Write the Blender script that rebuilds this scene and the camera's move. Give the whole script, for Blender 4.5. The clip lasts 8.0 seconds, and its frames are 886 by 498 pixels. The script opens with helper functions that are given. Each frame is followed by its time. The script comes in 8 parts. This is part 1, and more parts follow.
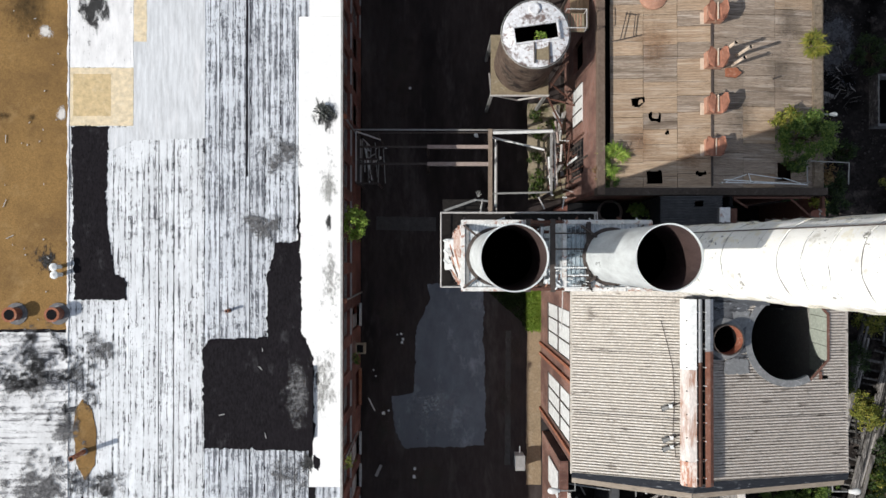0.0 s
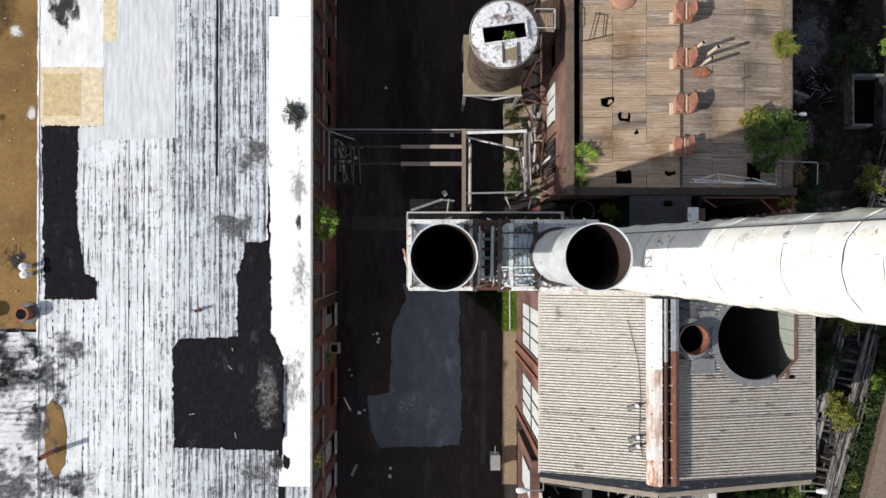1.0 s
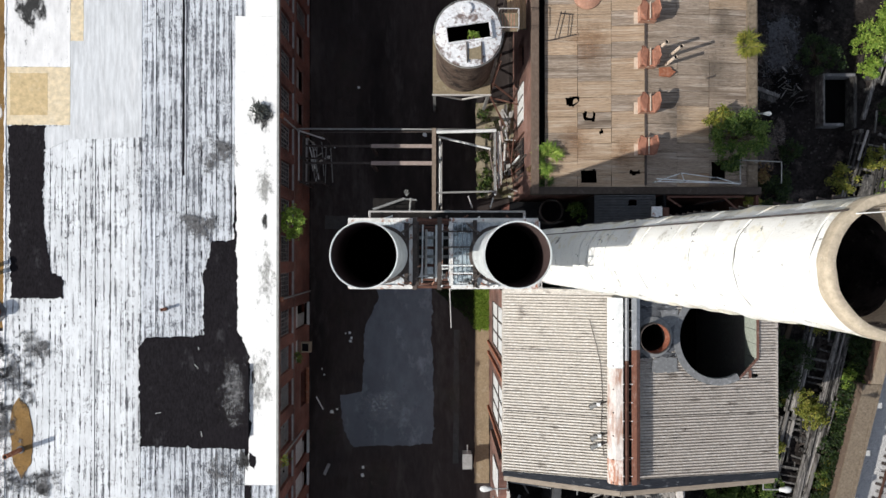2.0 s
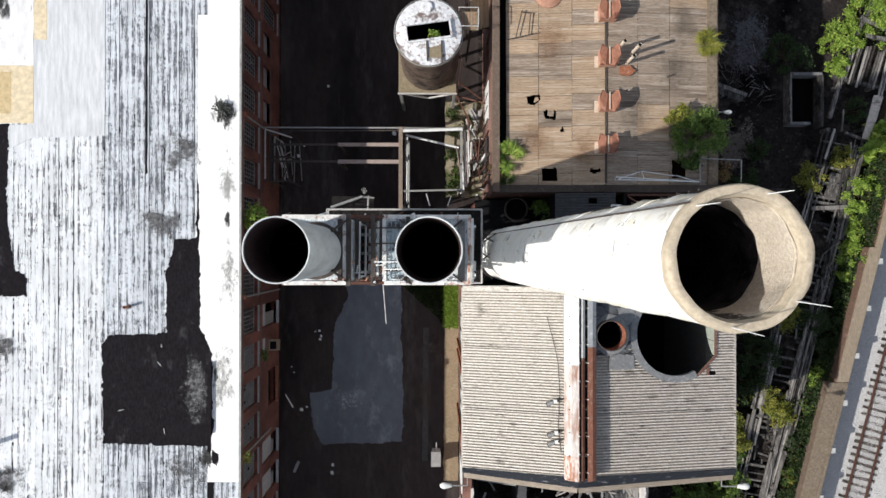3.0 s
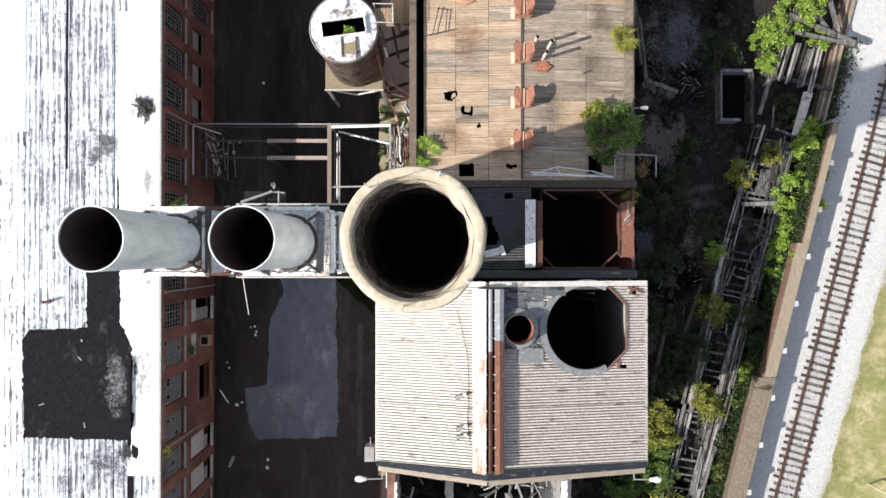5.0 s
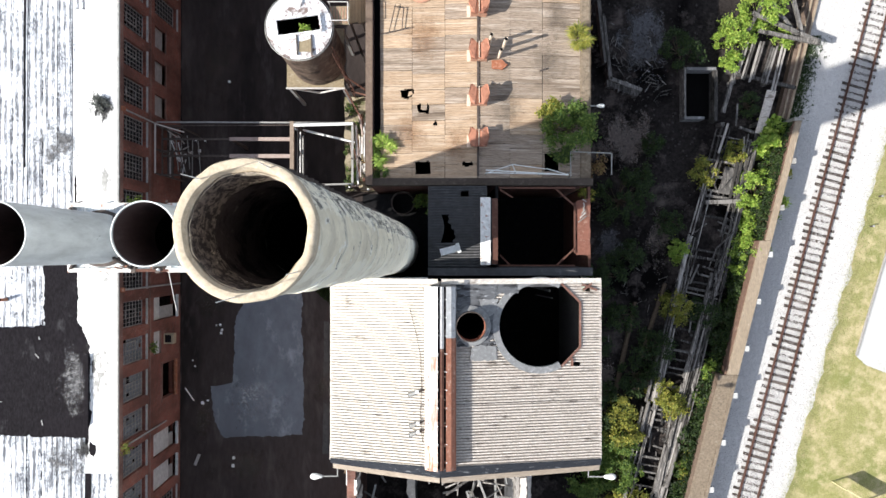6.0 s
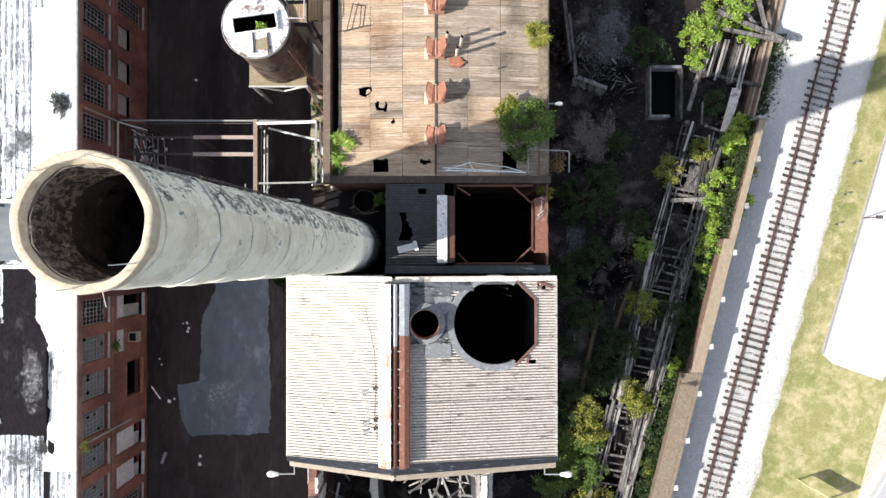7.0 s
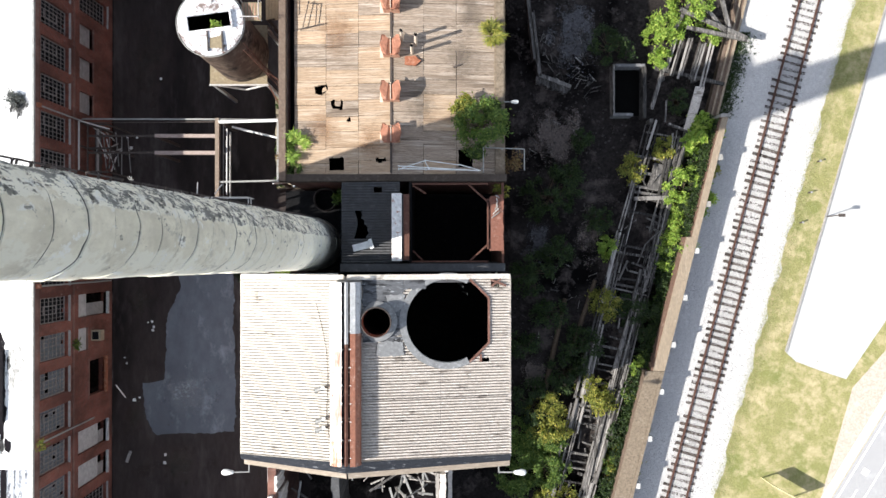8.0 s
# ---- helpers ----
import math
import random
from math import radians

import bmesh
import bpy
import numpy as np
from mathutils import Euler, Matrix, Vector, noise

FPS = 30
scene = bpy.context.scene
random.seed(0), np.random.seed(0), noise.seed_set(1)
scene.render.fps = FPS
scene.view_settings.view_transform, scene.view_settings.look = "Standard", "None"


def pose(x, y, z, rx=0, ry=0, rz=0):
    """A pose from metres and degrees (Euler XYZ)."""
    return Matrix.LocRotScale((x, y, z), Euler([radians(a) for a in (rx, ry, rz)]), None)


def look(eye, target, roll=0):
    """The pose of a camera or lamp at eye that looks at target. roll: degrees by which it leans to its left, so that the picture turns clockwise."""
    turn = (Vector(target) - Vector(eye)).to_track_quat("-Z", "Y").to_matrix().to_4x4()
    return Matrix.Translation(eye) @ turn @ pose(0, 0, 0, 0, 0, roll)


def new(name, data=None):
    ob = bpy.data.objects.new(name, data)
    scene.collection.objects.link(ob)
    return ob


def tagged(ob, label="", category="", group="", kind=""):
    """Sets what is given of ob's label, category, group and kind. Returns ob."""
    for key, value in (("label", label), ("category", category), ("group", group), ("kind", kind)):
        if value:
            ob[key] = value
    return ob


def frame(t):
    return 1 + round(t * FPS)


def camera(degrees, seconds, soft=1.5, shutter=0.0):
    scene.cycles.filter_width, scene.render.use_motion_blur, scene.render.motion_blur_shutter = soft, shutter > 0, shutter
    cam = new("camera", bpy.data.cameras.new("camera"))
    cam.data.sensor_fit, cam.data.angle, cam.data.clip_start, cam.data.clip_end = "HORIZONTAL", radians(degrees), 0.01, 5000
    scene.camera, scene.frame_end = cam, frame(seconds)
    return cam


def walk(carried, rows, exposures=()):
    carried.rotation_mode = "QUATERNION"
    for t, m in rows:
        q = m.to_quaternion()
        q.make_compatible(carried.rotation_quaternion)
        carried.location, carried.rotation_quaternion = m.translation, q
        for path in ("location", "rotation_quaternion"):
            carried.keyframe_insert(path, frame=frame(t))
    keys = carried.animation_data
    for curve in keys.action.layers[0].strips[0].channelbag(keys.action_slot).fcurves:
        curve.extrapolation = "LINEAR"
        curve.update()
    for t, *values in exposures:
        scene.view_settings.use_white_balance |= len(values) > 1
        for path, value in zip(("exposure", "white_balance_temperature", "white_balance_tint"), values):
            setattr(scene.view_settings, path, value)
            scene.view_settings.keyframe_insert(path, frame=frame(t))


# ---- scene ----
# camera and its flight: seconds, eye in metres, small tilts in degrees; the lens looks straight down
cam = camera(66.0, 8.0)
ROWS = [
    (0.0, -0.473, -0.246, 52.461, 0.359, -0.436, -0.000),
    (0.5, 0.399, -0.247, 52.464, 0.358, -0.442, 0.008),
    (1.0, 1.376, -0.261, 52.509, 0.356, -0.447, 0.015),
    (1.5, 2.401, -0.277, 52.557, 0.355, -0.452, 0.020),
    (3.0, 5.827, -0.442, 52.804, 0.351, -0.468, 0.023),
    (3.5, 7.089, -0.517, 52.909, 0.349, -0.473, 0.020),
    (4.0, 8.317, -0.604, 52.983, 0.348, -0.478, 0.016),
    (4.5, 9.566, -0.679, 53.039, 0.347, -0.483, 0.010),
    (6.0, 13.553, -0.884, 53.198, 0.342, -0.499, -0.019),
    (6.5, 14.833, -0.959, 53.205, 0.341, -0.504, -0.032),
    (7.0, 16.136, -1.019, 53.221, 0.340, -0.509, -0.047),
    (7.5, 17.513, -1.077, 53.235, 0.338, -0.514, -0.064),
    (8.0, 18.852, -1.133, 53.270, 0.337, -0.519, -0.082),
]
EXPOSURES = [(0.0, -0.06, 6320, 10), (1.5, -0.06, 6320, 10), (3.0, 0.08, 6320, 10), (4.5, 0.54, 6330, 10), (6.0, 0.9, 6340, 10), (8.0, 0.98, 6350, 10)]
walk(cam, [(t, pose(x, y, z, rx, ry, rz)) for t, x, y, z, rx, ry, rz in ROWS], EXPOSURES)

# ---- light ----
SUN_EL, SUN_SLOPE = radians(37.6), 0.335
to_sun = Vector((-1, -SUN_SLOPE, 0)).normalized() * math.cos(SUN_EL) + Vector((0, 0, math.sin(SUN_EL)))
world = bpy.data.worlds.new("sky")
scene.world = world
world.use_nodes = True
wn = world.node_tree.nodes
sky = wn.new("ShaderNodeTexSky")
sky.sky_type, sky.sun_disc = "NISHITA", False
sky.sun_elevation, sky.sun_rotation = SUN_EL, math.atan2(to_sun.x, to_sun.y)
wn["Background"].inputs[1].default_value = 0.128
haze = wn.new("ShaderNodeHueSaturation")
haze.inputs["Saturation"].default_value = 0.5
world.node_tree.links.new(sky.outputs[0], haze.inputs["Color"])
world.node_tree.links.new(haze.outputs[0], wn["Background"].inputs[0])
sun_lamp = bpy.data.lights.new("sun", "SUN")
sun_lamp.energy, sun_lamp.angle, sun_lamp.color = 4.6, radians(0.55), (1.0, 0.94, 0.85)
sun = new("sun", sun_lamp)
sun.matrix_world = look(to_sun * 100, (0, 0, 0))


# ---- geometry helpers ----
class Geo:
    """Collects vertices and faces of one mesh."""

    def __init__(self):
        self.v, self.f = [], []

    def add(self, pts, faces):
        n = len(self.v)
        self.v += [tuple(p) for p in pts]
        self.f += [tuple(n + k for k in face) for face in faces]

    def box(self, x0, x1, y0, y1, z0, z1):
        self.add([(x0, y0, z0), (x1, y0, z0), (x1, y1, z0), (x0, y1, z0), (x0, y0, z1), (x1, y0, z1), (x1, y1, z1), (x0, y1, z1)],
                 [(3, 2, 1, 0), (4, 5, 6, 7), (0, 1, 5, 4), (1, 2, 6, 5), (2, 3, 7, 6), (3, 0, 4, 7)])
        return self

    def beam(self, p, q, w, h=None, roll=0.0):
        """A bar from p to q, w wide and h high."""
        h = h or w
        p, q = Vector(p), Vector(q)
        d = (q - p).normalized()
        side = d.cross(Vector((0, 0, 1)))
        side = Vector((1, 0, 0)) if side.length < 1e-4 else side.normalized()
        up = side.cross(d)
        if roll:
            turn = Matrix.Rotation(roll, 3, d)
            side, up = turn @ side, turn @ up
        a, b = side * w / 2, up * h / 2
        self.add([p - a - b, p + a - b, p + a + b, p - a + b, q - a - b, q + a - b, q + a + b, q - a + b],
                 [(0, 1, 2, 3), (7, 6, 5, 4), (4, 5, 1, 0), (5, 6, 2, 1), (6, 7, 3, 2), (7, 4, 0, 3)])
        return self

    def tube(self, p, q, r0, r1=None, n=10, caps=True):
        """A round bar from p to q."""
        r1 = r0 if r1 is None else r1
        p, q = Vector(p), Vector(q)
        d = (q - p).normalized()
        side = d.cross(Vector((0, 0, 1)))
        side = Vector((1, 0, 0)) if side.length < 1e-4 else side.normalized()
        up = d.cross(side)
        ring = [(math.cos(2 * math.pi * k / n), math.sin(2 * math.pi * k / n)) for k in range(n)]
        pts = [p + (side * c + up * s) * r0 for c, s in ring] + [q + (side * c + up * s) * r1 for c, s in ring]
        faces = [(k, (k + 1) % n, n + (k + 1) % n, n + k) for k in range(n)]
        if caps:
            faces += [tuple(range(n - 1, -1, -1)), tuple(range(n, 2 * n))]
        self.add(pts, faces)
        return self

    def lathe(self, cx, cy, profile, n=48, closed=False, wobble=0.0):
        """A profile of (radius, height) turned about an upright axis; the outside lies to the left of its way up."""
        pts = []
        for r, z in profile:
            for k in range(n):
                a = 2 * math.pi * k / n
                rr = r + (wobble * noise.noise((math.cos(a) * 3, math.sin(a) * 3, z * 1.3)) if wobble else 0)
                pts.append((cx + rr * math.cos(a), cy + rr * math.sin(a), z))
        m = len(profile)
        faces = []
        for j in range(m if closed else m - 1):
            b = (j + 1) % m
            faces += [(j * n + k, j * n + (k + 1) % n, b * n + (k + 1) % n, b * n + k) for k in range(n)]
        self.add(pts, faces)
        return self

    def plate(self, pts, z0, z1):
        """An upright prism over a plan outline."""
        n = len(pts)
        self.add([(x, y, z0) for x, y in pts] + [(x, y, z1) for x, y in pts],
                 [tuple(range(n - 1, -1, -1)), tuple(range(n, 2 * n))] + [(k, (k + 1) % n, n + (k + 1) % n, n + k) for k in range(n)])
        return self

    def mesh(self, name, material, smooth=0):
        me = bpy.data.meshes.new(name)
        seen, verts, remap = {}, [], []
        for p in self.v:
            key = (round(p[0], 4), round(p[1], 4), round(p[2], 4))
            if key not in seen:
                seen[key] = len(verts)
                verts.append(p)
            remap.append(seen[key])
        faces = []
        for f in self.f:
            q = [remap[k] for k in f]
            q = [k for j, k in enumerate(q) if k != q[j - 1]]
            if len(q) > 2:
                faces.append(q)
        me.from_pydata(verts, [], faces)
        me.materials.append(material)
        if smooth:
            me.polygons.foreach_set("use_smooth", [True] * len(me.polygons))
            me.set_sharp_from_angle(angle=radians(smooth))
        me.update()
        return me


def thing(name, loc, label, category, group="", kind=""):
    """An Empty at the base of a thing made of parts."""
    e = new(name)
    e.location = loc
    e.empty_display_size = 0.3
    return tagged(e, label, category, group, kind)


def part(name, geo, material, parent=None, label="", smooth=0):
    """One mesh object, under a thing or a part where one is given."""
    me = geo if isinstance(geo, bpy.types.Mesh) else geo.mesh(name, material, smooth)
    ob = new(name, me)
    if parent:
        ob.parent = parent
        if not parent.parent:
            ob.matrix_parent_inverse = Matrix.Translation(-parent.location)
    if label:
        ob["label"] = label
    return ob


def whole(name, geo, material, label, category, group="", kind="", smooth=0):
    return tagged(part(name, geo, material, None, "", smooth), label, category, group, kind)


def ragged(corners, step=0.25, amount=0.12, seed=1):
    """A plan outline through the corners, with torn edges."""
    out = []
    along = seed * 17.3
    for k, (x0, y0) in enumerate(corners):
        x1, y1 = corners[(k + 1) % len(corners)]
        length = math.hypot(x1 - x0, y1 - y0)
        n = max(1, int(length / (step * 0.55)))
        nx, ny = (y1 - y0) / length, -(x1 - x0) / length
        for j in range(n):
            s = j / n
            d = along + s * length
            o = amount * (1.3 * noise.noise((d * 0.9, seed, 0)) + 0.9 * noise.noise((d * 3.7, seed, 4.0)) + 0.6 * noise.noise((d * 11.0, seed, 9.0)))
            out.append((x0 + (x1 - x0) * s + nx * o, y0 + (y1 - y0) * s + ny * o))
        along += length
    return out


# ---- materials ----
def shader(name):
    m = bpy.data.materials.new(name)
    m.use_nodes = True
    t = m.node_tree
    return m, t, t.nodes["Principled BSDF"]


def node(t, kind, **inputs):
    n = t.nodes.new(kind)
    for key, value in inputs.items():
        n.inputs[key.replace("_", " ")].default_value = value
    return n


def spot_noise(t, scale, stretch=(1, 1, 1), detail=6.0, rough=0.6, turn=0.0):
    """Noise over the place's own coordinates."""
    geo = t.nodes.new("ShaderNodeNewGeometry")
    mp = t.nodes.new("ShaderNodeMapping")
    mp.inputs["Scale"].default_value = stretch
    mp.inputs["Rotation"].default_value = (0, 0, turn)
    t.links.new(geo.outputs["Position"], mp.inputs["Vector"])
    n = node(t, "ShaderNodeTexNoise", Scale=scale, Detail=detail, Roughness=rough)
    t.links.new(mp.outputs[0], n.inputs["Vector"])
    return n.outputs[0]


def ramp(t, value, stops):
    r = t.nodes.new("ShaderNodeValToRGB")
    e = r.color_ramp.elements
    while len(e) < len(stops):
        e.new(0.5)
    for el, (p, c) in zip(e, stops):
        el.position, el.color = p, (*c, 1) if len(c) == 3 else c
    t.links.new(value, r.inputs[0])
    return r.outputs[0]


def mix(t, fac, a, b, how="MIX"):
    n = t.nodes.new("ShaderNodeMix")
    n.data_type, n.blend_type = "RGBA", how
    for sock, val in ((n.inputs["Factor"], fac), (n.inputs["A"], a), (n.inputs["B"], b)):
        if isinstance(val, (int, float)):
            sock.default_value = val
        elif isinstance(val, tuple):
            sock.default_value = (*val, 1)
        else:
            t.links.new(val, sock)
    return n.outputs["Result"]


def grey(a):
    return (a, a, a)


def vary(t, colour, amount):
    """Lightens and darkens piece by piece."""
    info = t.nodes.new("ShaderNodeObjectInfo")
    hsv = t.nodes.new("ShaderNodeHueSaturation")
    mr = t.nodes.new("ShaderNodeMapRange")
    mr.inputs["To Min"].default_value, mr.inputs["To Max"].default_value = 1 - amount, 1 + amount
    t.links.new(info.outputs["Random"], mr.inputs["Value"])
    t.links.new(mr.outputs[0], hsv.inputs["Value"])
    t.links.new(colour, hsv.inputs["Color"])
    return hsv.outputs[0]


def relief(t, bsdf, height, strength=0.4, distance=0.02):
    b = node(t, "ShaderNodeBump", Strength=strength, Distance=distance)
    t.links.new(height, b.inputs["Height"])
    t.links.new(b.outputs[0], bsdf.inputs["Normal"])


def worn(name, base, dark, light, fine=6.0, broad=0.5, rough=0.85, metal=0.0, bump=0.4, random_amount=0.0, stretch=(1, 1, 1), stain=(0.62, 0.8), wear=(0.55, 0.72), grain=(0.72, 1.2)):
    """Base colour with fine grain, broad dark stains and light wear."""
    m, t, b = shader(name)
    g = spot_noise(t, fine, stretch, 8.0, 0.7)
    c = ramp(t, g, [(0.3, tuple(grain[0] * k for k in base)), (0.7, tuple(min(1, grain[1] * k) for k in base))])
    s = spot_noise(t, broad, stretch, 5.0, 0.6)
    c = mix(t, ramp(t, s, [(1 - stain[1], grey(1)), (1 - stain[0], grey(0))]), c, dark)
    w = spot_noise(t, broad * 3.1, stretch, 9.0, 0.72)
    c = mix(t, ramp(t, w, [(wear[0], grey(0)), (wear[1], grey(0.85))]), c, light)
    if random_amount:
        c = vary(t, c, random_amount)
    t.links.new(c, b.inputs["Base Color"])
    b.inputs["Roughness"].default_value, b.inputs["Metallic"].default_value = rough, metal
    b.inputs["Specular IOR Level"].default_value = 0.2 if max(base) > 0.06 else 0.04
    if bump:
        relief(t, b, g, bump)
    return m


def coated(name, cover, white=(0.8, 0.8, 0.82), under=(0.06, 0.06, 0.068), streak=(5.5, 0.22, 1), soft=0.05, broad=0.22):
    """White roof coating, streaked along the sheets and worn through to the dark felt."""
    m, t, b = shader(name)
    cross = streak[0] < streak[1]
    long_ = spot_noise(t, 1.0, streak, 3.0, 0.6)
    dash = spot_noise(t, 2.2, (streak[0] * 0.8, streak[1] * 3.2, 1), 5.0, 0.7)
    fine = spot_noise(t, 12.0, (0.6, 1.3, 1) if cross else (1.5, 0.5, 1), 8.0, 0.9)
    patch = spot_noise(t, broad, (1, 0.6, 1), 4.0, 0.6)
    scuff = spot_noise(t, 1.3, (0.8, 1.1, 1), 9.0, 0.75)
    geo = t.nodes.new("ShaderNodeNewGeometry")
    sep = t.nodes.new("ShaderNodeSeparateXYZ")
    t.links.new(geo.outputs["Position"], sep.inputs[0])
    rolls = t.nodes.new("ShaderNodeMath")
    rolls.operation = "MULTIPLY_ADD"
    rolls.inputs[1].default_value = 17.0
    t.links.new(sep.outputs[1 if cross else 0], rolls.inputs[0])
    t.links.new(patch, rolls.inputs[2])
    wave = t.nodes.new("ShaderNodeMath")
    wave.operation = "SINE"
    t.links.new(rolls.outputs[0], wave.inputs[0])
    total = long_
    for amount, src in ((0.7, dash), (1.5, fine), (0.5, patch), (0.8, scuff), (0.1, wave.outputs[0])):
        add = t.nodes.new("ShaderNodeMath")
        add.operation = "MULTIPLY_ADD"
        add.inputs[1].default_value = amount
        t.links.new(src, add.inputs[0])
        t.links.new(total, add.inputs[2])
        total = add.outputs[0]
    level = 2.25 + (0.5 - cover) * 0.75
    third = t.nodes.new("ShaderNodeMath")
    third.operation = "MULTIPLY"
    third.inputs[1].default_value = 1 / 3
    t.links.new(total, third.inputs[0])
    mask = ramp(t, third.outputs[0], [(level / 3 - soft / 2, grey(0)), (level / 3, grey(0.55)), (level / 3 + soft / 2, grey(1))])
    grime = spot_noise(t, 0.9, (1.5, 0.5, 1), 7.0, 0.7)
    w = ramp(t, grime, [(0.3, tuple(0.74 * k for k in white)), (0.6, white)])
    u = ramp(t, fine, [(0.35, under), (0.7, tuple(3.0 * k for k in under))])
    c = vary(t, mix(t, mask, u, w), 0.06)
    t.links.new(c, b.inputs["Base Color"])
    b.inputs["Roughness"].default_value = 0.85
    b.inputs["Specular IOR Level"].default_value = 0.2
    relief(t, b, third.outputs[0], 0.5, 0.02)
    return m


def blotch(name, colour, second, reach=0.36, size=3.0, stretch=(1, 0.7, 1), torn=1.0):
    """A stain that thins out raggedly towards its outline."""
    m, t, b = shader(name)
    co = t.nodes.new("ShaderNodeTexCoord")
    sub = t.nodes.new("ShaderNodeVectorMath")
    sub.operation = "SUBTRACT"
    sub.inputs[1].default_value = (0.5, 0.5, 0.5)
    t.links.new(co.outputs["Generated"], sub.inputs[0])
    flat = t.nodes.new("ShaderNodeVectorMath")
    flat.operation = "MULTIPLY"
    flat.inputs[1].default_value = (1, 1, 0)
    t.links.new(sub.outputs[0], flat.inputs[0])
    ln = t.nodes.new("ShaderNodeVectorMath")
    ln.operation = "LENGTH"
    t.links.new(flat.outputs[0], ln.inputs[0])
    n1 = t.nodes.new("ShaderNodeMath")
    n1.operation = "MULTIPLY_ADD"
    n1.inputs[1].default_value, n1.inputs[2].default_value = torn, 0.5 - 0.5 * torn
    t.links.new(spot_noise(t, size, stretch, 10.0, 0.8), n1.inputs[0])
    ad = t.nodes.new("ShaderNodeMath")
    ad.operation = "MULTIPLY_ADD"
    ad.inputs[1].default_value = -1.15
    t.links.new(ln.outputs["Value"], ad.inputs[0])
    t.links.new(n1.outputs[0], ad.inputs[2])
    mask = ramp(t, ad.outputs[0], [(0.12, grey(0)), (0.12 + reach, grey(0.9))])
    n2 = spot_noise(t, 5.0, (1, 1, 1), 6.0, 0.7)
    t.links.new(ramp(t, n2, [(0.35, colour), (0.65, second)]), b.inputs["Base Color"])
    b.inputs["Roughness"].default_value = 0.95
    b.inputs["Specular IOR Level"].default_value = 0.1
    tr = t.nodes.new("ShaderNodeBsdfTransparent")
    ms = t.nodes.new("ShaderNodeMixShader")
    t.links.new(mask, ms.inputs[0])
    t.links.new(tr.outputs[0], ms.inputs[1])
    t.links.new(b.outputs[0], ms.inputs[2])
    t.links.new(ms.outputs[0], t.nodes["Material Output"].inputs[0])
    return m


def bricks(name, base, dark, mortar, swap="yz", width=0.22, height=0.075):
    m, t, b = shader(name)
    geo = t.nodes.new("ShaderNodeNewGeometry")
    sep = t.nodes.new("ShaderNodeSeparateXYZ"); com = t.nodes.new("ShaderNodeCombineXYZ")
    t.links.new(geo.outputs["Position"], sep.inputs[0])
    t.links.new(sep.outputs[{"y": 1, "x": 0}[swap[0]]], com.inputs[0]); t.links.new(sep.outputs[2], com.inputs[1])
    br = t.nodes.new("ShaderNodeTexBrick")
    t.links.new(com.outputs[0], br.inputs["Vector"])
    for key, val in (("Color1", (*base, 1)), ("Color2", (*dark, 1)), ("Mortar", (*mortar, 1)), ("Scale", 1.0), ("Mortar Size", 0.008), ("Brick Width", width), ("Row Height", height)):
        br.inputs[key].default_value = val
    st = spot_noise(t, 0.45, (1, 1, 0.5), 6.0, 0.7)
    c = mix(t, ramp(t, st, [(0.4, grey(0.8)), (0.62, grey(0))]), br.outputs[0], tuple(0.35 * k for k in dark))
    fl = spot_noise(t, 1.7, (1, 1, 0.5), 8.0, 0.75)
    c = mix(t, ramp(t, fl, [(0.62, grey(0)), (0.75, grey(0.6))]), c, (0.45, 0.36, 0.32))
    t.links.new(c, b.inputs["Base Color"])
    b.inputs["Roughness"].default_value = 0.9
    relief(t, b, br.outputs[1], -0.4, 0.01)
    return m


def leafy(name, a, bcol, c):
    m, t, b = shader(name)
    geo = t.nodes.new("ShaderNodeNewGeometry")
    col = ramp(t, geo.outputs["Random Per Island"], [(0.0, a), (0.55, bcol), (1.0, c)])
    t.links.new(col, b.inputs["Base Color"])
    b.inputs["Roughness"].default_value = 0.6
    b.inputs["Subsurface Weight"].default_value = 0.0
    tr = t.nodes.new("ShaderNodeBsdfTranslucent")
    t.links.new(col, tr.inputs[0])
    ms = t.nodes.new("ShaderNodeMixShader"); ms.inputs[0].default_value = 0.35
    t.links.new(b.outputs[0], ms.inputs[1]); t.links.new(tr.outputs[0], ms.inputs[2])
    t.links.new(ms.outputs[0], t.nodes["Material Output"].inputs[0])
    return m


M = {}
M["coat"] = coated("white_roof_coating", 0.66, white=(0.74, 0.765, 0.79), under=(0.045, 0.047, 0.053), streak=(12.0, 0.5, 1), soft=0.04)
M["coat_worn"] = coated("worn_white_roof_coating", 0.58, white=(0.66, 0.695, 0.74), under=(0.06, 0.064, 0.074), streak=(12.0, 0.5, 1), soft=0.06)
M["coat_full"] = coated("fresh_white_roof_coating", 0.95, white=(0.85, 0.85, 0.85))
M["membrane"] = worn("pale_roof_membrane", (0.62, 0.64, 0.66), (0.5, 0.52, 0.55), (0.75, 0.75, 0.76), 2.0, 0.35, 0.6, 0, 0.1, stretch=(2.5, 0.3, 1))
M["tan_sheet"] = worn("tan_roof_sheet", (0.7, 0.59, 0.41), (0.74, 0.68, 0.56), (0.76, 0.7, 0.58), 3.0, 0.5, 0.8, 0, 0.15)
M["tar"] = worn("black_roof_tar", (0.014, 0.0125, 0.0145), (0.006, 0.0055, 0.0065), (0.075, 0.075, 0.08), 6.0, 0.3, 0.95, 0, 0.4, stretch=(1.5, 0.7, 1), wear=(0.58, 0.8), grain=(0.5, 1.6))
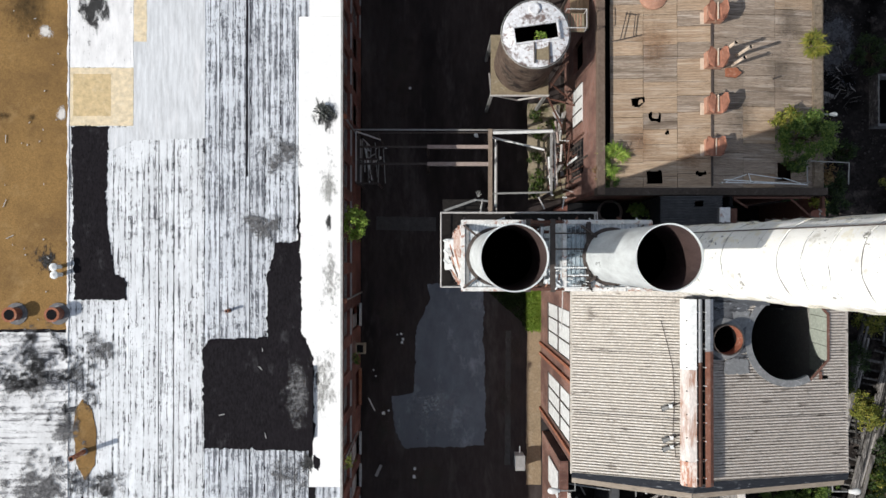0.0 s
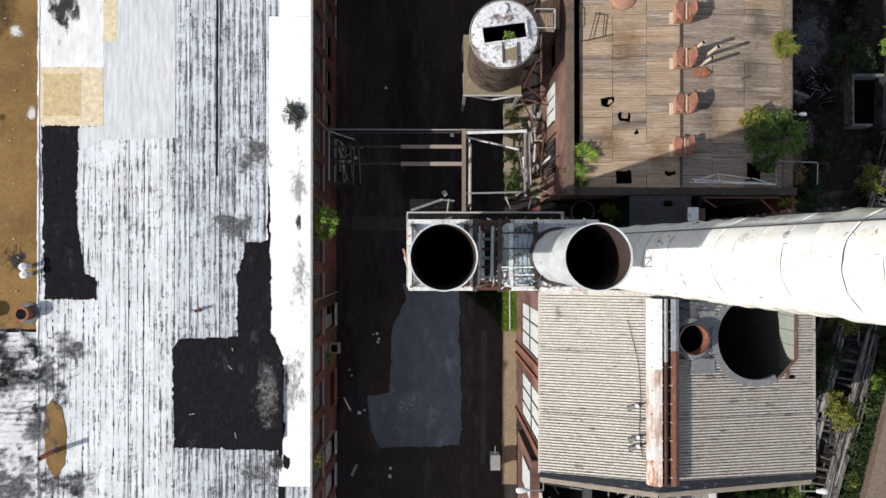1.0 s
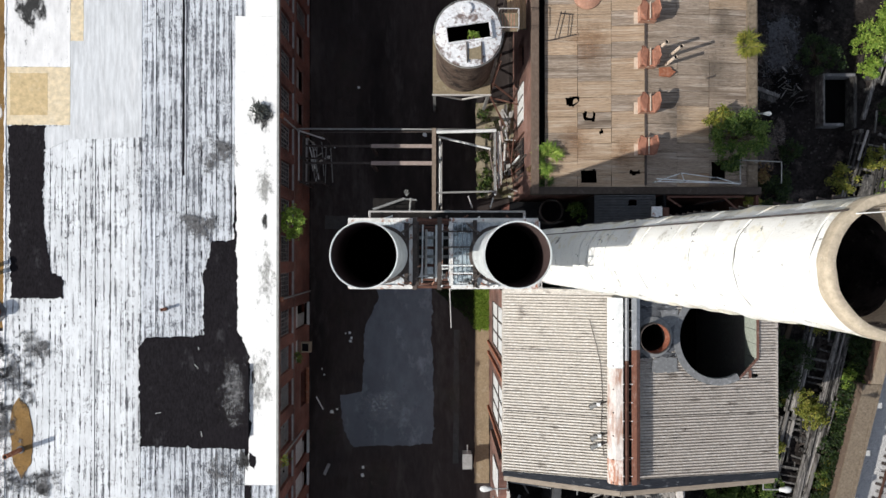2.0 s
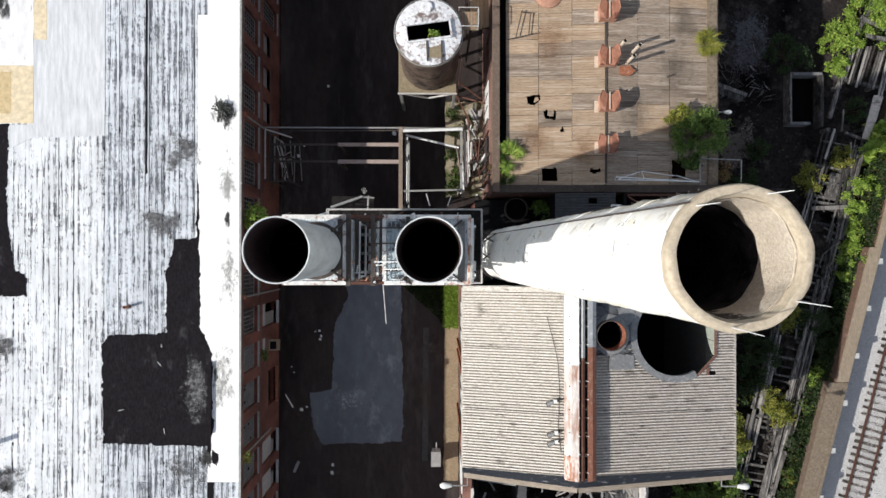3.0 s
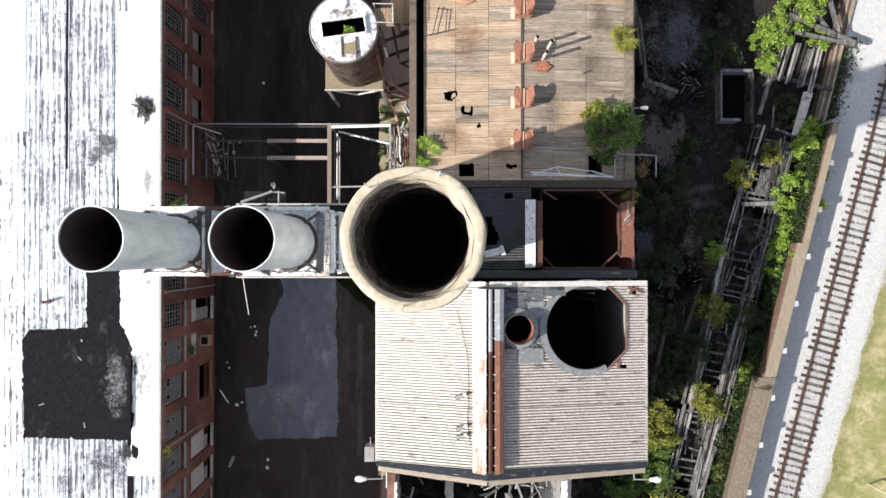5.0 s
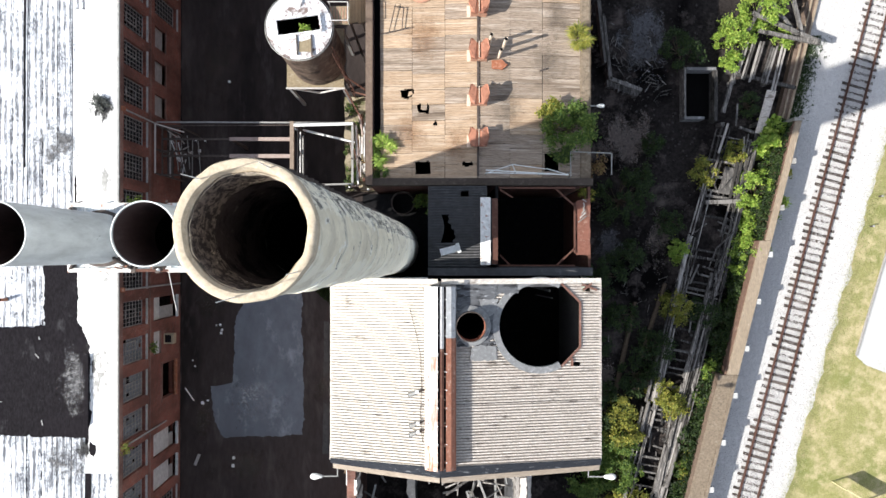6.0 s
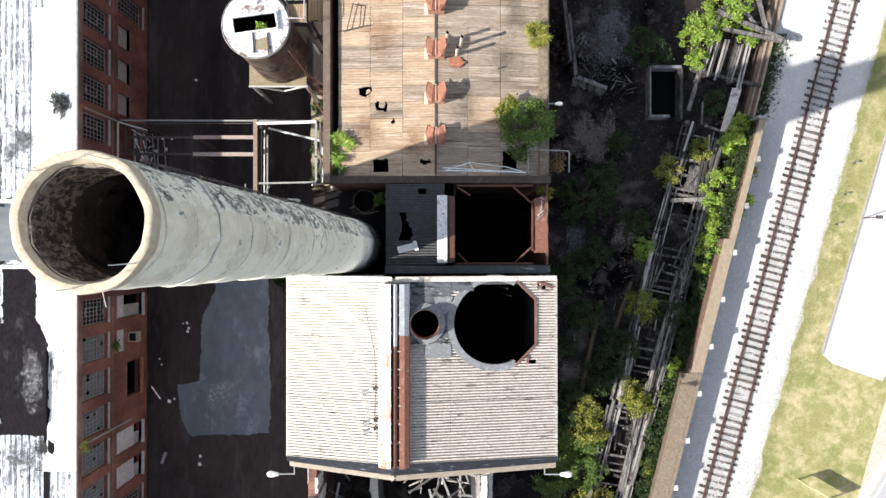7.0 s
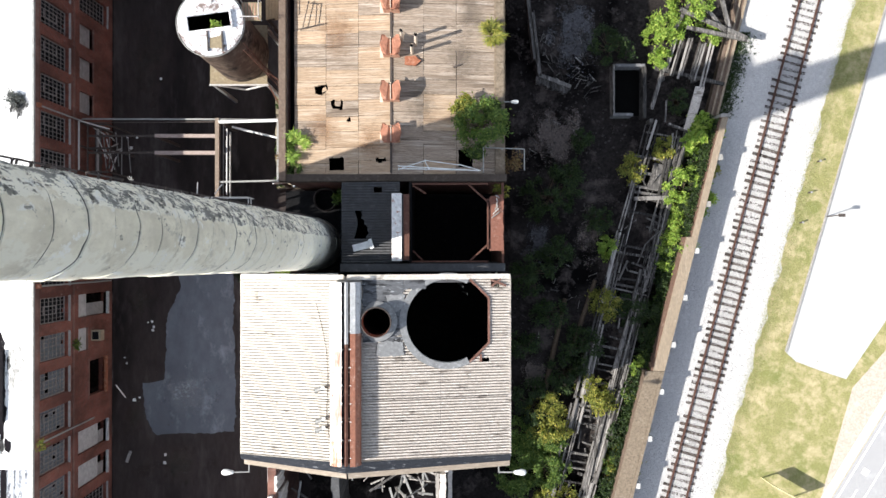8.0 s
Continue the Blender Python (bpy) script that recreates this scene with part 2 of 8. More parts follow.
M["brown_roof"] = worn("brown_gravel_roof", (0.25, 0.15, 0.055), (0.11, 0.065, 0.028), (0.33, 0.22, 0.1), 12.0, 0.18, 0.95, 0, 0.5, stain=(0.48, 0.74), wear=(0.56, 0.74), grain=(0.6, 1.35))
M["parapet"] = worn("white_parapet_coating", (0.87, 0.87, 0.855), (0.8, 0.79, 0.77), (0.55, 0.55, 0.53), 3.0, 0.4, 0.75, 0, 0.2, wear=(0.76, 0.86), grain=(0.9, 1.05))
M["brick_red"] = bricks("red_brick", (0.255, 0.072, 0.045), (0.165, 0.054, 0.037), (0.22, 0.15, 0.125), "yz")
M["brick_red_x"] = bricks("red_brick_gable", (0.2, 0.06, 0.035), (0.13, 0.045, 0.03), (0.2, 0.15, 0.12), "xz")
M["asphalt"] = worn("damp_dark_asphalt", (0.05, 0.0415, 0.0395), (0.017, 0.0145, 0.0145), (0.11, 0.097, 0.093), 2.2, 0.09, 0.95, 0, 0.3, stretch=(1.3, 0.4, 1), stain=(0.48, 0.64), wear=(0.52, 0.76))
M["slab"] = worn("grey_concrete_patch", (0.145, 0.16, 0.185), (0.1, 0.11, 0.127), (0.33, 0.355, 0.39), 1.2, 0.16, 0.9, 0, 0.12, stretch=(1.0, 0.6, 1), stain=(0.46, 0.7), wear=(0.53, 0.72), grain=(0.8, 1.15))
M["strip_grey"] = worn("dull_grey_concrete", (0.07, 0.067, 0.066), (0.03, 0.028, 0.028), (0.12, 0.115, 0.113), 3.0, 0.5, 0.9, 0, 0.2)
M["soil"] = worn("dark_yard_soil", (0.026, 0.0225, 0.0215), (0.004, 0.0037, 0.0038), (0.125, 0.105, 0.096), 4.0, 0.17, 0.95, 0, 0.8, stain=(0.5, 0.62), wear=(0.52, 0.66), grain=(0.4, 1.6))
M["sheet_tan"] = worn("weathered_tan_roof_sheet", (0.575, 0.535, 0.48), (0.21, 0.182, 0.155), (0.75, 0.74, 0.71), 14.0, 2.0, 0.75, 0.0, 0.1, stretch=(0.5, 1.6, 1), stain=(0.58, 0.7), wear=(0.52, 0.66), grain=(0.5, 1.36))
M["sheet_grey"] = worn("weathered_grey_roof_sheet", (0.52, 0.47, 0.42), (0.16, 0.135, 0.113), (0.72, 0.69, 0.65), 14.0, 2.0, 0.7, 0.0, 0.1, stretch=(0.5, 1.6, 1), stain=(0.57, 0.69), wear=(0.52, 0.66), grain=(0.5, 1.36))
M["sheet_dark"] = worn("dark_rusty_roof_sheet", (0.085, 0.087, 0.092), (0.045, 0.04, 0.037), (0.18, 0.18, 0.185), 3.0, 0.5, 0.8, 0.1, 0.25)
M["panel"] = worn("weathered_fibre_roof_panel", (0.385, 0.285, 0.197), (0.22, 0.142, 0.09), (0.52, 0.435, 0.345), 11.0, 0.5, 0.9, 0, 0.5, 0.1, stretch=(0.22, 3.4, 1), stain=(0.57, 0.76), wear=(0.5, 0.66), grain=(0.45, 1.4))
M["rust"] = worn("orange_brown_rust", (0.3, 0.115, 0.065), (0.14, 0.055, 0.035), (0.46, 0.3, 0.22), 7.0, 1.6, 0.9, 0.0, 0.6, wear=(0.52, 0.66))
M["white_steel"] = worn("chalky_white_painted_steel", (0.74, 0.76, 0.76), (0.5, 0.5, 0.48), (0.82, 0.82, 0.8), 2.0, 0.6, 0.6, 0, 0.1, stretch=(1, 1, 0.2))
M["peeled_white"] = worn("peeling_white_paint_on_rust", (0.7, 0.7, 0.68), (0.2, 0.1, 0.07), (0.34, 0.16, 0.1), 4.0, 1.3, 0.7, 0, 0.3, wear=(0.56, 0.62))
# black of flues, also painted on unlit insides in place of shade
M["soot_shade"] = worn("black_soot_and_shade", (0.012, 0.012, 0.013), (0.006, 0.006, 0.006), (0.03, 0.028, 0.03), 4.0, 0.8, 0.95, 0, 0.5)
def flue_lining(name, soot_shade):
    """Rough cream lining with sooty flakes; its paler east and darker west put sun and shade into the colour."""
    m, t, b = shader(name)
    g = spot_noise(t, 16.0, (1, 1, 1), 9.0, 0.75)
    c = ramp(t, g, [(0.32, (0.42, 0.36, 0.29)), (0.66, (0.74, 0.66, 0.55))])
    geo = t.nodes.new("ShaderNodeNewGeometry")
    sep = t.nodes.new("ShaderNodeSeparateXYZ")
    t.links.new(geo.outputs["Position"], sep.inputs[0])
    # fewer flakes to the east: the sunlit side painted paler
    mr = t.nodes.new("ShaderNodeMapRange")
    for key, val in (("From Min", 10.2), ("From Max", 11.1), ("To Min", soot_shade), ("To Max", soot_shade - 0.3)):
        mr.inputs[key].default_value = val
    t.links.new(sep.outputs[0], mr.inputs["Value"])
    for scale, lim, col, amount in ((2.2, 0.52, (0.075, 0.062, 0.06), 0.95), (5.0, 0.56, (0.03, 0.026, 0.028), 0.9), (9.0, 0.62, (0.2, 0.17, 0.15), 0.8)):
        ad = t.nodes.new("ShaderNodeMath")
        t.links.new(spot_noise(t, scale, (1, 1, 0.7), 9.0, 0.72), ad.inputs[0])
        t.links.new(mr.outputs[0], ad.inputs[1])
        c = mix(t, ramp(t, ad.outputs[0], [(lim, grey(0)), (lim + 0.05, grey(amount))]), c, col)
    t.links.new(c, b.inputs["Base Color"])
    b.inputs["Roughness"].default_value, b.inputs["Specular IOR Level"].default_value = 0.95, 0.1
    relief(t, b, g, 1.0, 0.03)
    return m


M["lining"] = flue_lining("sooty_lining_lit_east", 0.13)
M["lining_dark"] = worn("soot_and_shade_brick_lining", (0.05, 0.042, 0.044), (0.015, 0.013, 0.015), (0.15, 0.13, 0.125), 12.0, 1.6, 0.95, 0, 1.0, stain=(0.48, 0.58), wear=(0.58, 0.68))
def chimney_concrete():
    """Pale concrete: flaked dark and white on its north-east side, plain beige between, paler to the south; whiter low
    down and to the west, where sun and bounced light are put into the colour.
    """
    m, t, b = shader("weathered_concrete_lit_west")
    g = spot_noise(t, 7.0, (1, 1, 0.6), 8.0, 0.7)
    soft = spot_noise(t, 0.9, (1, 1, 0.8), 4.0, 0.55)
    geo = t.nodes.new("ShaderNodeNewGeometry")
    sep = t.nodes.new("ShaderNodeSeparateXYZ")
    t.links.new(geo.outputs["Position"], sep.inputs[0])
    old = ramp(t, g, [(0.3, (0.73, 0.68, 0.545)), (0.7, (0.88, 0.83, 0.685))])
    old = mix(t, ramp(t, soft, [(0.35, grey(0.5)), (0.6, grey(0))]), old, (0.5, 0.45, 0.36))
    white = ramp(t, g, [(0.3, (0.79, 0.76, 0.635)), (0.7, (0.9, 0.87, 0.745))])

    def span(source, a0, a1, b0=0.0, b1=1.0):
        r = t.nodes.new("ShaderNodeMapRange")
        for key, val in (("From Min", a0), ("From Max", a1), ("To Min", b0), ("To Max", b1)):
            r.inputs[key].default_value = val
        t.links.new(source, r.inputs["Value"])
        return r.outputs[0]

    def patches(scale, source, lim, col, base, strength=0.9, width=0.025):
        n = spot_noise(t, scale, (1, 1, 0.65), 9.0, 0.72)
        ad = t.nodes.new("ShaderNodeMath")
        t.links.new(n, ad.inputs[0])
        t.links.new(source, ad.inputs[1])
        return mix(t, ramp(t, ad.outputs[0], [(lim, grey(0)), (lim + width, grey(strength))]), base, col)

    y = sep.outputs[1]
    # whiter base: light bounced onto the low part is painted in
    c = mix(t, span(sep.outputs[2], 16.0, 34.0), white, old)
    south = span(y, -0.8, -1.2, -0.12, 0.1)
    c = patches(1.7, south, 0.54, (0.83, 0.8, 0.68), c, 0.85, 0.06)
    # west flank whitened to carry the strong sun on that side
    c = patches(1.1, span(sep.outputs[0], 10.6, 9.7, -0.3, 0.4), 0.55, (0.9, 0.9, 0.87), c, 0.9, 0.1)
    side = t.nodes.new("ShaderNodeMath")
    t.links.new(span(y, -0.3, -0.05, -0.2, 0.07), side.inputs[0])
    t.links.new(span(sep.outputs[0], 9.9, 10.7, -0.13, 0.0), side.inputs[1])
    north = side.outputs[0]
    c = patches(1.5, north, 0.5, (0.84, 0.81, 0.7), c, 0.95, 0.012)
    c = patches(1.25, north, 0.565, (0.2, 0.2, 0.19), c, 0.95, 0.012)
    c = patches(3.4, north, 0.575, (0.86, 0.83, 0.72), c, 0.95, 0.012)
    c = patches(4.5, north, 0.62, (0.1, 0.098, 0.09), c, 0.95, 0.012)
    every = span(y, 0.0, 1.0, 0.0, 0.0)
    c = patches(2.2, every, 0.58, (0.82, 0.81, 0.76), c, 0.8, 0.02)
    c = patches(1.4, every, 0.57, (0.47, 0.44, 0.37), c, 0.65, 0.08)
    c = patches(1.9, every, 0.625, (0.22, 0.215, 0.19), c, 0.9, 0.012)
    c = patches(7.0, every, 0.66, (0.16, 0.155, 0.14), c, 0.85, 0.012)
    t.links.new(vary(t, c, 0.06), b.inputs["Base Color"])
    b.inputs["Roughness"].default_value, b.inputs["Specular IOR Level"].default_value = 0.9, 0.2
    relief(t, b, g, 0.6)
    return m


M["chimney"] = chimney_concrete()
M["joint"] = worn("dark_joint_mortar", (0.075, 0.075, 0.068), (0.035, 0.034, 0.031), (0.16, 0.155, 0.14), 6.0, 1.2, 0.95, 0, 0.5)
M["joint_pale"] = worn("pale_joint_mortar", (0.2, 0.195, 0.17), (0.1, 0.098, 0.09), (0.32, 0.31, 0.28), 6.0, 1.2, 0.95, 0, 0.5)
M["rim"] = worn("tan_concrete_rim", (0.5, 0.425, 0.32), (0.3, 0.245, 0.18), (0.64, 0.57, 0.46), 8.0, 2.2, 0.9, 0, 0.8)
M["steel_dark"] = worn("dark_rusted_steel", (0.09, 0.075, 0.068), (0.05, 0.035, 0.03), (0.22, 0.18, 0.16), 6.0, 1.2, 0.75, 0.3, 0.3)
M["steel_grey"] = worn("grey_galvanised_steel", (0.32, 0.32, 0.31), (0.18, 0.16, 0.14), (0.5, 0.5, 0.48), 6.0, 1.2, 0.6, 0.3, 0.2)
M["siding"] = worn("stained_pale_siding", (0.6, 0.66, 0.7), (0.12, 0.125, 0.135), (0.82, 0.84, 0.85), 5.0, 1.6, 0.7, 0, 0.3, stretch=(3.4, 1.2, 0.35), stain=(0.57, 0.63), wear=(0.5, 0.56), grain=(0.6, 1.25))
M["deck_blue"] = worn("blue_grey_streaked_sheet", (0.34, 0.41, 0.45), (0.05, 0.055, 0.06), (0.66, 0.71, 0.74), 7.0, 1.8, 0.6, 0, 0.2, stretch=(1.0, 4.0, 1), stain=(0.5, 0.57), wear=(0.55, 0.62))
M["timber"] = worn("weathered_grey_timber", (0.1, 0.095, 0.09), (0.02, 0.019, 0.018), (0.34, 0.32, 0.3), 9.0, 1.0, 0.9, 0, 0.6, 0.6, stretch=(3, 0.5, 1), stain=(0.5, 0.66), wear=(0.52, 0.68))
M["tie"] = worn("creosoted_timber", (0.075, 0.062, 0.055), (0.038, 0.031, 0.027), (0.2, 0.175, 0.155), 9.0, 1.5, 0.9, 0, 0.5, 0.4)
M["rail"] = worn("rusty_rail_steel", (0.12, 0.065, 0.05), (0.07, 0.04, 0.03), (0.2, 0.15, 0.13), 6.0, 1.5, 0.6, 0.4, 0.2)
M["ballast"] = worn("pale_crushed_limestone", (0.54, 0.53, 0.52), (0.34, 0.34, 0.345), (0.7, 0.695, 0.685), 14.0, 1.2, 0.95, 0, 1.0, grain=(0.45, 1.3))
M["grass"] = worn("dry_green_grass", (0.265, 0.255, 0.105), (0.18, 0.195, 0.065), (0.48, 0.4, 0.25), 16.0, 0.3, 0.95, 0, 0.8, stain=(0.5, 0.68), wear=(0.45, 0.64), grain=(0.5, 1.35))
M["pavement"] = worn("pale_concrete_lot", (0.45, 0.45, 0.445), (0.41, 0.41, 0.405), (0.48, 0.48, 0.475), 3.0, 0.3, 0.85, 0, 0.1, grain=(0.92, 1.06))
M["sidewalk"] = worn("tan_concrete_sidewalk", (0.46, 0.41, 0.345), (0.38, 0.335, 0.28), (0.52, 0.48, 0.42), 6.0, 0.4, 0.85, 0, 0.15)
M["road"] = worn("grey_asphalt_road", (0.36, 0.36, 0.365), (0.27, 0.27, 0.275), (0.45, 0.45, 0.455), 20.0, 0.4, 0.85, 0, 0.3)
M["line"] = worn("white_road_paint", (0.75, 0.75, 0.73), (0.6, 0.6, 0.58), (0.8, 0.8, 0.8), 6.0, 1, 0.6, 0, 0.1)
M["wall_dark"] = worn("dark_brown_retaining_wall", (0.15, 0.11, 0.085), (0.07, 0.055, 0.045), (0.24, 0.2, 0.165), 6.0, 0.6, 0.9, 0, 0.5)
M["wall_red"] = worn("red_brown_wall_brick", (0.14, 0.088, 0.066), (0.075, 0.05, 0.04), (0.25, 0.19, 0.15), 6.0, 0.7, 0.9, 0, 0.5)
M["stack_liner"] = worn("purple_brown_sky_lit_liner", (0.075, 0.05, 0.047), (0.03, 0.02, 0.02), (0.11, 0.08, 0.075), 3.0, 0.8, 0.95, 0, 0.3, stretch=(1, 1, 0.3))
M["wall_coping"] = worn("brown_grey_retaining_wall", (0.24, 0.19, 0.15), (0.13, 0.1, 0.085), (0.36, 0.31, 0.26), 6.0, 0.6, 0.9, 0, 0.5)
M["concrete"] = worn("stained_grey_concrete", (0.3, 0.29, 0.27), (0.16, 0.15, 0.14), (0.42, 0.41, 0.39), 6.0, 0.7, 0.9, 0, 0.4)
M["glass_dark"] = worn("dirty_window_glass", (0.012, 0.013, 0.015), (0.006, 0.006, 0.007), (0.035, 0.037, 0.04), 3.0, 1.0, 0.5, 0, 0.05)
M["glass_blue"] = worn("blue_grey_glazing", (0.115, 0.13, 0.145), (0.05, 0.058, 0.066), (0.21, 0.225, 0.24), 2.0, 0.9, 0.35, 0, 0.05)
M["board"] = worn("grey_painted_board", (0.3, 0.295, 0.29), (0.18, 0.175, 0.17), (0.42, 0.415, 0.41), 3.0, 0.9, 0.8, 0, 0.1)
M["sash"] = worn("flaking_pale_sash_paint", (0.27, 0.25, 0.24), (0.15, 0.13, 0.12), (0.42, 0.4, 0.38), 6.0, 1.2, 0.7, 0, 0.1)
M["bark"] = worn("grey_brown_bark", (0.12, 0.09, 0.065), (0.06, 0.045, 0.035), (0.2, 0.16, 0.12), 10.0, 2.0, 0.95, 0, 0.7)
M["vent_rust"] = worn("salmon_rust_sheet", (0.33, 0.15, 0.098), (0.15, 0.062, 0.042), (0.48, 0.33, 0.25), 6.0, 1.2, 0.85, 0, 0.4, stain=(0.52, 0.68), wear=(0.58, 0.7))
M["hood_stained"] = worn("stained_white_hood_paint", (0.6, 0.55, 0.52), (0.34, 0.2, 0.145), (0.76, 0.75, 0.73), 6.0, 0.9, 0.75, 0, 0.3, stretch=(2.2, 0.5, 1), stain=(0.5, 0.66))
M["hood_rusting"] = worn("half_rusted_white_hood_paint", (0.42, 0.21, 0.14), (0.22, 0.095, 0.06), (0.7, 0.66, 0.62), 6.0, 0.8, 0.8, 0, 0.3, stretch=(2.2, 0.6, 1), wear=(0.44, 0.56))
M["flash_pale"] = worn("pale_grey_hood_sheet", (0.42, 0.43, 0.44), (0.22, 0.22, 0.22), (0.62, 0.63, 0.64), 5.0, 0.9, 0.7, 0.1, 0.2)
M["hood_rust"] = worn("brown_hood_rust", (0.27, 0.12, 0.08), (0.11, 0.048, 0.036), (0.5, 0.37, 0.3), 6.0, 1.0, 0.85, 0, 0.5, stretch=(1.6, 0.7, 1))
M["pit_black"] = worn("black_pit_shade", (0.003, 0.003, 0.003), (0.002, 0.002, 0.002), (0.006, 0.006, 0.006), 3.0, 0.5, 0.6, 0, 0.05)
# near-black steel: shade of open gaps put into the colour
M["steel_black"] = worn("shade_black_steel", (0.022, 0.02, 0.019), (0.01, 0.009, 0.009), (0.06, 0.05, 0.046), 6.0, 1.2, 0.85, 0.1, 0.4)
M["leaf"] = leafy("green_leaves", (0.045, 0.095, 0.014), (0.1, 0.175, 0.028), (0.22, 0.285, 0.055))
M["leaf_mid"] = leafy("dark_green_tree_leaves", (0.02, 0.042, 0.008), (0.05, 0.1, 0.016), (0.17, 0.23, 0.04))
M["leaf_bright"] = leafy("bright_green_leaves", (0.12, 0.22, 0.025), (0.24, 0.37, 0.05), (0.42, 0.5, 0.1))
M["leaf_yellow"] = leafy("yellow_green_leaves", (0.1, 0.135, 0.018), (0.23, 0.25, 0.038), (0.4, 0.35, 0.065))
# shaded copy of the green leaves, darkened for plants out of the sun
M["leaf_shade"] = leafy("green_leaves_in_shade", (0.009, 0.02, 0.005), (0.022, 0.048, 0.009), (0.055, 0.095, 0.016))

M["stain"] = blotch("soot_stain", (0.012, 0.012, 0.012), (0.07, 0.07, 0.07), 0.2, 1.6, (1.2, 0.6, 1), 2.2)
M["stain_grey"] = blotch("grey_weather_stain", (0.035, 0.035, 0.037), (0.2, 0.2, 0.205), 0.3, 1.1, (1, 0.9, 1), 3.4)
M["stain_tan"] = blotch("dark_damp_stain", (0.05, 0.035, 0.018), (0.09, 0.06, 0.03), 0.5)
M["stain_rust"] = blotch("rust_wash_stain", (0.2, 0.1, 0.05), (0.3, 0.17, 0.09), 0.75)
M["stain_dark"] = blotch("dark_mould_stain", (0.06, 0.05, 0.042), (0.13, 0.11, 0.09), 0.85)
M["stain_pale"] = blotch("pale_paint_scuff", (0.6, 0.58, 0.55), (0.75, 0.73, 0.7), 0.2)
M["dirt_pale"] = blotch("pale_trodden_dirt", (0.085, 0.071, 0.064), (0.19, 0.16, 0.145), 0.22, 0.45, (1, 0.8, 1), 1.8)
M["dirt_ash"] = blotch("blue_grey_ash", (0.05, 0.05, 0.056), (0.15, 0.15, 0.16), 0.22, 0.7, (1, 0.8, 1), 1.8)
M["stain_smear"] = blotch("grey_tar_smear", (0.1, 0.1, 0.105), (0.26, 0.26, 0.27), 0.5, 1.0, (1.6, 0.6, 1), 3.0)
M["stain_wisp"] = blotch("wispy_grey_stain", (0.2, 0.2, 0.19), (0.45, 0.45, 0.43), 0.5, 1.3, (1.2, 0.7, 1), 3.0)
M["wash_pale"] = blotch("pale_dried_wash", (0.2, 0.22, 0.245), (0.4, 0.425, 0.46), 0.6, 0.9, (1, 0.8, 1), 2.6)
M["mud_thin"] = blotch("thin_brown_dust", (0.06, 0.049, 0.042), (0.12, 0.1, 0.086), 0.6, 0.5, (1, 0.7, 1), 1.8)
M["coat_cross"] = coated("white_roof_coating_cross", 0.72, white=(0.78, 0.79, 0.8), under=(0.1, 0.1, 0.105), streak=(0.5, 4.0, 1), soft=0.06)
M["felt"] = worn("grey_roof_felt", (0.16, 0.16, 0.165), (0.05, 0.05, 0.05), (0.4, 0.4, 0.41), 5.0, 0.9, 0.9, 0, 0.4)
M["tan_dark"] = worn("dark_tan_roof_sheet", (0.58, 0.45, 0.255), (0.5, 0.38, 0.21), (0.66, 0.55, 0.37), 3.0, 0.7, 0.8, 0, 0.15)
M["brick_pale"] = bricks("pale_pink_brick", (0.26, 0.13, 0.1), (0.2, 0.1, 0.08), (0.25, 0.2, 0.17), "yz")
M["pink_brick"] = bricks("pinkish_brick", (0.27, 0.135, 0.1), (0.2, 0.09, 0.068), (0.27, 0.21, 0.18), "yz")
M["coping"] = worn("tan_stone_coping", (0.2, 0.16, 0.118), (0.1, 0.078, 0.06), (0.32, 0.275, 0.22), 6.0, 0.7, 0.9, 0, 0.4, grain=(0.55, 1.3))
M["white_board"] = worn("dull_white_board", (0.45, 0.45, 0.445), (0.28, 0.275, 0.27), (0.56, 0.56, 0.55), 3.0, 0.9, 0.8, 0, 0.1)
M["white_panel"] = worn("chalky_white_glazing", (0.72, 0.73, 0.72), (0.5, 0.5, 0.48), (0.8, 0.8, 0.8), 3.0, 0.8, 0.5, 0, 0.1)
M["beige"] = worn("beige_painted_metal", (0.34, 0.28, 0.2), (0.22, 0.18, 0.12), (0.44, 0.39, 0.31), 3.0, 0.9, 0.6, 0, 0.1)
M["coping_tan"] = worn("sunlit_tan_coping", (0.28, 0.225, 0.165), (0.17, 0.115, 0.085), (0.47, 0.41, 0.34), 7.0, 0.8, 0.9, 0, 0.4, stretch=(1.6, 0.5, 1))
M["coping_black"] = worn("dark_brown_parapet", (0.075, 0.06, 0.05), (0.035, 0.03, 0.026), (0.17, 0.145, 0.125), 6.0, 0.9, 0.9, 0, 0.4)
M["verge_black"] = worn("blue_black_verge_sheet", (0.03, 0.033, 0.04), (0.014, 0.014, 0.016), (0.2, 0.21, 0.225), 5.0, 0.9, 0.75, 0.1, 0.3, stretch=(0.5, 2.4, 1), wear=(0.58, 0.66))
M["barge_cream"] = worn("greyed_cream_board", (0.28, 0.235, 0.188), (0.17, 0.14, 0.115), (0.46, 0.42, 0.37), 5.0, 0.8, 0.85, 0, 0.3, stretch=(0.4, 2.0, 1))
M["flash_grey"] = worn("grey_flashing_sheet", (0.22, 0.225, 0.23), (0.08, 0.08, 0.08), (0.5, 0.51, 0.52), 4.0, 1.6, 0.7, 0.1, 0.3)
M["sheet_sooty"] = worn("blackened_blue_grey_sheet", (0.12, 0.125, 0.135), (0.03, 0.03, 0.032), (0.5, 0.52, 0.55), 5.0, 1.3, 0.75, 0.1, 0.3, stretch=(0.6, 2.0, 1), stain=(0.5, 0.6), wear=(0.58, 0.66))
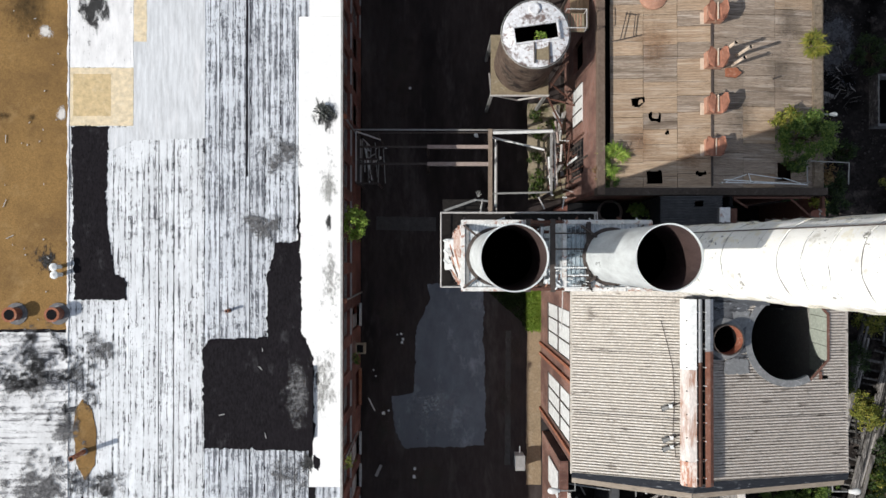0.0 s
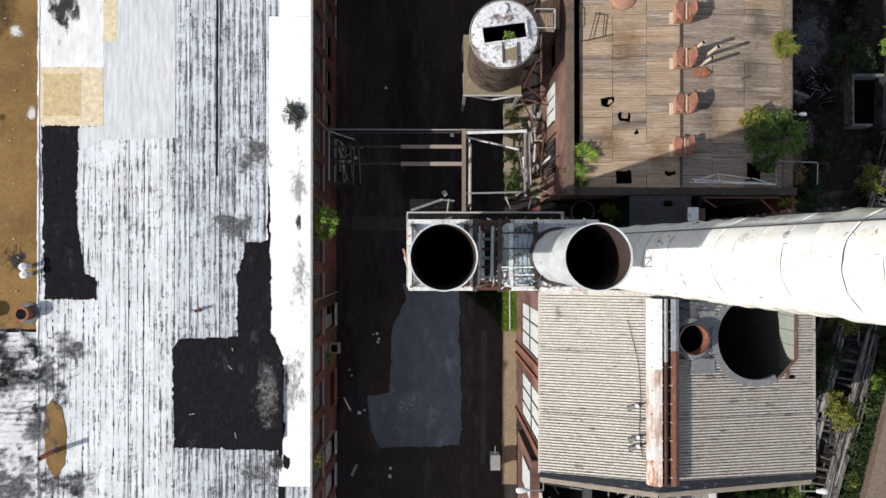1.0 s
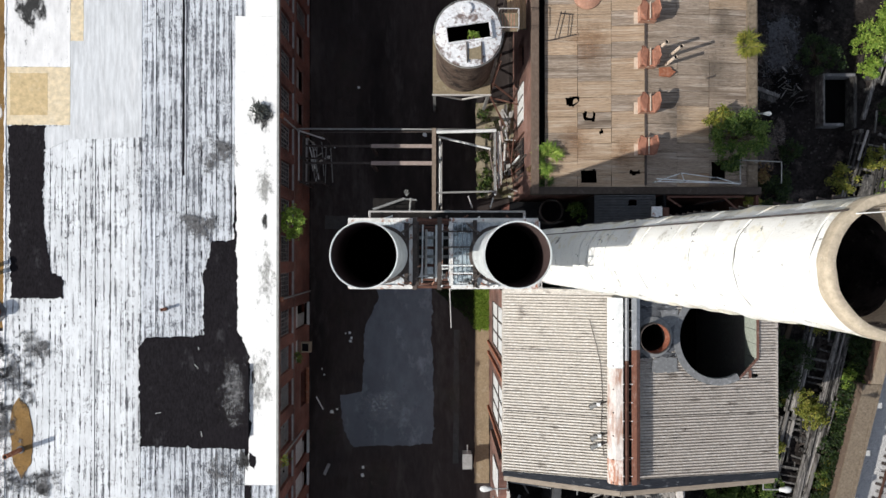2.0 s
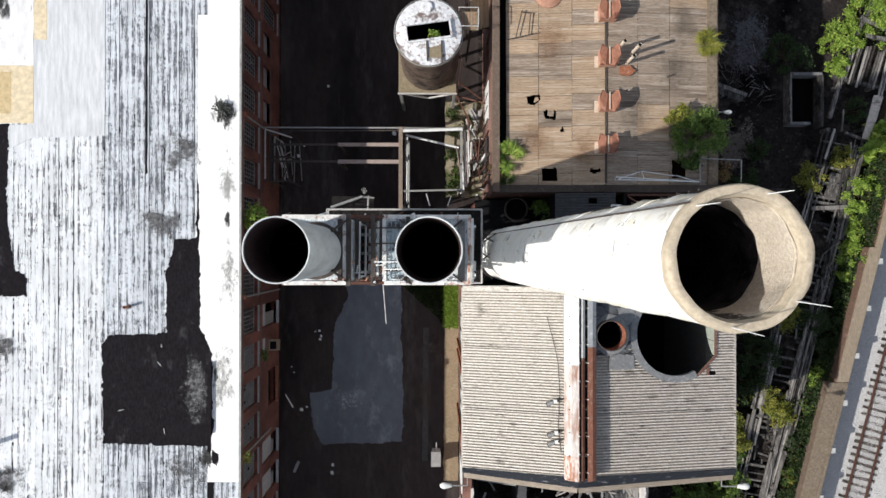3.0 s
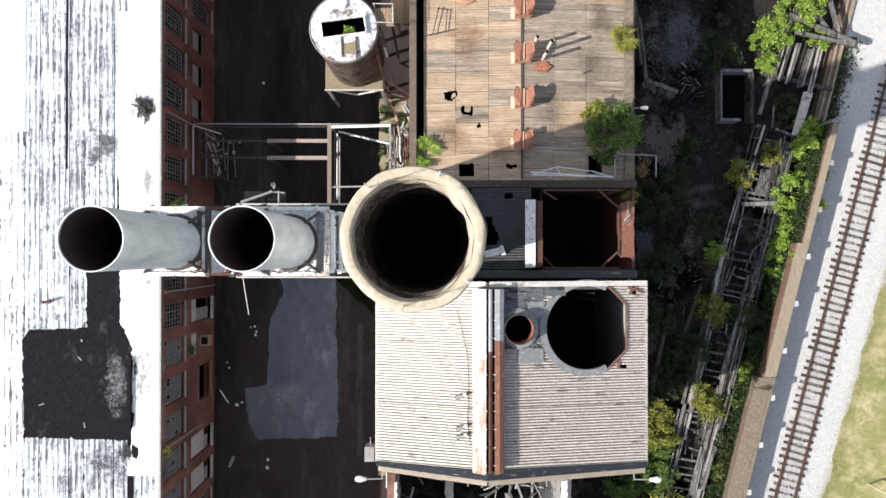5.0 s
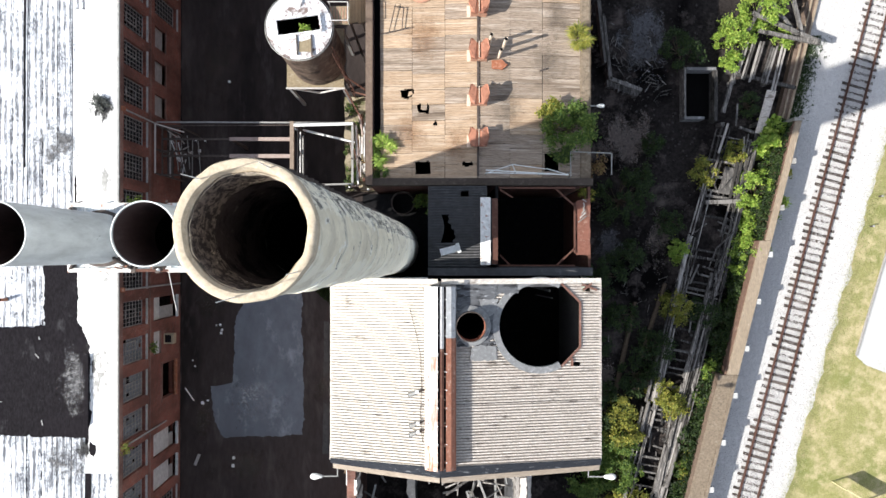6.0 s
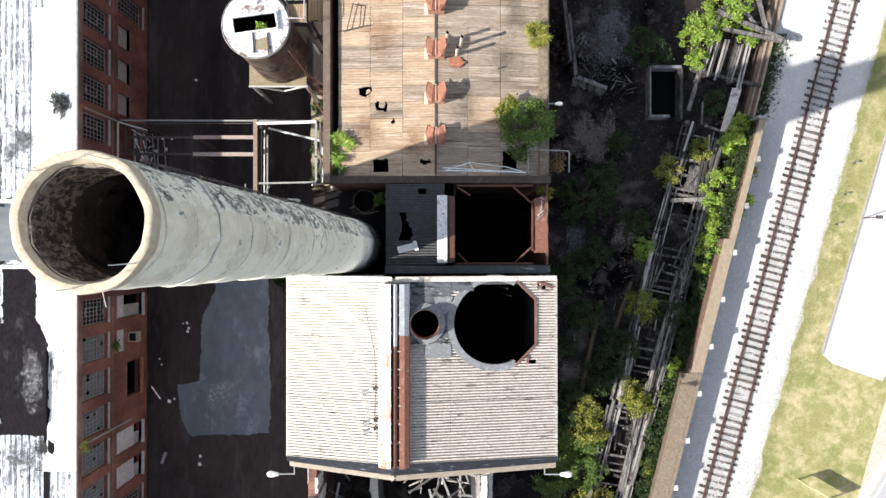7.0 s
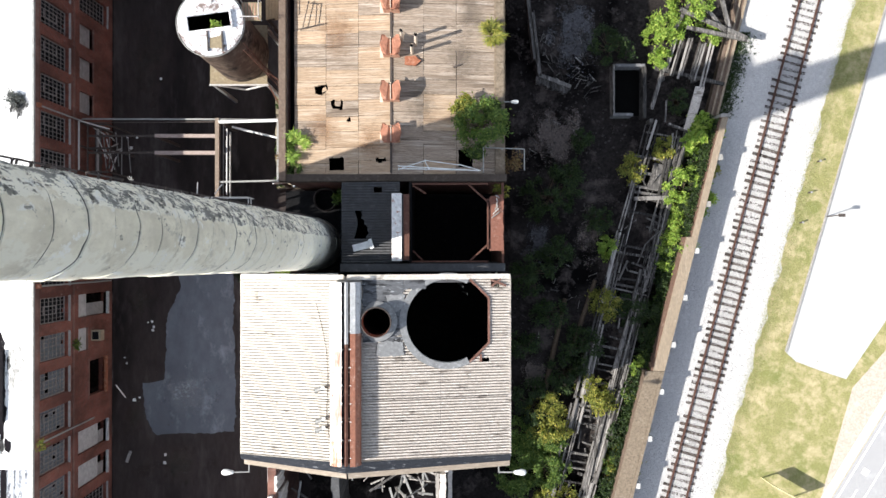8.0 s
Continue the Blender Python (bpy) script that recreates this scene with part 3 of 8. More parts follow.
M["peeled_rust"] = worn("rust_with_white_paint", (0.36, 0.17, 0.11), (0.16, 0.06, 0.04), (0.72, 0.68, 0.64), 5.0, 1.0, 0.8, 0, 0.4, wear=(0.46, 0.54))
M["rust_cream"] = worn("cream_flaking_paint", (0.6, 0.5, 0.4), (0.36, 0.2, 0.13), (0.7, 0.64, 0.56), 6.0, 1.4, 0.85, 0, 0.4)
M["rust_red"] = worn("red_orange_rust", (0.29, 0.105, 0.065), (0.14, 0.055, 0.038), (0.55, 0.42, 0.34), 7.0, 1.8, 0.9, 0, 0.5, wear=(0.56, 0.66))
M["rust_angle"] = worn("faded_rust_angle", (0.16, 0.085, 0.066), (0.06, 0.035, 0.028), (0.4, 0.33, 0.29), 8.0, 1.6, 0.85, 0.1, 0.4)
M["rust_plate"] = worn("dull_red_rust_plate", (0.2, 0.09, 0.065), (0.09, 0.045, 0.035), (0.36, 0.25, 0.2), 6.0, 1.2, 0.85, 0.1, 0.4)
M["rust_pale"] = worn("pale_flaking_rust", (0.42, 0.23, 0.16), (0.24, 0.11, 0.07), (0.6, 0.5, 0.42), 6.0, 1.2, 0.85, 0, 0.4)
M["panel_green"] = worn("pale_green_flaking_paint", (0.42, 0.46, 0.4), (0.2, 0.19, 0.15), (0.6, 0.62, 0.57), 6.0, 1.0, 0.85, 0, 0.3)
M["rust_dark"] = worn("dark_brown_rust", (0.12, 0.06, 0.045), (0.06, 0.03, 0.025), (0.25, 0.16, 0.12), 6.0, 1.2, 0.85, 0.2, 0.4)
M["panel_grey"] = worn("weathered_grey_roof_panel", (0.3, 0.24, 0.187), (0.13, 0.098, 0.074), (0.47, 0.41, 0.35), 11.0, 0.55, 0.9, 0, 0.5, 0.12, stretch=(0.22, 3.4, 1), stain=(0.53, 0.7), wear=(0.52, 0.66), grain=(0.4, 1.42))
M["pale_plaster"] = worn("pale_broken_plaster", (0.62, 0.58, 0.54), (0.3, 0.24, 0.2), (0.75, 0.73, 0.7), 4.0, 0.9, 0.9, 0, 0.5)
M["landing_plank"] = worn("tan_plank", (0.38, 0.27, 0.16), (0.2, 0.13, 0.08), (0.5, 0.4, 0.28), 8.0, 0.9, 0.9, 0, 0.3, 0.2, stretch=(3, 0.5, 1))
M["timber_pale"] = worn("bleached_and_sunlit_timber", (0.27, 0.255, 0.24), (0.08, 0.073, 0.068), (0.5, 0.48, 0.45), 9.0, 1.3, 0.9, 0, 0.5, 0.45, stretch=(3, 0.5, 1), stain=(0.5, 0.62))
M["wood_pale"] = worn("pinkish_bleached_timber", (0.36, 0.29, 0.26), (0.2, 0.15, 0.13), (0.5, 0.44, 0.42), 9.0, 1.0, 0.9, 0, 0.4)
M["lamp_white"] = worn("white_lamp_housing", (0.7, 0.7, 0.68), (0.6, 0.6, 0.58), (0.75, 0.75, 0.75), 3.0, 1.0, 0.4, 0, 0.05)
M["rail_white"] = worn("grey_white_pipe_paint", (0.5, 0.48, 0.46), (0.24, 0.15, 0.12), (0.65, 0.65, 0.64), 6.0, 1.6, 0.6, 0, 0.2)
M["stack_white"] = worn("chalky_stack_paint", (0.62, 0.65, 0.65), (0.5, 0.52, 0.52), (0.24, 0.26, 0.255), 1.5, 0.8, 0.6, 0, 0.06, stretch=(1.6, 1, 0.35), wear=(0.66, 0.68))
M["stack_soot_shade"] = worn("brown_black_stack_shade", (0.006, 0.005, 0.005), (0.003, 0.0025, 0.0025), (0.012, 0.01, 0.0095), 3.0, 0.8, 0.95, 0, 0.3, stretch=(1, 1, 0.3))
M["tank_brown"] = worn("rust_brown_tank_shell", (0.11, 0.078, 0.06), (0.03, 0.022, 0.02), (0.2, 0.16, 0.125), 12.0, 0.7, 0.85, 0.0, 1.0, stain=(0.48, 0.62), wear=(0.5, 0.68))
M["tank_tan"] = worn("tan_rusted_plate", (0.25, 0.205, 0.135), (0.14, 0.105, 0.07), (0.36, 0.32, 0.25), 6.0, 1.0, 0.85, 0, 0.4)
M["lid_white"] = worn("peeling_white_lid", (0.7, 0.71, 0.73), (0.17, 0.13, 0.12), (0.24, 0.17, 0.15), 6.0, 1.5, 0.75, 0, 0.3, stain=(0.54, 0.64), wear=(0.55, 0.6))
M["dirt"] = worn("tan_dirt_and_sun", (0.3, 0.23, 0.15), (0.17, 0.13, 0.085), (0.42, 0.36, 0.28), 7.0, 0.7, 0.95, 0, 0.6)
M["ledge"] = worn("broken_pale_concrete", (0.31, 0.265, 0.19), (0.1, 0.1, 0.05), (0.5, 0.46, 0.38), 6.0, 0.8, 0.95, 0, 0.8, stain=(0.48, 0.62))
M["rubble"] = worn("grey_brown_rubble", (0.06, 0.055, 0.053), (0.025, 0.021, 0.02), (0.15, 0.137, 0.13), 9.0, 0.8, 0.95, 0, 0.3)
M["ballast_stone"] = worn("limestone_stone", (0.46, 0.455, 0.455), (0.24, 0.24, 0.245), (0.66, 0.655, 0.65), 14.0, 3.0, 0.95, 0, 0.2, 0.3)
M["sign_pale"] = worn("yellowed_sign_board", (0.55, 0.5, 0.28), (0.42, 0.38, 0.2), (0.6, 0.57, 0.4), 4.0, 1.0, 0.7, 0, 0.1)
M["leaf_rust"] = leafy("withered_leaves", (0.12, 0.07, 0.03), (0.2, 0.12, 0.05), (0.24, 0.2, 0.06))
M["leaf_grey"] = leafy("grey_withered_leaves", (0.05, 0.055, 0.05), (0.1, 0.11, 0.1), (0.2, 0.21, 0.2))
M["leaf_straw"] = leafy("straw_and_green_blades", (0.22, 0.26, 0.09), (0.3, 0.31, 0.13), (0.42, 0.385, 0.2))

# ---- ground, retaining wall and railway ----
def wall_x(y):
    """Plan line of the retaining wall's face on the railway side."""
    return 37.83 + 0.255 * y


def strip(x_a, x_b, y0, y1, z0, z1, n=24):
    """A band of ground between two plan lines x = f(y)."""
    ys = [y0 + (y1 - y0) * k / n for k in range(n + 1)]
    return Geo().plate([(x_b(y), y) for y in ys] + [(x_a(y), y) for y in reversed(ys)], z0, z1)


def film(x0, x1, y0, y1, z):
    g = Geo()
    g.add([(x0, y0, z), (x1, y0, z), (x1, y1, z), (x0, y1, z)], [(0, 1, 2, 3)])
    return g


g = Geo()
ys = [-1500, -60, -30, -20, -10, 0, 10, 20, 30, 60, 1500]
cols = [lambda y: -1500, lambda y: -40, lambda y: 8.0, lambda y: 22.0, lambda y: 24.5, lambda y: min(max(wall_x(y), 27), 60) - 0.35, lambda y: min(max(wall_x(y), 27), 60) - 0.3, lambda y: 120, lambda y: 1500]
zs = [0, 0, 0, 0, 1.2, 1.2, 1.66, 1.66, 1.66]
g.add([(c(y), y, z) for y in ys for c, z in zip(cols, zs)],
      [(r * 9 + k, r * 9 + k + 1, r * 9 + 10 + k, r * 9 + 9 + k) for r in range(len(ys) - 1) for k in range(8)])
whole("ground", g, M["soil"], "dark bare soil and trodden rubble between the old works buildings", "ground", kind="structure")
whole("courtyard_paving", Geo().box(-6.3, 9, -40, 40, -0.2, 0.006), M["asphalt"], "damp dark asphalt courtyard between the brick mill and the boiler house", "paving", kind="structure")
whole("concrete_patch", Geo().plate(ragged([(-1.3, -2.6), (3.02, -2.6), (3.02, -6.2), (3.2, -11.4), (3.1, -15.0), (-2.9, -15.2), (-3.75, -14.0), (-4.03, -11.2), (-2.31, -11.0), (-2.14, -6.2), (-1.1, -3.9)], 0.35, 0.13, 3), 0.0, 0.016),
      M["slab"], "blue-grey concrete patch with torn edges in the courtyard paving", "paving", kind="structure")
whole("drain_strip", Geo().plate(ragged([(4.65, -16.5), (5.1, -16.5), (5.15, -6.2), (4.75, -6.2)], 0.5, 0.05, 4), 0.0, 0.014), M["strip_grey"], "dull grey concrete drain strip in the courtyard asphalt", "drain", kind="structure")
for x0, x1, y0, y1 in ((3.2, 6.3, -14.6, -8.4), (4.6, 6.4, -10.0, -5.6), (-5.9, -3.2, -16.4, -11.0), (-5.8, -2.2, -6.8, -2.8), (-5.6, 2.6, -19.5, -15.6), (-5.9, -1.0, 9.6, 18.0)):
    whole("dirt_patch", film(x0, x1, y0, y1, 0.0175), M["mud_thin"], "thin brown dust dried on the courtyard asphalt", "dirt", kind="structure")
whole("paving_band", Geo().plate(ragged([(-5.2, 1.55), (-0.6, 1.45), (-0.6, 2.5), (-5.2, 2.6)], 0.4, 0.06, 7), 0.0, 0.012), M["strip_grey"], "dull grey concrete band across the courtyard", "paving", kind="structure")
whole("pale_wash", film(-3.6, 2.4, -14.6, -9.6, 0.0195), M["wash_pale"], "pale dried wash marks on the concrete patch", "stain", kind="structure")
rail_l, rail_r = lambda y: 41.53 + 0.272 * y, lambda y: 43.02 + 0.272 * y
whole("ballast_bed", strip(lambda y: wall_x(y) - 0.1, lambda y: 46.3 + 0.288 * y, -45, 45, 1.4, 1.7), M["ballast"], "pale crushed limestone ballast along the railway", "ballast", kind="structure")
edge = [(45.5 + 0.288 * y + 0.35 * noise.noise((y * 0.55, 3.1, 0)) + 0.2 * noise.noise((y * 1.9, 8.3, 0)), y) for y in np.arange(-45, 45.1, 0.3)]
whole("grass_verge", Geo().plate([(72.99, 45.82), *[(x, y) for x, y in reversed(edge)], (53.66, -45.78)][::-1], 1.4, 1.706), M["grass"], "sun-dried green and straw grass verge", "grass", kind="structure")
whole("parking_lot", Geo().plate([(45.31, -8.69), (46.08, -9.4), (47.59, -9.98), (49.9, -10.75), (53.6, -5.4), (94.6, 61.0), (66.0, 61.0), (53.2, 18.0), (48.28, 1.2), (46.8, -4.0)], 1.4, 1.72), M["pavement"], "bleached pale concrete lot beside the verge", "lot", kind="structure")
whole("sidewalk", Geo().plate([(50.4, -11.4), (55.8, -5.4), (57.4, -6.0), (44.62, -26.4), (44.0, -26.4), (47.95, -19.7)], 1.4, 1.73), M["sidewalk"], "tan concrete sidewalk beside the road", "sidewalk", kind="structure")
whole("road", Geo().plate([(44.65, -26.4), (57.45, -6.0), (98.4, 61.0), (112, 61.0), (60.6, -26.4)], 1.4, 1.715), M["road"], "pale worn asphalt road with white edge paint", "road", kind="structure")

# railway track
track = thing("railway_track", (42.3, 0, 1.7), "single railway track with rusty rails on dark sleepers", "railway", kind="structure")
tie_mesh = Geo().box(-1.16, 1.16, -0.11, 0.11, -0.12, 0.06).mesh("sleeper", M["tie"])
rnd = random.Random(4)
ang = math.atan(0.272)
for k in range(-70, 71):
    y = k * 0.51
    o = part("sleeper", tie_mesh, None, track)
    o.scale = (rnd.uniform(0.93, 1.04), rnd.uniform(0.85, 1.1), 1)
    o_scale = Matrix.Diagonal((*o.scale, 1))
    o.matrix_basis = pose(42.275 + 0.272 * y + rnd.uniform(-0.06, 0.06), y, 1.7 + rnd.uniform(-0.055, 0.0), 0, rnd.uniform(-1.2, 1.2), -math.degrees(ang) + rnd.uniform(-2.0, 2.0)) @ o_scale
for f in (rail_l, rail_r):
    g = Geo()
    for w, z0, z1 in ((0.14, 1.77, 1.79), (0.02, 1.79, 1.88), (0.075, 1.88, 1.93)):
        g.plate([(f(-36) + w / 2, -36), (f(36) + w / 2, 36), (f(36) - w / 2, 36), (f(-36) - w / 2, -36)], z0, z1)
    part("rail", g, M["rail"], track)

# retaining wall
rwall = thing("retaining_wall", (wall_x(0), 0, 1.2), "low brown retaining wall with pale blocks along the railway", "wall", kind="structure")
for ya, yb, w in ((-9.7, 0.0, 1.0), (0.0, 8.7, 0.62)):
    part("wall_body", strip(lambda y, w=w: wall_x(y) - w, lambda y: wall_x(y) - 0.1, ya, yb, 0.9, 3.9), M["wall_red"], rwall)
    part("coping", strip(lambda y, w=w: wall_x(y) - w + 0.13, lambda y: wall_x(y) - 0.04, ya + 0.02, yb, 3.9, 4.05), M["coping_tan"], rwall)
part("wall_body", strip(lambda y: wall_x(y) - 1.38, lambda y: wall_x(y) - 0.1, -40, -9.7, 0.9, 3.95), M["wall_dark"], rwall)
part("coping", strip(lambda y: wall_x(y) - 1.4, lambda y: wall_x(y) - 0.31, -40, -9.72, 3.95, 4.02), M["coping"], rwall)
part("coping", strip(lambda y: wall_x(y) - 0.3, lambda y: wall_x(y) - 0.04, -40, -9.72, 3.95, 4.05), M["coping"], rwall)
part("end_block", strip(lambda y: wall_x(y) - 0.66, lambda y: wall_x(y) + 0.02, 8.71, 8.95, 0.9, 4.1, 2), M["concrete"], rwall)
# the wall goes on northwards as a low kerb
part("low_kerb", strip(lambda y: wall_x(y) - 0.9, lambda y: wall_x(y) - 0.05, 8.96, 40, 0.9, 1.86), M["wall_dark"], rwall)
for da, db, mt in ((0.22, 0.05, "coping_tan"), (0.62, 0.5, "coping_tan")):
    part("kerb_edge", strip(lambda y, d=da: wall_x(y) - d, lambda y, d=db: wall_x(y) - d, 8.96, 40, 1.86, 2.0), M[mt], rwall)
for k in range(-9, 4):
    y = -4.4 + 3.4 * k
    part("pilaster_block", Geo().box(wall_x(y) - 0.04, wall_x(y) + 0.3, y - 0.2, y + 0.2, 1.5, 4.0), M["white_board" if y < 1 else "concrete"], rwall)

# ---- brick mill building with the white roof ----
RZ = 10.35


def pierced(x0, x1, y0, y1, z0, z1, openings):
    """A wall along y, x0 to x1 thick, with openings (ya, yb, za, zb) through it."""
    g = Geo()
    cuts = sorted({y0, y1} | {v for o in openings for v in o[:2] if y0 < v < y1})
    for a, b in zip(cuts, cuts[1:]):
        mid = (a + b) / 2
        stack = sorted((o[2], o[3]) for o in openings if o[0] < mid < o[1])
        z = z0
        for za, zb in stack:
            if za > z + 1e-4:
                g.box(x0, x1, a, b, z, za)
            z = zb
        if z1 > z + 1e-4:
            g.box(x0, x1, a, b, z, z1)
    return g


mill = thing("mill_building", (-6.4, 0, 0), "red brick mill building with a patched white-coated flat roof", "building")
BAYS = [14.5 - 2.42 * k for k in range(-7, 16)]
UP = (6.35, 9.62)
LOW = {0: (3.1, 4.85, 0.5), 1: (3.1, 4.85, 0.5), 2: (3.1, 4.85, 0.5), 8: (0.95, 4.95, 0.82), 9: (3.6, 4.95, 0.82), 12: (0.95, 4.95, 0.82), 13: (0.95, 4.95, 0.82), 14: (0.95, 4.95, 0.82)}
gaps_ = [(y - 0.84, y + 0.84, *UP) for y in BAYS]
for k in range(-7, 16):
    y = 14.5 - 2.42 * k
    z0, z1, hw = LOW.get(k, (1.0, 4.9, 0.8) if k < 0 else (0, 0, 0))
    if k in LOW or k < 0:
        gaps_.append((y - hw - (0.25 if k in (0, 1, 2) else 0), y + hw + (0.25 if k in (0, 1, 2) else 0), z0, z1))
gaps_.append((-11.5, -8.95, 1.25, 3.45))
part("wall", pierced(-6.8, -6.4, -40, 40, -0.2, RZ - 0.05, gaps_), M["brick_red"], mill)
part("wall", Geo().box(-60, -59.6, -40, 40, -0.2, RZ - 0.4), M["brick_red"], mill)
for y in (-40, 39.6):
    part("wall", Geo().box(-59.6, -6.8, y, y + 0.4, -0.2, RZ - 0.4), M["brick_red_x"], mill)
part("floor_inside", Geo().box(-59, -6.9, -39, 39, 5.2, 5.4), M["soot_shade"], mill)
part("brick_band", Geo().box(-6.4, -6.33, -40, 40, 9.85, RZ - 0.06), M["brick_pale"], mill)
part("brick_band", Geo().box(-6.4, -6.34, -40, 40, 5.55, 5.75), M["brick_pale"], mill)


def sash_window(y, z0, z1, hw, glazing, cols, rows, label="", gone=()):
    """Steel-sash window set back in its opening, with glazing, bars and a sill."""
    x = -6.66
    fr = Geo()
    for a, b, c, d in ((y - hw, y + hw, z0, z0 + 0.06), (y - hw, y + hw, z1 - 0.06, z1), (y - hw, y - hw + 0.06, z0 + 0.06, z1 - 0.06), (y + hw - 0.06, y + hw, z0 + 0.06, z1 - 0.06)):
        fr.box(x - 0.03, x + 0.05, a, b, c, d)
    w = part("window", fr, M["sash"], mill, label)
    bars = Geo()
    for k in range(1, cols):
        yy = y - hw + 2 * hw * k / cols
        bars.box(x - 0.015, x + 0.03, yy - 0.014, yy + 0.014, z0 + 0.06, z1 - 0.06)
    for k in range(1, rows):
        zz = z0 + (z1 - z0) * k / rows
        bars.box(x - 0.012, x + 0.027, y - hw + 0.06, y + hw - 0.06, zz - 0.016, zz + 0.016)
    part("sash_grid", bars, M["sash"], w)
    pw, ph = 2 * hw / cols, (z1 - z0) / rows
    panes = Geo()
    for c in range(cols):
        for r in range(rows):
            if (c, r) in gone:
                continue
            panes.box(x - 0.008, x - 0.002, y - hw + pw * c + 0.03, y - hw + pw * (c + 1) - 0.03, z0 + ph * r + 0.03, z0 + ph * (r + 1) - 0.03)
    part("glazing", panes, glazing, w)
    sill = Geo()
    sill.add([(x + 0.05, y - hw, z0 - 0.02), (x + 0.05, y + hw, z0 - 0.02), (-6.3, y + hw + 0.05, z0 - 0.1), (-6.3, y - hw - 0.05, z0 - 0.1),
              (x + 0.05, y - hw, z0 - 0.2), (x + 0.05, y + hw, z0 - 0.2), (-6.3, y + hw + 0.05, z0 - 0.2), (-6.3, y - hw - 0.05, z0 - 0.2)],
             [(3, 2, 1, 0), (4, 5, 6, 7), (0, 1, 5, 4), (1, 2, 6, 5), (2, 3, 7, 6), (3, 0, 4, 7)])
    part("sill", sill, M["board"], w)
    return w


rnd = random.Random(21)
for k in range(-7, 16):
    y = 14.5 - 2.42 * k
    south = k >= 9
    gone = {(rnd.randrange(6), rnd.randrange(7)) for _ in range(3)}
    sash_window(y, UP[0], UP[1], 0.84, M["glass_blue"] if south else M["glass_dark"], 6, 7, "blue-grey painted glazing" if south else "", gone)
    vs = Geo()
    a, b, c, d = y - 0.28 + 0.28 * (k % 2), y + 0.28 + 0.28 * (k % 2), UP[0] + 1.1, UP[0] + 2.6
    for p, q, r, s in ((a, b, c, c + 0.045), (a, b, d - 0.045, d), (a, a + 0.045, c, d), (b - 0.045, b, c, d)):
        vs.box(-6.62, -6.57, p, q, r, s)
    part("vent_sash", vs, M["sash"], mill)
for k in (0, 1, 2):
    y = 14.5 - 2.42 * k
    part("boarded_window", Geo().box(-6.72, -6.6, y - 0.75, y + 0.75, 3.1, 4.85), M["board"], mill, "grey boarded window")
    part("sill", Geo().box(-6.6, -6.3, y - 0.8, y + 0.8, 3.0, 3.1), M["brick_pale"], mill)
for k in (-7, -6, -5, -4, -3, -2, -1, 14):
    sash_window(14.5 - 2.42 * k, 0.95 if k > 0 else 1.0, 4.95 if k > 0 else 4.9, 0.82 if k > 0 else 0.8, M["glass_dark"], 5, 8)
for k in (8, 9, 12, 13):
    y = 14.5 - 2.42 * k
    z0 = 3.6 if k in (8, 9) else 1.9
    part("white_board", Geo().box(-6.7, -6.56, y - 0.8, y + 0.8, z0, 4.93), M["white_board"], mill, "white-painted boarding")
    if k != 9:
        part("panel", Geo().box(-6.72, -6.6, y - 0.8, y + 0.1, 0.97, z0 - 0.02), M["board"], mill)
        part("sill", Geo().box(-6.6, -6.22, y - 0.85, y + 0.85, 0.8, 0.95), M["white_board"], mill)
ac = thing("air_conditioner", (-6.1, -7.2, 2.6), "beige boxy window air conditioner fixed to the brick wall", "air conditioner")
part("casing", Geo().box(-6.4, -5.7, -7.5, -6.75, 2.65, 3.2), M["beige"], ac)
part("grille", Geo().box(-6.3, -5.85, -7.4, -6.85, 3.2, 3.22), M["soot_shade"], ac)
part("dock_sill", Geo().box(-6.5, -6.2, -11.6, -8.9, 1.05, 1.25), M["rust"], mill)
part("dock_lintel", Geo().box(-6.42, -6.36, -11.7, -8.8, 3.45, 3.65), M["brick_pale"], mill)
for y, zb in ((8.25, 0.3), (-13.15, 3.0), (-3.2, 0.4), (22.0, 0.2)):
    d = thing("downpipe", (-6.3, y, zb), "rusty cast-iron rainwater pipe on the brick wall", "downpipe", "downpipes")
    part("pipe", Geo().tube((-6.27, y, zb), (-6.27, y, 9.9), 0.06, n=8), M["steel_grey"], d, "", 60)
    part("hopper_head", Geo().box(-6.4, -6.14, y - 0.14, y + 0.14, 9.9, 10.2), M["rust"], d)

part("roof", Geo().box(-60, -6.8, -40, 40, RZ - 0.4, RZ - 0.03), M["tar"], mill)
part("roof_edge", Geo().plate(ragged([(-9.02, -14.6), (-6.36, -14.6), (-6.36, 14.35), (-9.02, 14.35), (-9.05, 4), (-9.12, 0.5), (-8.95, -5.0), (-8.2, -6.6), (-8.15, -12.6), (-8.35, -13.2), (-8.4, -14.6)], 0.3, 0.03, 6), RZ - 0.03, RZ + 0.07), M["parapet"], mill, "bright white coated roof edge")
part("roof_edge", Geo().box(-8.4, -6.36, 14.36, 40, RZ - 0.03, RZ + 0.065), M["parapet"], mill)
part("roof_edge", Geo().box(-8.0, -6.36, -40, -14.61, RZ - 0.03, RZ + 0.055), M["coat_worn"], mill)
part("edge_flashing", Geo().box(-6.46, -6.33, -40, 40, RZ - 0.06, RZ + 0.1), M["steel_grey"], mill)
x = -23.2
k = 0
rnd = random.Random(2)
while x < -8.45:
    w = min(0.93, -8.42 - x)
    part("roofing_strip", Geo().box(x, x + w - rnd.choice((0.012, 0.016, 0.05)), -40, 40, RZ - 0.03, RZ + 0.006 * (k % 3)), M["coat"] if x < -15.2 else M["coat_worn"], mill)
    x += 0.93
    k += 1
rnd = random.Random(23)
g = Geo()
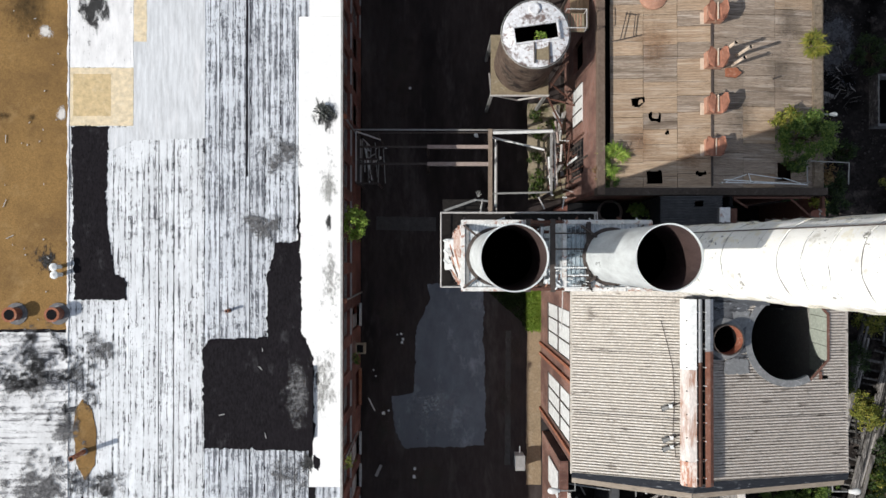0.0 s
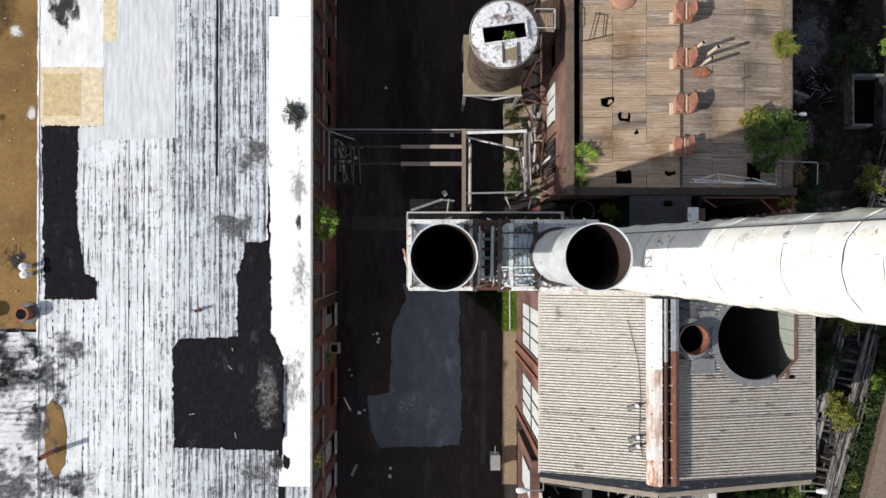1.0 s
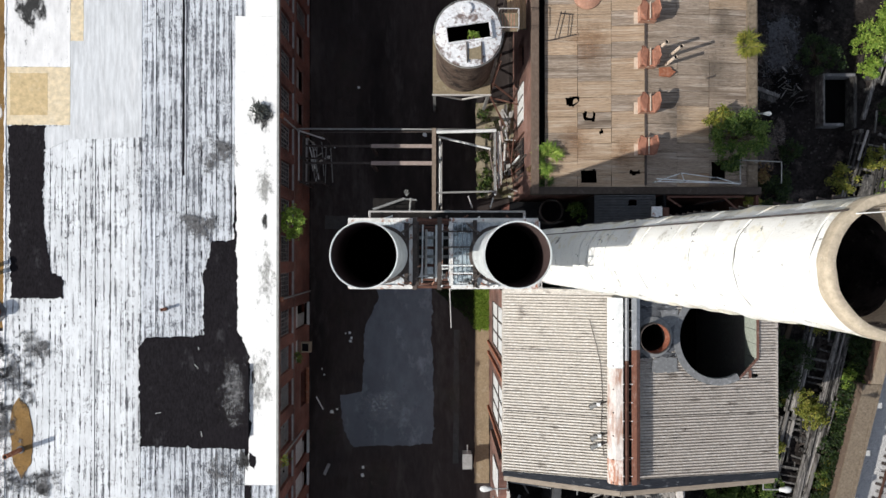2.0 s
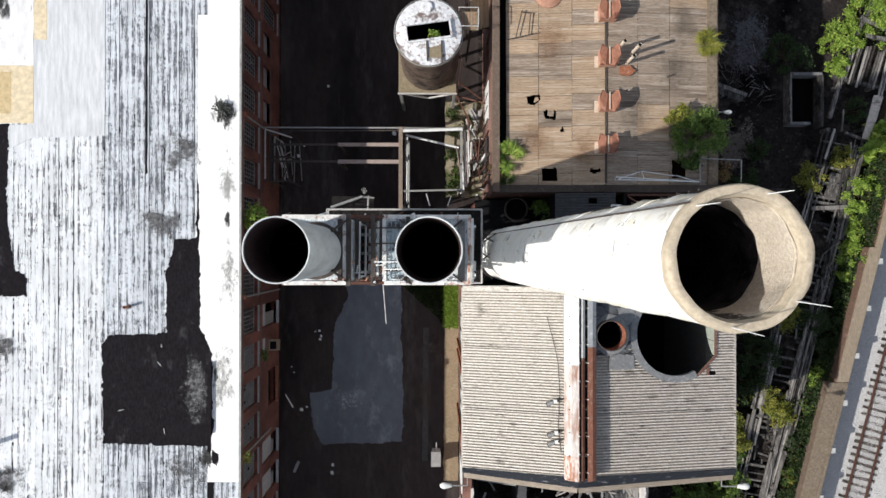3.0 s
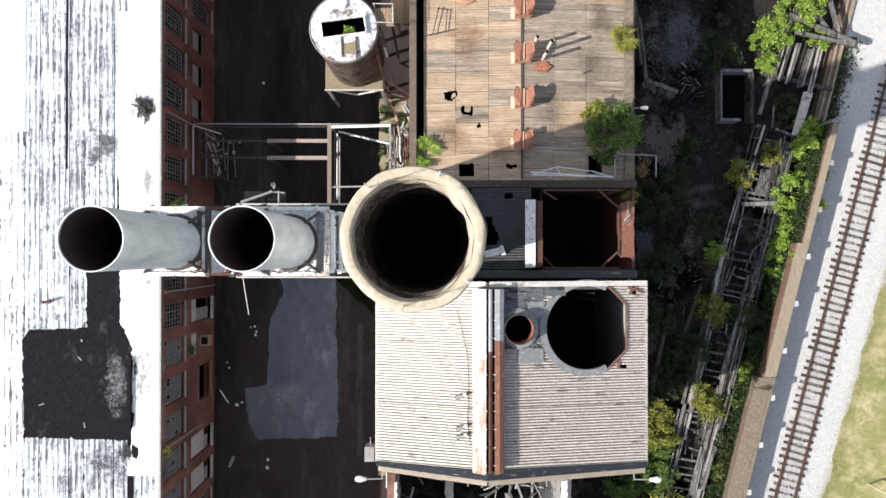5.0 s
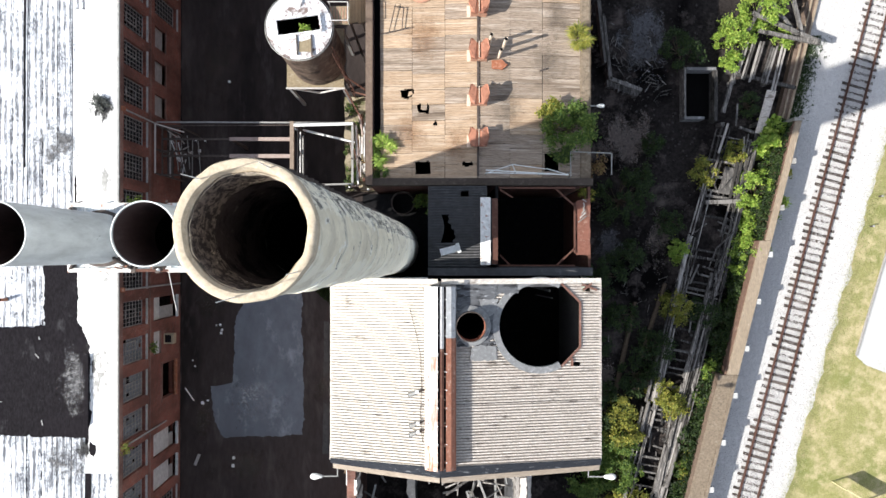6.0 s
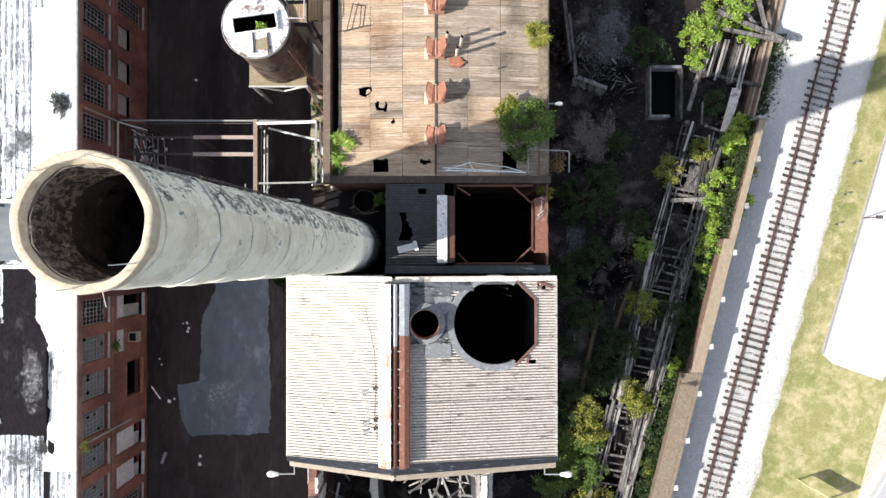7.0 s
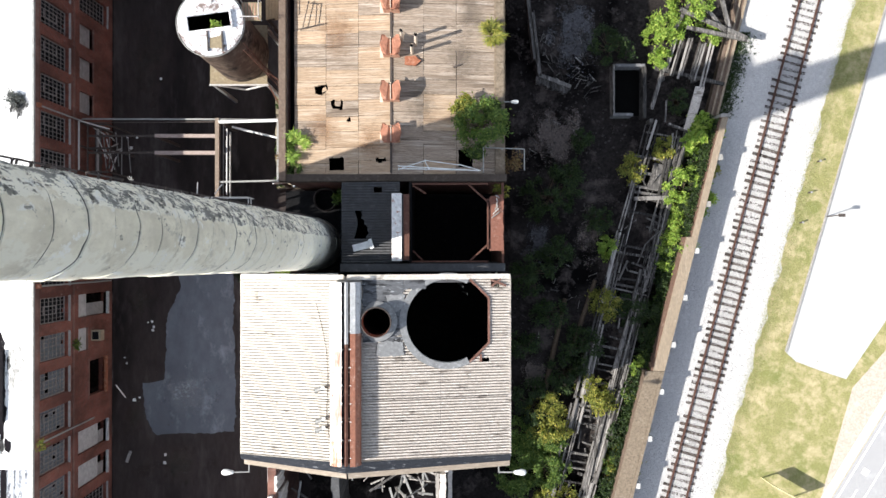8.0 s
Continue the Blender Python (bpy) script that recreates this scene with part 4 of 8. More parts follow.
for k in range(15):
    y = -38.0
    while y < 38:
        l = rnd.choice((0.12, 0.2, 0.3, 0.5))
        w = rnd.uniform(0.01, 0.035)
        x = -23.2 + 0.93 * k + rnd.uniform(-0.02, 0.02)
        if x > -22.9 and not (x < -14.9 and y > 5.5):
            g.plate(ragged([(x - w, y), (x + w, y), (x + w, y + l), (x - w, y + l)], 0.12, 0.012, k + 1), RZ, RZ + 0.018)
        y += l + rnd.choice((0.15, 0.4, 0.8, 1.6)) * (1.0 if x > -15 else 1.6)
tagged(part("seam_tar", g, M["tar"], mill), kind="stuff")
part("roof_seam", Geo().plate(ragged([(-12.3, 4.5), (-12.17, 4.5), (-12.17, 40), (-12.3, 40)], 0.3, 0.025, 31), RZ, RZ + 0.03), M["tar"], mill)
part("brown_roofing", Geo().plate(ragged([(-60, -5.0), (-23.25, -4.9), (-23.25, 40), (-60, 40)], 0.5, 0.06, 5), RZ - 0.03, RZ + 0.03), M["brown_roof"], mill, "brown gravelled roofing")
part("west_roofing", Geo().plate(ragged([(-60, -40), (-23.22, -40), (-23.22, -5.1), (-60, -5.1)], 0.5, 0.05, 8), RZ - 0.03, RZ + 0.015), M["coat_cross"], mill)
part("flashing", Geo().plate(ragged([(-23.25, -40), (-23.16, -40), (-23.16, 40), (-23.25, 40)], 0.25, 0.05, 18), RZ, RZ + 0.05), M["coat_full"], mill)
part("roof_membrane", Geo().plate(ragged([(-20.9, 5.9), (-20.7, 7.5), (-19.2, 7.5), (-19.2, 40), (-14.8, 40), (-14.8, 6.85), (-19.3, 6.7)], 0.5, 0.03, 9), RZ, RZ + 0.024), M["membrane"], mill)
part("fresh_coating", Geo().plate(ragged([(-23.1, 11.2), (-19.22, 11.2), (-19.22, 40), (-23.1, 40)], 0.5, 0.03, 10), RZ, RZ + 0.03), M["coat_full"], mill)
part("tan_patch", Geo().plate(ragged([(-23.1, 7.6), (-19.22, 7.6), (-19.22, 11.18), (-23.1, 11.18)], 0.5, 0.03, 11), RZ, RZ + 0.026), M["tan_sheet"], mill)
part("tan_patch", Geo().plate(ragged([(-22.9, 8.2), (-20.6, 8.2), (-20.6, 10.8), (-22.9, 10.8)], 0.5, 0.03, 14), RZ, RZ + 0.032), M["tan_dark"], mill)
part("tan_patch", Geo().plate(ragged([(-19.2, 12.8), (-18.4, 12.8), (-18.4, 16), (-19.2, 16)], 0.5, 0.03, 15), RZ, RZ + 0.034), M["tan_sheet"], mill)
part("tar_patch", Geo().plate(ragged([(-23.0, 7.55), (-20.7, 7.55), (-20.9, 2.5), (-20.4, -1.4), (-19.6, -2.0), (-19.6, -3.1), (-22.8, -3.1)], 0.16, 0.15, 12), RZ, RZ + 0.04), M["tar"], mill)
part("tar_patch", Geo().plate(ragged([(-14.95, -6.2), (-14.5, -5.55), (-10.95, -5.4), (-10.95, -1.5), (-10.4, 0.3), (-9.1, 0.6), (-9.05, 4.0), (-8.9, 0.0), (-8.85, -5.2), (-8.1, -6.6), (-8.1, -12.4), (-14.8, -12.2)], 0.16, 0.13, 13), RZ, RZ + 0.075), M["tar"], mill)
for c, k in (([(-8.0, -7.6), (-7.85, -7.5), (-7.8, -8.2), (-7.95, -8.4)], 33), ([(-8.1, -12.6), (-7.7, -12.9), (-7.8, -13.6), (-8.15, -13.4)], 35)):
    part("tar_patch", Geo().plate(ragged(c, 0.12, 0.09, k), RZ, RZ + 0.083), M["tar"], mill)
part("tar_smear", film(-10.2, -8.0, -11.0, -6.4, RZ + 0.0795), M["stain_smear"], mill, "grey worn smear on the tar")
part("upstand", Geo().box(-8.3, -8.12, -11.6, -7.2, RZ, RZ + 0.28), M["tar"], mill, "low black upstand beside the roof edge")
part("bare_patch", Geo().plate(ragged([(-22.3, -9.2), (-21.7, -9.8), (-21.4, -11.2), (-21.5, -13.2), (-22.1, -14.2), (-22.6, -13.2), (-22.85, -11.2), (-22.7, -9.9)], 0.2, 0.05, 20), RZ, RZ + 0.045), M["brown_roof"], mill)
for x, y, r, q in ((-7.2, 1.6, 0.3, 0.8), (-8.5, -13.1, 0.6, 0.9), (-7.4, 8.4, 0.9, 1.3)):
    part("soot_stain", film(x - r, x + r, y - q, y + q, RZ + 0.08), M["stain"], mill)
for x, y, r, q in ((-25.8, -6.6, 4.2, 2.4), (-22.6, -7.6, 2.0, 2.4), (-22.0, -14.5, 1.6, 1.6), (-24.6, -14.6, 3.0, 2.6), (-23.2, -10.6, 1.2, 2.6), (-24.6, -8.0, 3.6, 3.0), (-21.6, -6.2, 1.6, 1.4), (-20.8, -14.6, 2.0, 1.2), (-7.45, -8.3, 0.95, 2.3), (-7.2, 4.2, 0.6, 2.4), (-7.1, -2.0, 0.7, 2.6), (-9.2, -9.0, 1.0, 2.4), (-9.8, -14.0, 1.4, 1.4), (-10.2, 5.6, 1.6, 1.6), (-11.4, 1.4, 1.8, 1.2)):
    part("weather_stain", film(x - r, x + r, y - q, y + q, RZ + 0.0838), M["stain_wisp" if x > -8.4 else "stain_grey"], mill)
part("soot_stain", film(-23.1, -20.2, 12.4, 17.6, RZ + 0.045), M["stain"], mill)
part("soot_stain", film(-28.0, -23.4, 11.6, 18.6, RZ + 0.047), M["stain_tan"], mill)
part("soot_stain", film(-25.6, -23.5, -1.9, 0.6, RZ + 0.047), M["stain"], mill)

for x, y, r, q in ((-24.6, 13.4, 0.7, 0.7), (-23.6, 8.3, 0.45, 0.7), (-27.2, 8.2, 0.9, 0.4), (-25.4, 8.1, 0.5, 0.4), (-24.0, -4.0, 0.5, 0.5)):
    part("paint_scuff", film(x - r, x + r, y - q, y + q, RZ + 0.052), M["stain_pale" if y > 12 or x > -23.9 else "stain_tan"], mill)
rnd = random.Random(47)
for k in range(34):
    x, y, a, l = rnd.uniform(-29, -23.4), rnd.uniform(-4.5, 15), rnd.uniform(0, 3.14), rnd.choice((0.05, 0.07, 0.1, 0.16, 0.5))
    if k > 29:
        x, y, l = rnd.uniform(-14, -9), rnd.uniform(-12, -6), rnd.choice((0.1, 0.2, 0.35))
    whole("roof_scrap", Geo().beam((x, y, RZ + 0.1), (x + l * math.cos(a), y + l * math.sin(a), RZ + 0.1), 0.035 + 0.05 * (l < 0.1), 0.03), M["white_board"], "pale scrap of litter on the flat roof", "litter", "roof litter")


def roof_pipe(x, y, z, r, h, lean, material, label):
    p = thing("roof_vent_pipe", (x, y, z), label, "vent pipe", "roof vent pipes")
    top = (x + lean, y, z + h)
    part("flange", Geo().tube((x, y, z - 0.02), (x, y, z + 0.06), r * 1.7, n=16), M["felt"], p, "", 40)
    part("pipe", Geo().tube((x, y, z), top, r, n=16, caps=False), material, p, "", 40)
    g = Geo().tube((top[0], top[1], top[2] - 0.02), (top[0], top[1], top[2] + 0.03), r * 1.15, n=16)
    part("collar", g, M["rust"], p, "", 40)
    # black disc on the closed pipe end stands for its shaded mouth
    part("mouth", Geo().tube((top[0], top[1], top[2] + 0.03), (top[0], top[1], top[2] + 0.034), r * 0.8, n=16), M["soot_shade"], p)


roof_pipe(-26.3, -3.95, RZ + 0.03, 0.4, 0.75, 0.0, M["rust_plate"], "short rusty roof vent pipe with a dark mouth")
roof_pipe(-23.75, -3.95, RZ + 0.03, 0.4, 0.75, 0.0, M["rust_plate"], "short rusty roof vent pipe with a dark mouth")
roof_pipe(-22.15, -12.4, RZ + 0.04, 0.14, 1.5, 0.0, M["rust"], "slim rusty vent pipe standing in a bare brown roof patch")
roof_pipe(-13.3, -3.76, RZ, 0.09, 0.6, 0.0, M["rust"], "small rusty roof vent pipe")
wv = thing("white_roof_vent", (-23.7, -1.3, RZ), "pair of small white capped roof vents", "roof vent")
for dx, dy in ((0, 0.22), (0.05, -0.25)):
    part("cap", Geo().lathe(-23.65 + dx, -1.3 + dy, [(0.13, RZ), (0.13, RZ + 0.75), (0.24, RZ + 0.72), (0.24, RZ + 0.85), (0.02, RZ + 0.95)], 16), M["white_steel"], wv, "", 40)

# ---- boiler house with the ridge ventilator ----
def ribs(g, x0, x1, y0, y1, z_at, pitch=0.166, depth=0.16, hole=None):
    """A ribbed roof sheet whose ribs run along x; hole(y) gives a stretch of x left open."""
    prof = []
    y = y0
    while y < y1 - 1e-6:
        for f, h in ((0, 0), (0.36, 0), (0.43, 1), (0.93, 1)):
            prof.append((min(y + f * pitch, y1), h * depth))
        y += pitch
    prof.append((y1, 0))
    for (ya, ha), (yb, hb) in zip(prof, prof[1:]):
        if yb - ya < 1e-5:
            continue
        gaps = hole((ya + yb) / 2) if hole else None
        gaps = [] if not gaps else gaps
        a = x0
        spans = []
        for ga, gb in sorted(gaps):
            if ga > a:
                spans.append((a, min(ga, x1)))
            a = max(a, gb)
        if a < x1:
            spans.append((a, x1))
        for a, b in spans:
            if b - a > 0.01:
                g.add([(a, ya, z_at(a) + ha), (b, ya, z_at(b) + ha), (b, yb, z_at(b) + hb), (a, yb, z_at(a) + hb)], [(0, 1, 2, 3)])
    return g


BY0, BY1 = -13.05, -2.45
west = lambda x: 12.86 + (x - 7.35) * 0.292
east = lambda x: 14.7 - (x - 13.7) * 0.16
OX, OY, OR = 19.5, -5.05, 2.42


def silo_gap(y):
    d = abs(y - OY)
    out = []
    if d < OR:
        h = math.sqrt(OR * OR - d * d)
        out.append((OX - h, OX + min(2.38, 2.38 + 1.25 - d)))
    d = abs(y + 5.0)
    if d < 0.8:
        h = math.sqrt(0.64 - d * d)
        out.append((15.45 - h, 15.45 + h))
    if -3.1 < y < -2.65:
        out.append((22.0, 22.5))
    if -7.5 < y < -7.2:
        out.append((21.35, 21.9))
    return out


boiler = thing("boiler_house", (15.2, -8, 0), "boiler house with ribbed metal gable roof and open silo mouth", "building")
# sheets of the roof, laid in columns
for a, b in ((7.3, 10.5), (10.5, 13.7)):
    for c, d in ((BY0, -9.45), (-9.45, -5.85), (-5.85, BY1)):
        part("roof_sheet", ribs(Geo(), a, b, c, d, west, depth=0.13), M["sheet_tan"], boiler)
for a, b in ((13.7, 16.9), (16.905, 19.05), (19.055, 21.1), (21.105, 23.15)):
    for c, d in ((BY0, -9.45), (-9.45, -5.85), (-5.85, BY1)):
        part("roof_sheet", ribs(Geo(), a, b, c, d, east, depth=0.11, hole=silo_gap), M["sheet_grey"], boiler)
wall_open = [(-6.75, -3.75, 3.4, 11.55), (-11.75, -8.75, 3.4, 11.55)]
part("wall", pierced(7.45, 7.7, BY0 + 0.3, BY1 - 0.2, -0.2, 12.75, wall_open), M["pink_brick"], boiler)
for k, (ya, yb, za, zb) in enumerate(wall_open):
    fr = Geo()
    for n in range(4):
        y = ya + (yb - ya) * n / 3
        fr.box(7.44, 7.52, y - 0.03, y + 0.03, za, zb)
    for z in (za, (za + zb) / 2 + 0.6 * k, zb):
        fr.box(7.43, 7.53, ya, yb, z - 0.05, z + 0.05)
    w = part("window", fr, M["steel_dark"], boiler)
    for n in range(3):
        y = ya + (yb - ya) * n / 3
        part("pane", Geo().box(7.5, 7.51, y + 0.04, y + (yb - ya) / 3 - 0.04, za + 0.05, zb - 0.05), M["white_panel"], w)
for y in (-7.1, -12.1, -7.9):
    part("wall_rib", Geo().box(7.3, 7.45, y - 0.1, y + 0.1, 0, 12.7), M["rust"], boiler)
part("wall", Geo().box(22.7, 22.95, BY0 + 0.3, BY1 - 0.2, -0.2, 13.0), M["concrete"], boiler)
for y in (BY0 + 0.3, BY1 - 0.2):
    g = Geo()
    g.add([(7.7, y, -0.2), (22.7, y, -0.2), (22.7, y, 13.0), (13.7, y, 14.55), (7.7, y, 12.75), (7.7, y - 0.2, -0.2), (22.7, y - 0.2, -0.2), (22.7, y - 0.2, 13.0), (13.7, y - 0.2, 14.55), (7.7, y - 0.2, 12.75)],
          [(0, 1, 2, 3, 4), (9, 8, 7, 6, 5), (0, 4, 9, 5), (1, 6, 7, 2), (2, 7, 8, 3), (3, 8, 9, 4)])
    part("gable_wall", g, M["sheet_dark"], boiler)


def sloped(g, pts, h):
    """A strip along the gable edge: plan points with heights, h thick."""
    n = len(pts)
    g.add([p for p in pts] + [(x, y, z - h) for x, y, z in pts], [tuple(range(n)), tuple(range(2 * n - 1, n - 1, -1))] + [(k, n + k, n + (k + 1) % n, (k + 1) % n) for k in range(n)])
    return g


for (xa, ya), (xb, yb) in (((7.28, -13.25), (13.7, -13.55)), ((13.7, -13.55), (23.15, -13.3))):
    za, zb = (12.84, 14.7) if xa < 10 else (14.7, 13.19)
    part("verge_flashing", sloped(Geo(), [(xa, ya, za + 0.05), (xb, yb, zb + 0.05), (xb, BY0 + 0.12, zb + 0.18), (xa, BY0 + 0.12, za + 0.18)], 0.06), M["verge_black"], boiler, "dark verge flashing")
    part("bargeboard", sloped(Geo(), [(xa + 0.1, ya - 0.42, za - 0.35), (xb, yb - 0.42, zb - 0.35), (xb, yb + 0.05, zb - 0.2), (xa + 0.1, ya + 0.05, za - 0.2)], 0.12), M["barge_cream"], boiler, "greyed cream bargeboard")
part("eaves_strip", Geo().box(7.24, 7.34, BY0, BY1, 12.7, 12.84), M["sheet_tan"], boiler)
part("eaves_strip", Geo().box(23.05, 23.2, BY0, BY1, 13.05, 13.25), M["sheet_grey"], boiler)
part("verge_flashing", Geo().box(7.3, 13.0, BY1 - 0.02, BY1 + 0.12, 12.75, 12.95), M["white_steel"], boiler)
g = Geo()
for xa, xb, fz in ((7.3, 13.6, west), (13.8, 23.15, east)):
    sloped(g, [(xa, BY1 - 0.2, fz(xa) + 0.18), (xb, BY1 - 0.2, fz(xb) + 0.18), (xb, BY1 + 0.1, fz(xb) + 0.18), (xa, BY1 + 0.1, fz(xa) + 0.18)], 0.05)
part("verge_trim", g, M["sheet_tan"], boiler)
# black floor and partition: darkness below the silo mouth put into the colour
part("inner_floor", Geo().box(7.7, 22.7, BY0 + 0.35, BY1 - 0.45, 2.0, 2.1), M["soot_shade"], boiler)
part("inner_partition", Geo().box(16.3, 16.5, BY0 + 0.35, BY1 - 0.45, 2.1, 13.6), M["soot_shade"], boiler)
# panel slope and lower end shaped after the sunlit part of the wall
for k in range(6):
    y = -7.4 + 0.85 * k
    g = Geo()
    g.add([(22.3, y, 12.9), (22.3, y + 0.82, 12.9), (22.58, y + 0.82, 10.3), (22.58, y, 10.3), (22.38, y, 12.9), (22.38, y + 0.82, 12.9), (22.66, y + 0.82, 10.3), (22.66, y, 10.3)],
          [(0, 3, 2, 1), (4, 5, 6, 7), (0, 1, 5, 4), (2, 3, 7, 6), (1, 2, 6, 5), (3, 0, 4, 7)])
    part("inner_panel", g, M["panel_green"], boiler, "pale green flaking inner wall panel, cut to the sunlit part")
part("inner_pipe", Geo().tube((20.4, -3.3, 4.0), (20.45, -3.2, 11.5), 0.06, n=8), M["steel_grey"], boiler)
part("inner_pipe", Geo().tube((20.7, -3.9, 4.0), (20.75, -3.7, 10.6), 0.04, n=8), M["steel_grey"], boiler)
g = Geo()
n = 40
for k in range(n):
    a0, a1 = 2 * math.pi * k / n, 2 * math.pi * (k + 1) / n
    if math.cos((a0 + a1) / 2) > 0.5:
        continue
    pts = [(OX + r * math.cos(a), OY + r * math.sin(a)) for r, a in ((OR - 0.02, a0), (OR + 0.36, a0), (OR + 0.36, a1), (OR - 0.02, a1))]
    g.add([(x, y, east(x) + 0.175) for x, y in pts] + [(x, y, east(x) - 0.1) for x, y in pts], [(0, 1, 2, 3), (4, 7, 6, 5), (0, 3, 7, 4), (1, 5, 6, 2)])
part("silo_collar", g, M["flash_grey"], boiler, "grey sheet collar round the silo mouth")
for p, q in (((21.88, -6.35), (20.75, -7.45)), ((21.88, -3.75), (20.75, -2.65)), ((21.88, -6.35), (21.88, -3.75)), ((21.4, -7.45), (21.4, -7.0)), ((22.0, -2.7), (22.9, -3.05)), ((22.05, -3.05), (22.6, -2.65))):
    part("edge_angle", Geo().beam((*p, east(p[0]) + 0.15), (*q, east(q[0]) + 0.15), 0.13, 0.08), M["rust_angle"], boiler, "rusty edge angle")
for (xa, ya, xb, yb), lift, mt, label in (
        ((14.66, -6.15, 16.95, -5.86), 0.166, "sheet_sooty", "blackened roof sheet round the stack"),
        ((14.66, -4.14, 16.95, -2.6), 0.166, "sheet_sooty", "blackened roof sheet round the stack"),
        ((16.3, -5.82, 16.98, -4.18), 0.166, "sheet_sooty", "blackened roof sheet round the stack"),
        ((15.45, -6.98, 16.95, -6.2), 0.172, "flash_grey", "pale patch sheet"),
        ((16.0, -4.4, 17.0, -3.5), 0.176, "flash_grey", "pale patch sheet"),
        ((15.3, -3.4, 16.9, -2.75), 0.178, "sheet_sooty", "stained patch sheet"),
        ((17.0, -3.2, 18.2, -2.6), 0.176, "sheet_sooty", "stained patch sheet")):
    outline = ragged([(xa, ya), (xb, ya), (xb, yb), (xa, yb)], 0.2, 0.13, int(xa * 10))
    part("patch_sheet", sloped(Geo(), [(x, y, east(x) + lift) for x, y in outline], 0.01), M[mt], boiler, label)

stub = thing("roof_stack", (15.35, -5.0, 13.4), "short rusty round roof stack with dark mouth", "stack")
part("shell", Geo().lathe(15.45, -5.0, [(0.84, 14.1), (0.84, 15.2), (0.86, 15.24), (0.81, 15.25), (0.8, 15.2)], 40), M["steel_dark"], stub, "", 40)
part("liner", Geo().lathe(15.45, -5.0, [(0.8, 15.16), (0.79, 14.4)], 40), M["rust_red"], stub, "rust-red throat with flaking cream edge", 40)
part("throat", Geo().lathe(15.45, -5.0, [(0.79, 14.4), (0.79, 8), (0.01, 8)], 32), M["soot_shade"], stub)
part("flange", Geo().lathe(15.45, -5.0, [(1.15, 14.3), (1.15, 14.62), (0.85, 14.75)], 40), M["flash_grey"], stub, "", 30)

ridge = thing("ridge_ventilator", (13.75, -7.8, 14.6), "long peeling white and rusty ridge ventilator along the roof", "ventilator")
Y0, Y1 = -12.95, -2.75


def hood(xs, material, y0, y1, name="hood", label=""):
    """A bent sheet along y: plan x with heights."""
    g = Geo()
    n = len(xs)
    top = [(x, y0, z) for x, z in xs] + [(x, y1, z) for x, z in xs]
    low = [(x, y, z - 0.02) for x, y, z in top]
    f = [(k, k + 1, n + k + 1, n + k) for k in range(n - 1)]
    g.add(top, f)
    g.add(low, [tuple(reversed(q)) for q in f])
    for k in (0, n - 1):
        a = top[k]; b = top[n + k]
        g.add([a, b, (b[0], b[1], b[2] - 0.02), (a[0], a[1], a[2] - 0.02)], [(0, 1, 2, 3)])
    return part(name, g, material, ridge, label)


for ya, yb, mt in ((Y0, -11.6, M["hood_rusting"]), (-11.6, -9.3, M["hood_stained"]), (-9.3, -6.6, M["hood_stained"]), (-6.6, Y1, M["white_steel"])):
    hood([(12.86, 14.98), (12.9, 15.2), (13.2, 15.44), (13.58, 15.52)], mt, ya + 0.01, yb)
for ya, yb, mt in ((Y0, -9.5, M["hood_rust"]), (-9.5, -5.6, M["hood_rust"]), (-5.6, Y1, M["flash_pale"])):
    hood([(14.05, 15.52), (14.34, 15.47), (14.57, 15.3), (14.62, 15.0)], mt, ya + 0.01, yb)
for ya, yb, mt in ((Y0, -9.8, M["rust_dark"]), (-9.8, -6.2, M["rust_dark"]), (-6.2, Y1, M["flash_pale"])):
    hood([(13.7, 15.38), (13.81, 15.44), (13.93, 15.38)], mt, ya + 0.01, yb, "ridge_strip")
for y in np.arange(Y0 + 0.1, Y1, 1.275):
    part("bracket", Geo().box(13.05, 14.5, y - 0.03, y + 0.03, 14.5, 15.38), M["steel_dark"], ridge)
for y in np.arange(Y0 + 0.5, Y1, 1.0):
    part("strap", Geo().box(13.96, 14.06, y - 0.02, y + 0.02, 15.4, 15.47), M["rust_plate"] if y < -8 else M["steel_grey"], ridge)
    part("clip", Geo().box(13.55, 13.63, y - 0.02, y + 0.02, 15.47, 15.54), M["white_steel"], ridge)
    part("clip", Geo().box(14.03, 14.11, y - 0.02, y + 0.02, 15.5, 15.55), M["white_steel"], ridge)
# black box paints the slits of the ventilator dark
part("throat", Geo().box(13.3, 14.4, Y0 + 0.05, Y1 - 0.05, 14.4, 15.26), M["soot_shade"], ridge)

# floodlights on the west slope
for x, y in ((12.35, -8.75), (12.4, -10.5), (12.4, -11.0)):
    f = thing("floodlight", (x, y, west(x)), "weathered metal floodlight clamped to the ridge ventilator", "floodlight", "roof floodlights")
    part("arm", Geo().tube((12.95, y + 0.2, west(12.9) + 0.2), (x - 0.05, y - 0.04, west(x) + 0.32), 0.05, n=6), M["steel_dark"], f)
    part("gear_box", Geo().box(x - 0.02, x + 0.16, y - 0.05, y + 0.13, west(x) + 0.3, west(x) + 0.46), M["white_steel"], f, "pale gear box")
    part("head", Geo().tube((x + 0.02, y, west(x) + 0.36), (x - 0.36, y - 0.16, west(x) + 0.26), 0.07, 0.16, 12), M["steel_grey"], f, "", 40)
    part("lens", Geo().tube((x - 0.35, y - 0.156, west(x) + 0.263), (x - 0.39, y - 0.173, west(x) + 0.252), 0.15, 0.14, 12), M["glass_dark"], f, "dark glass lens")
    part("foot", Geo().box(x - 0.05, x + 0.05, y - 0.05, y + 0.05, west(x) - 0.02, west(x) + 0.3), M["steel_dark"], f)
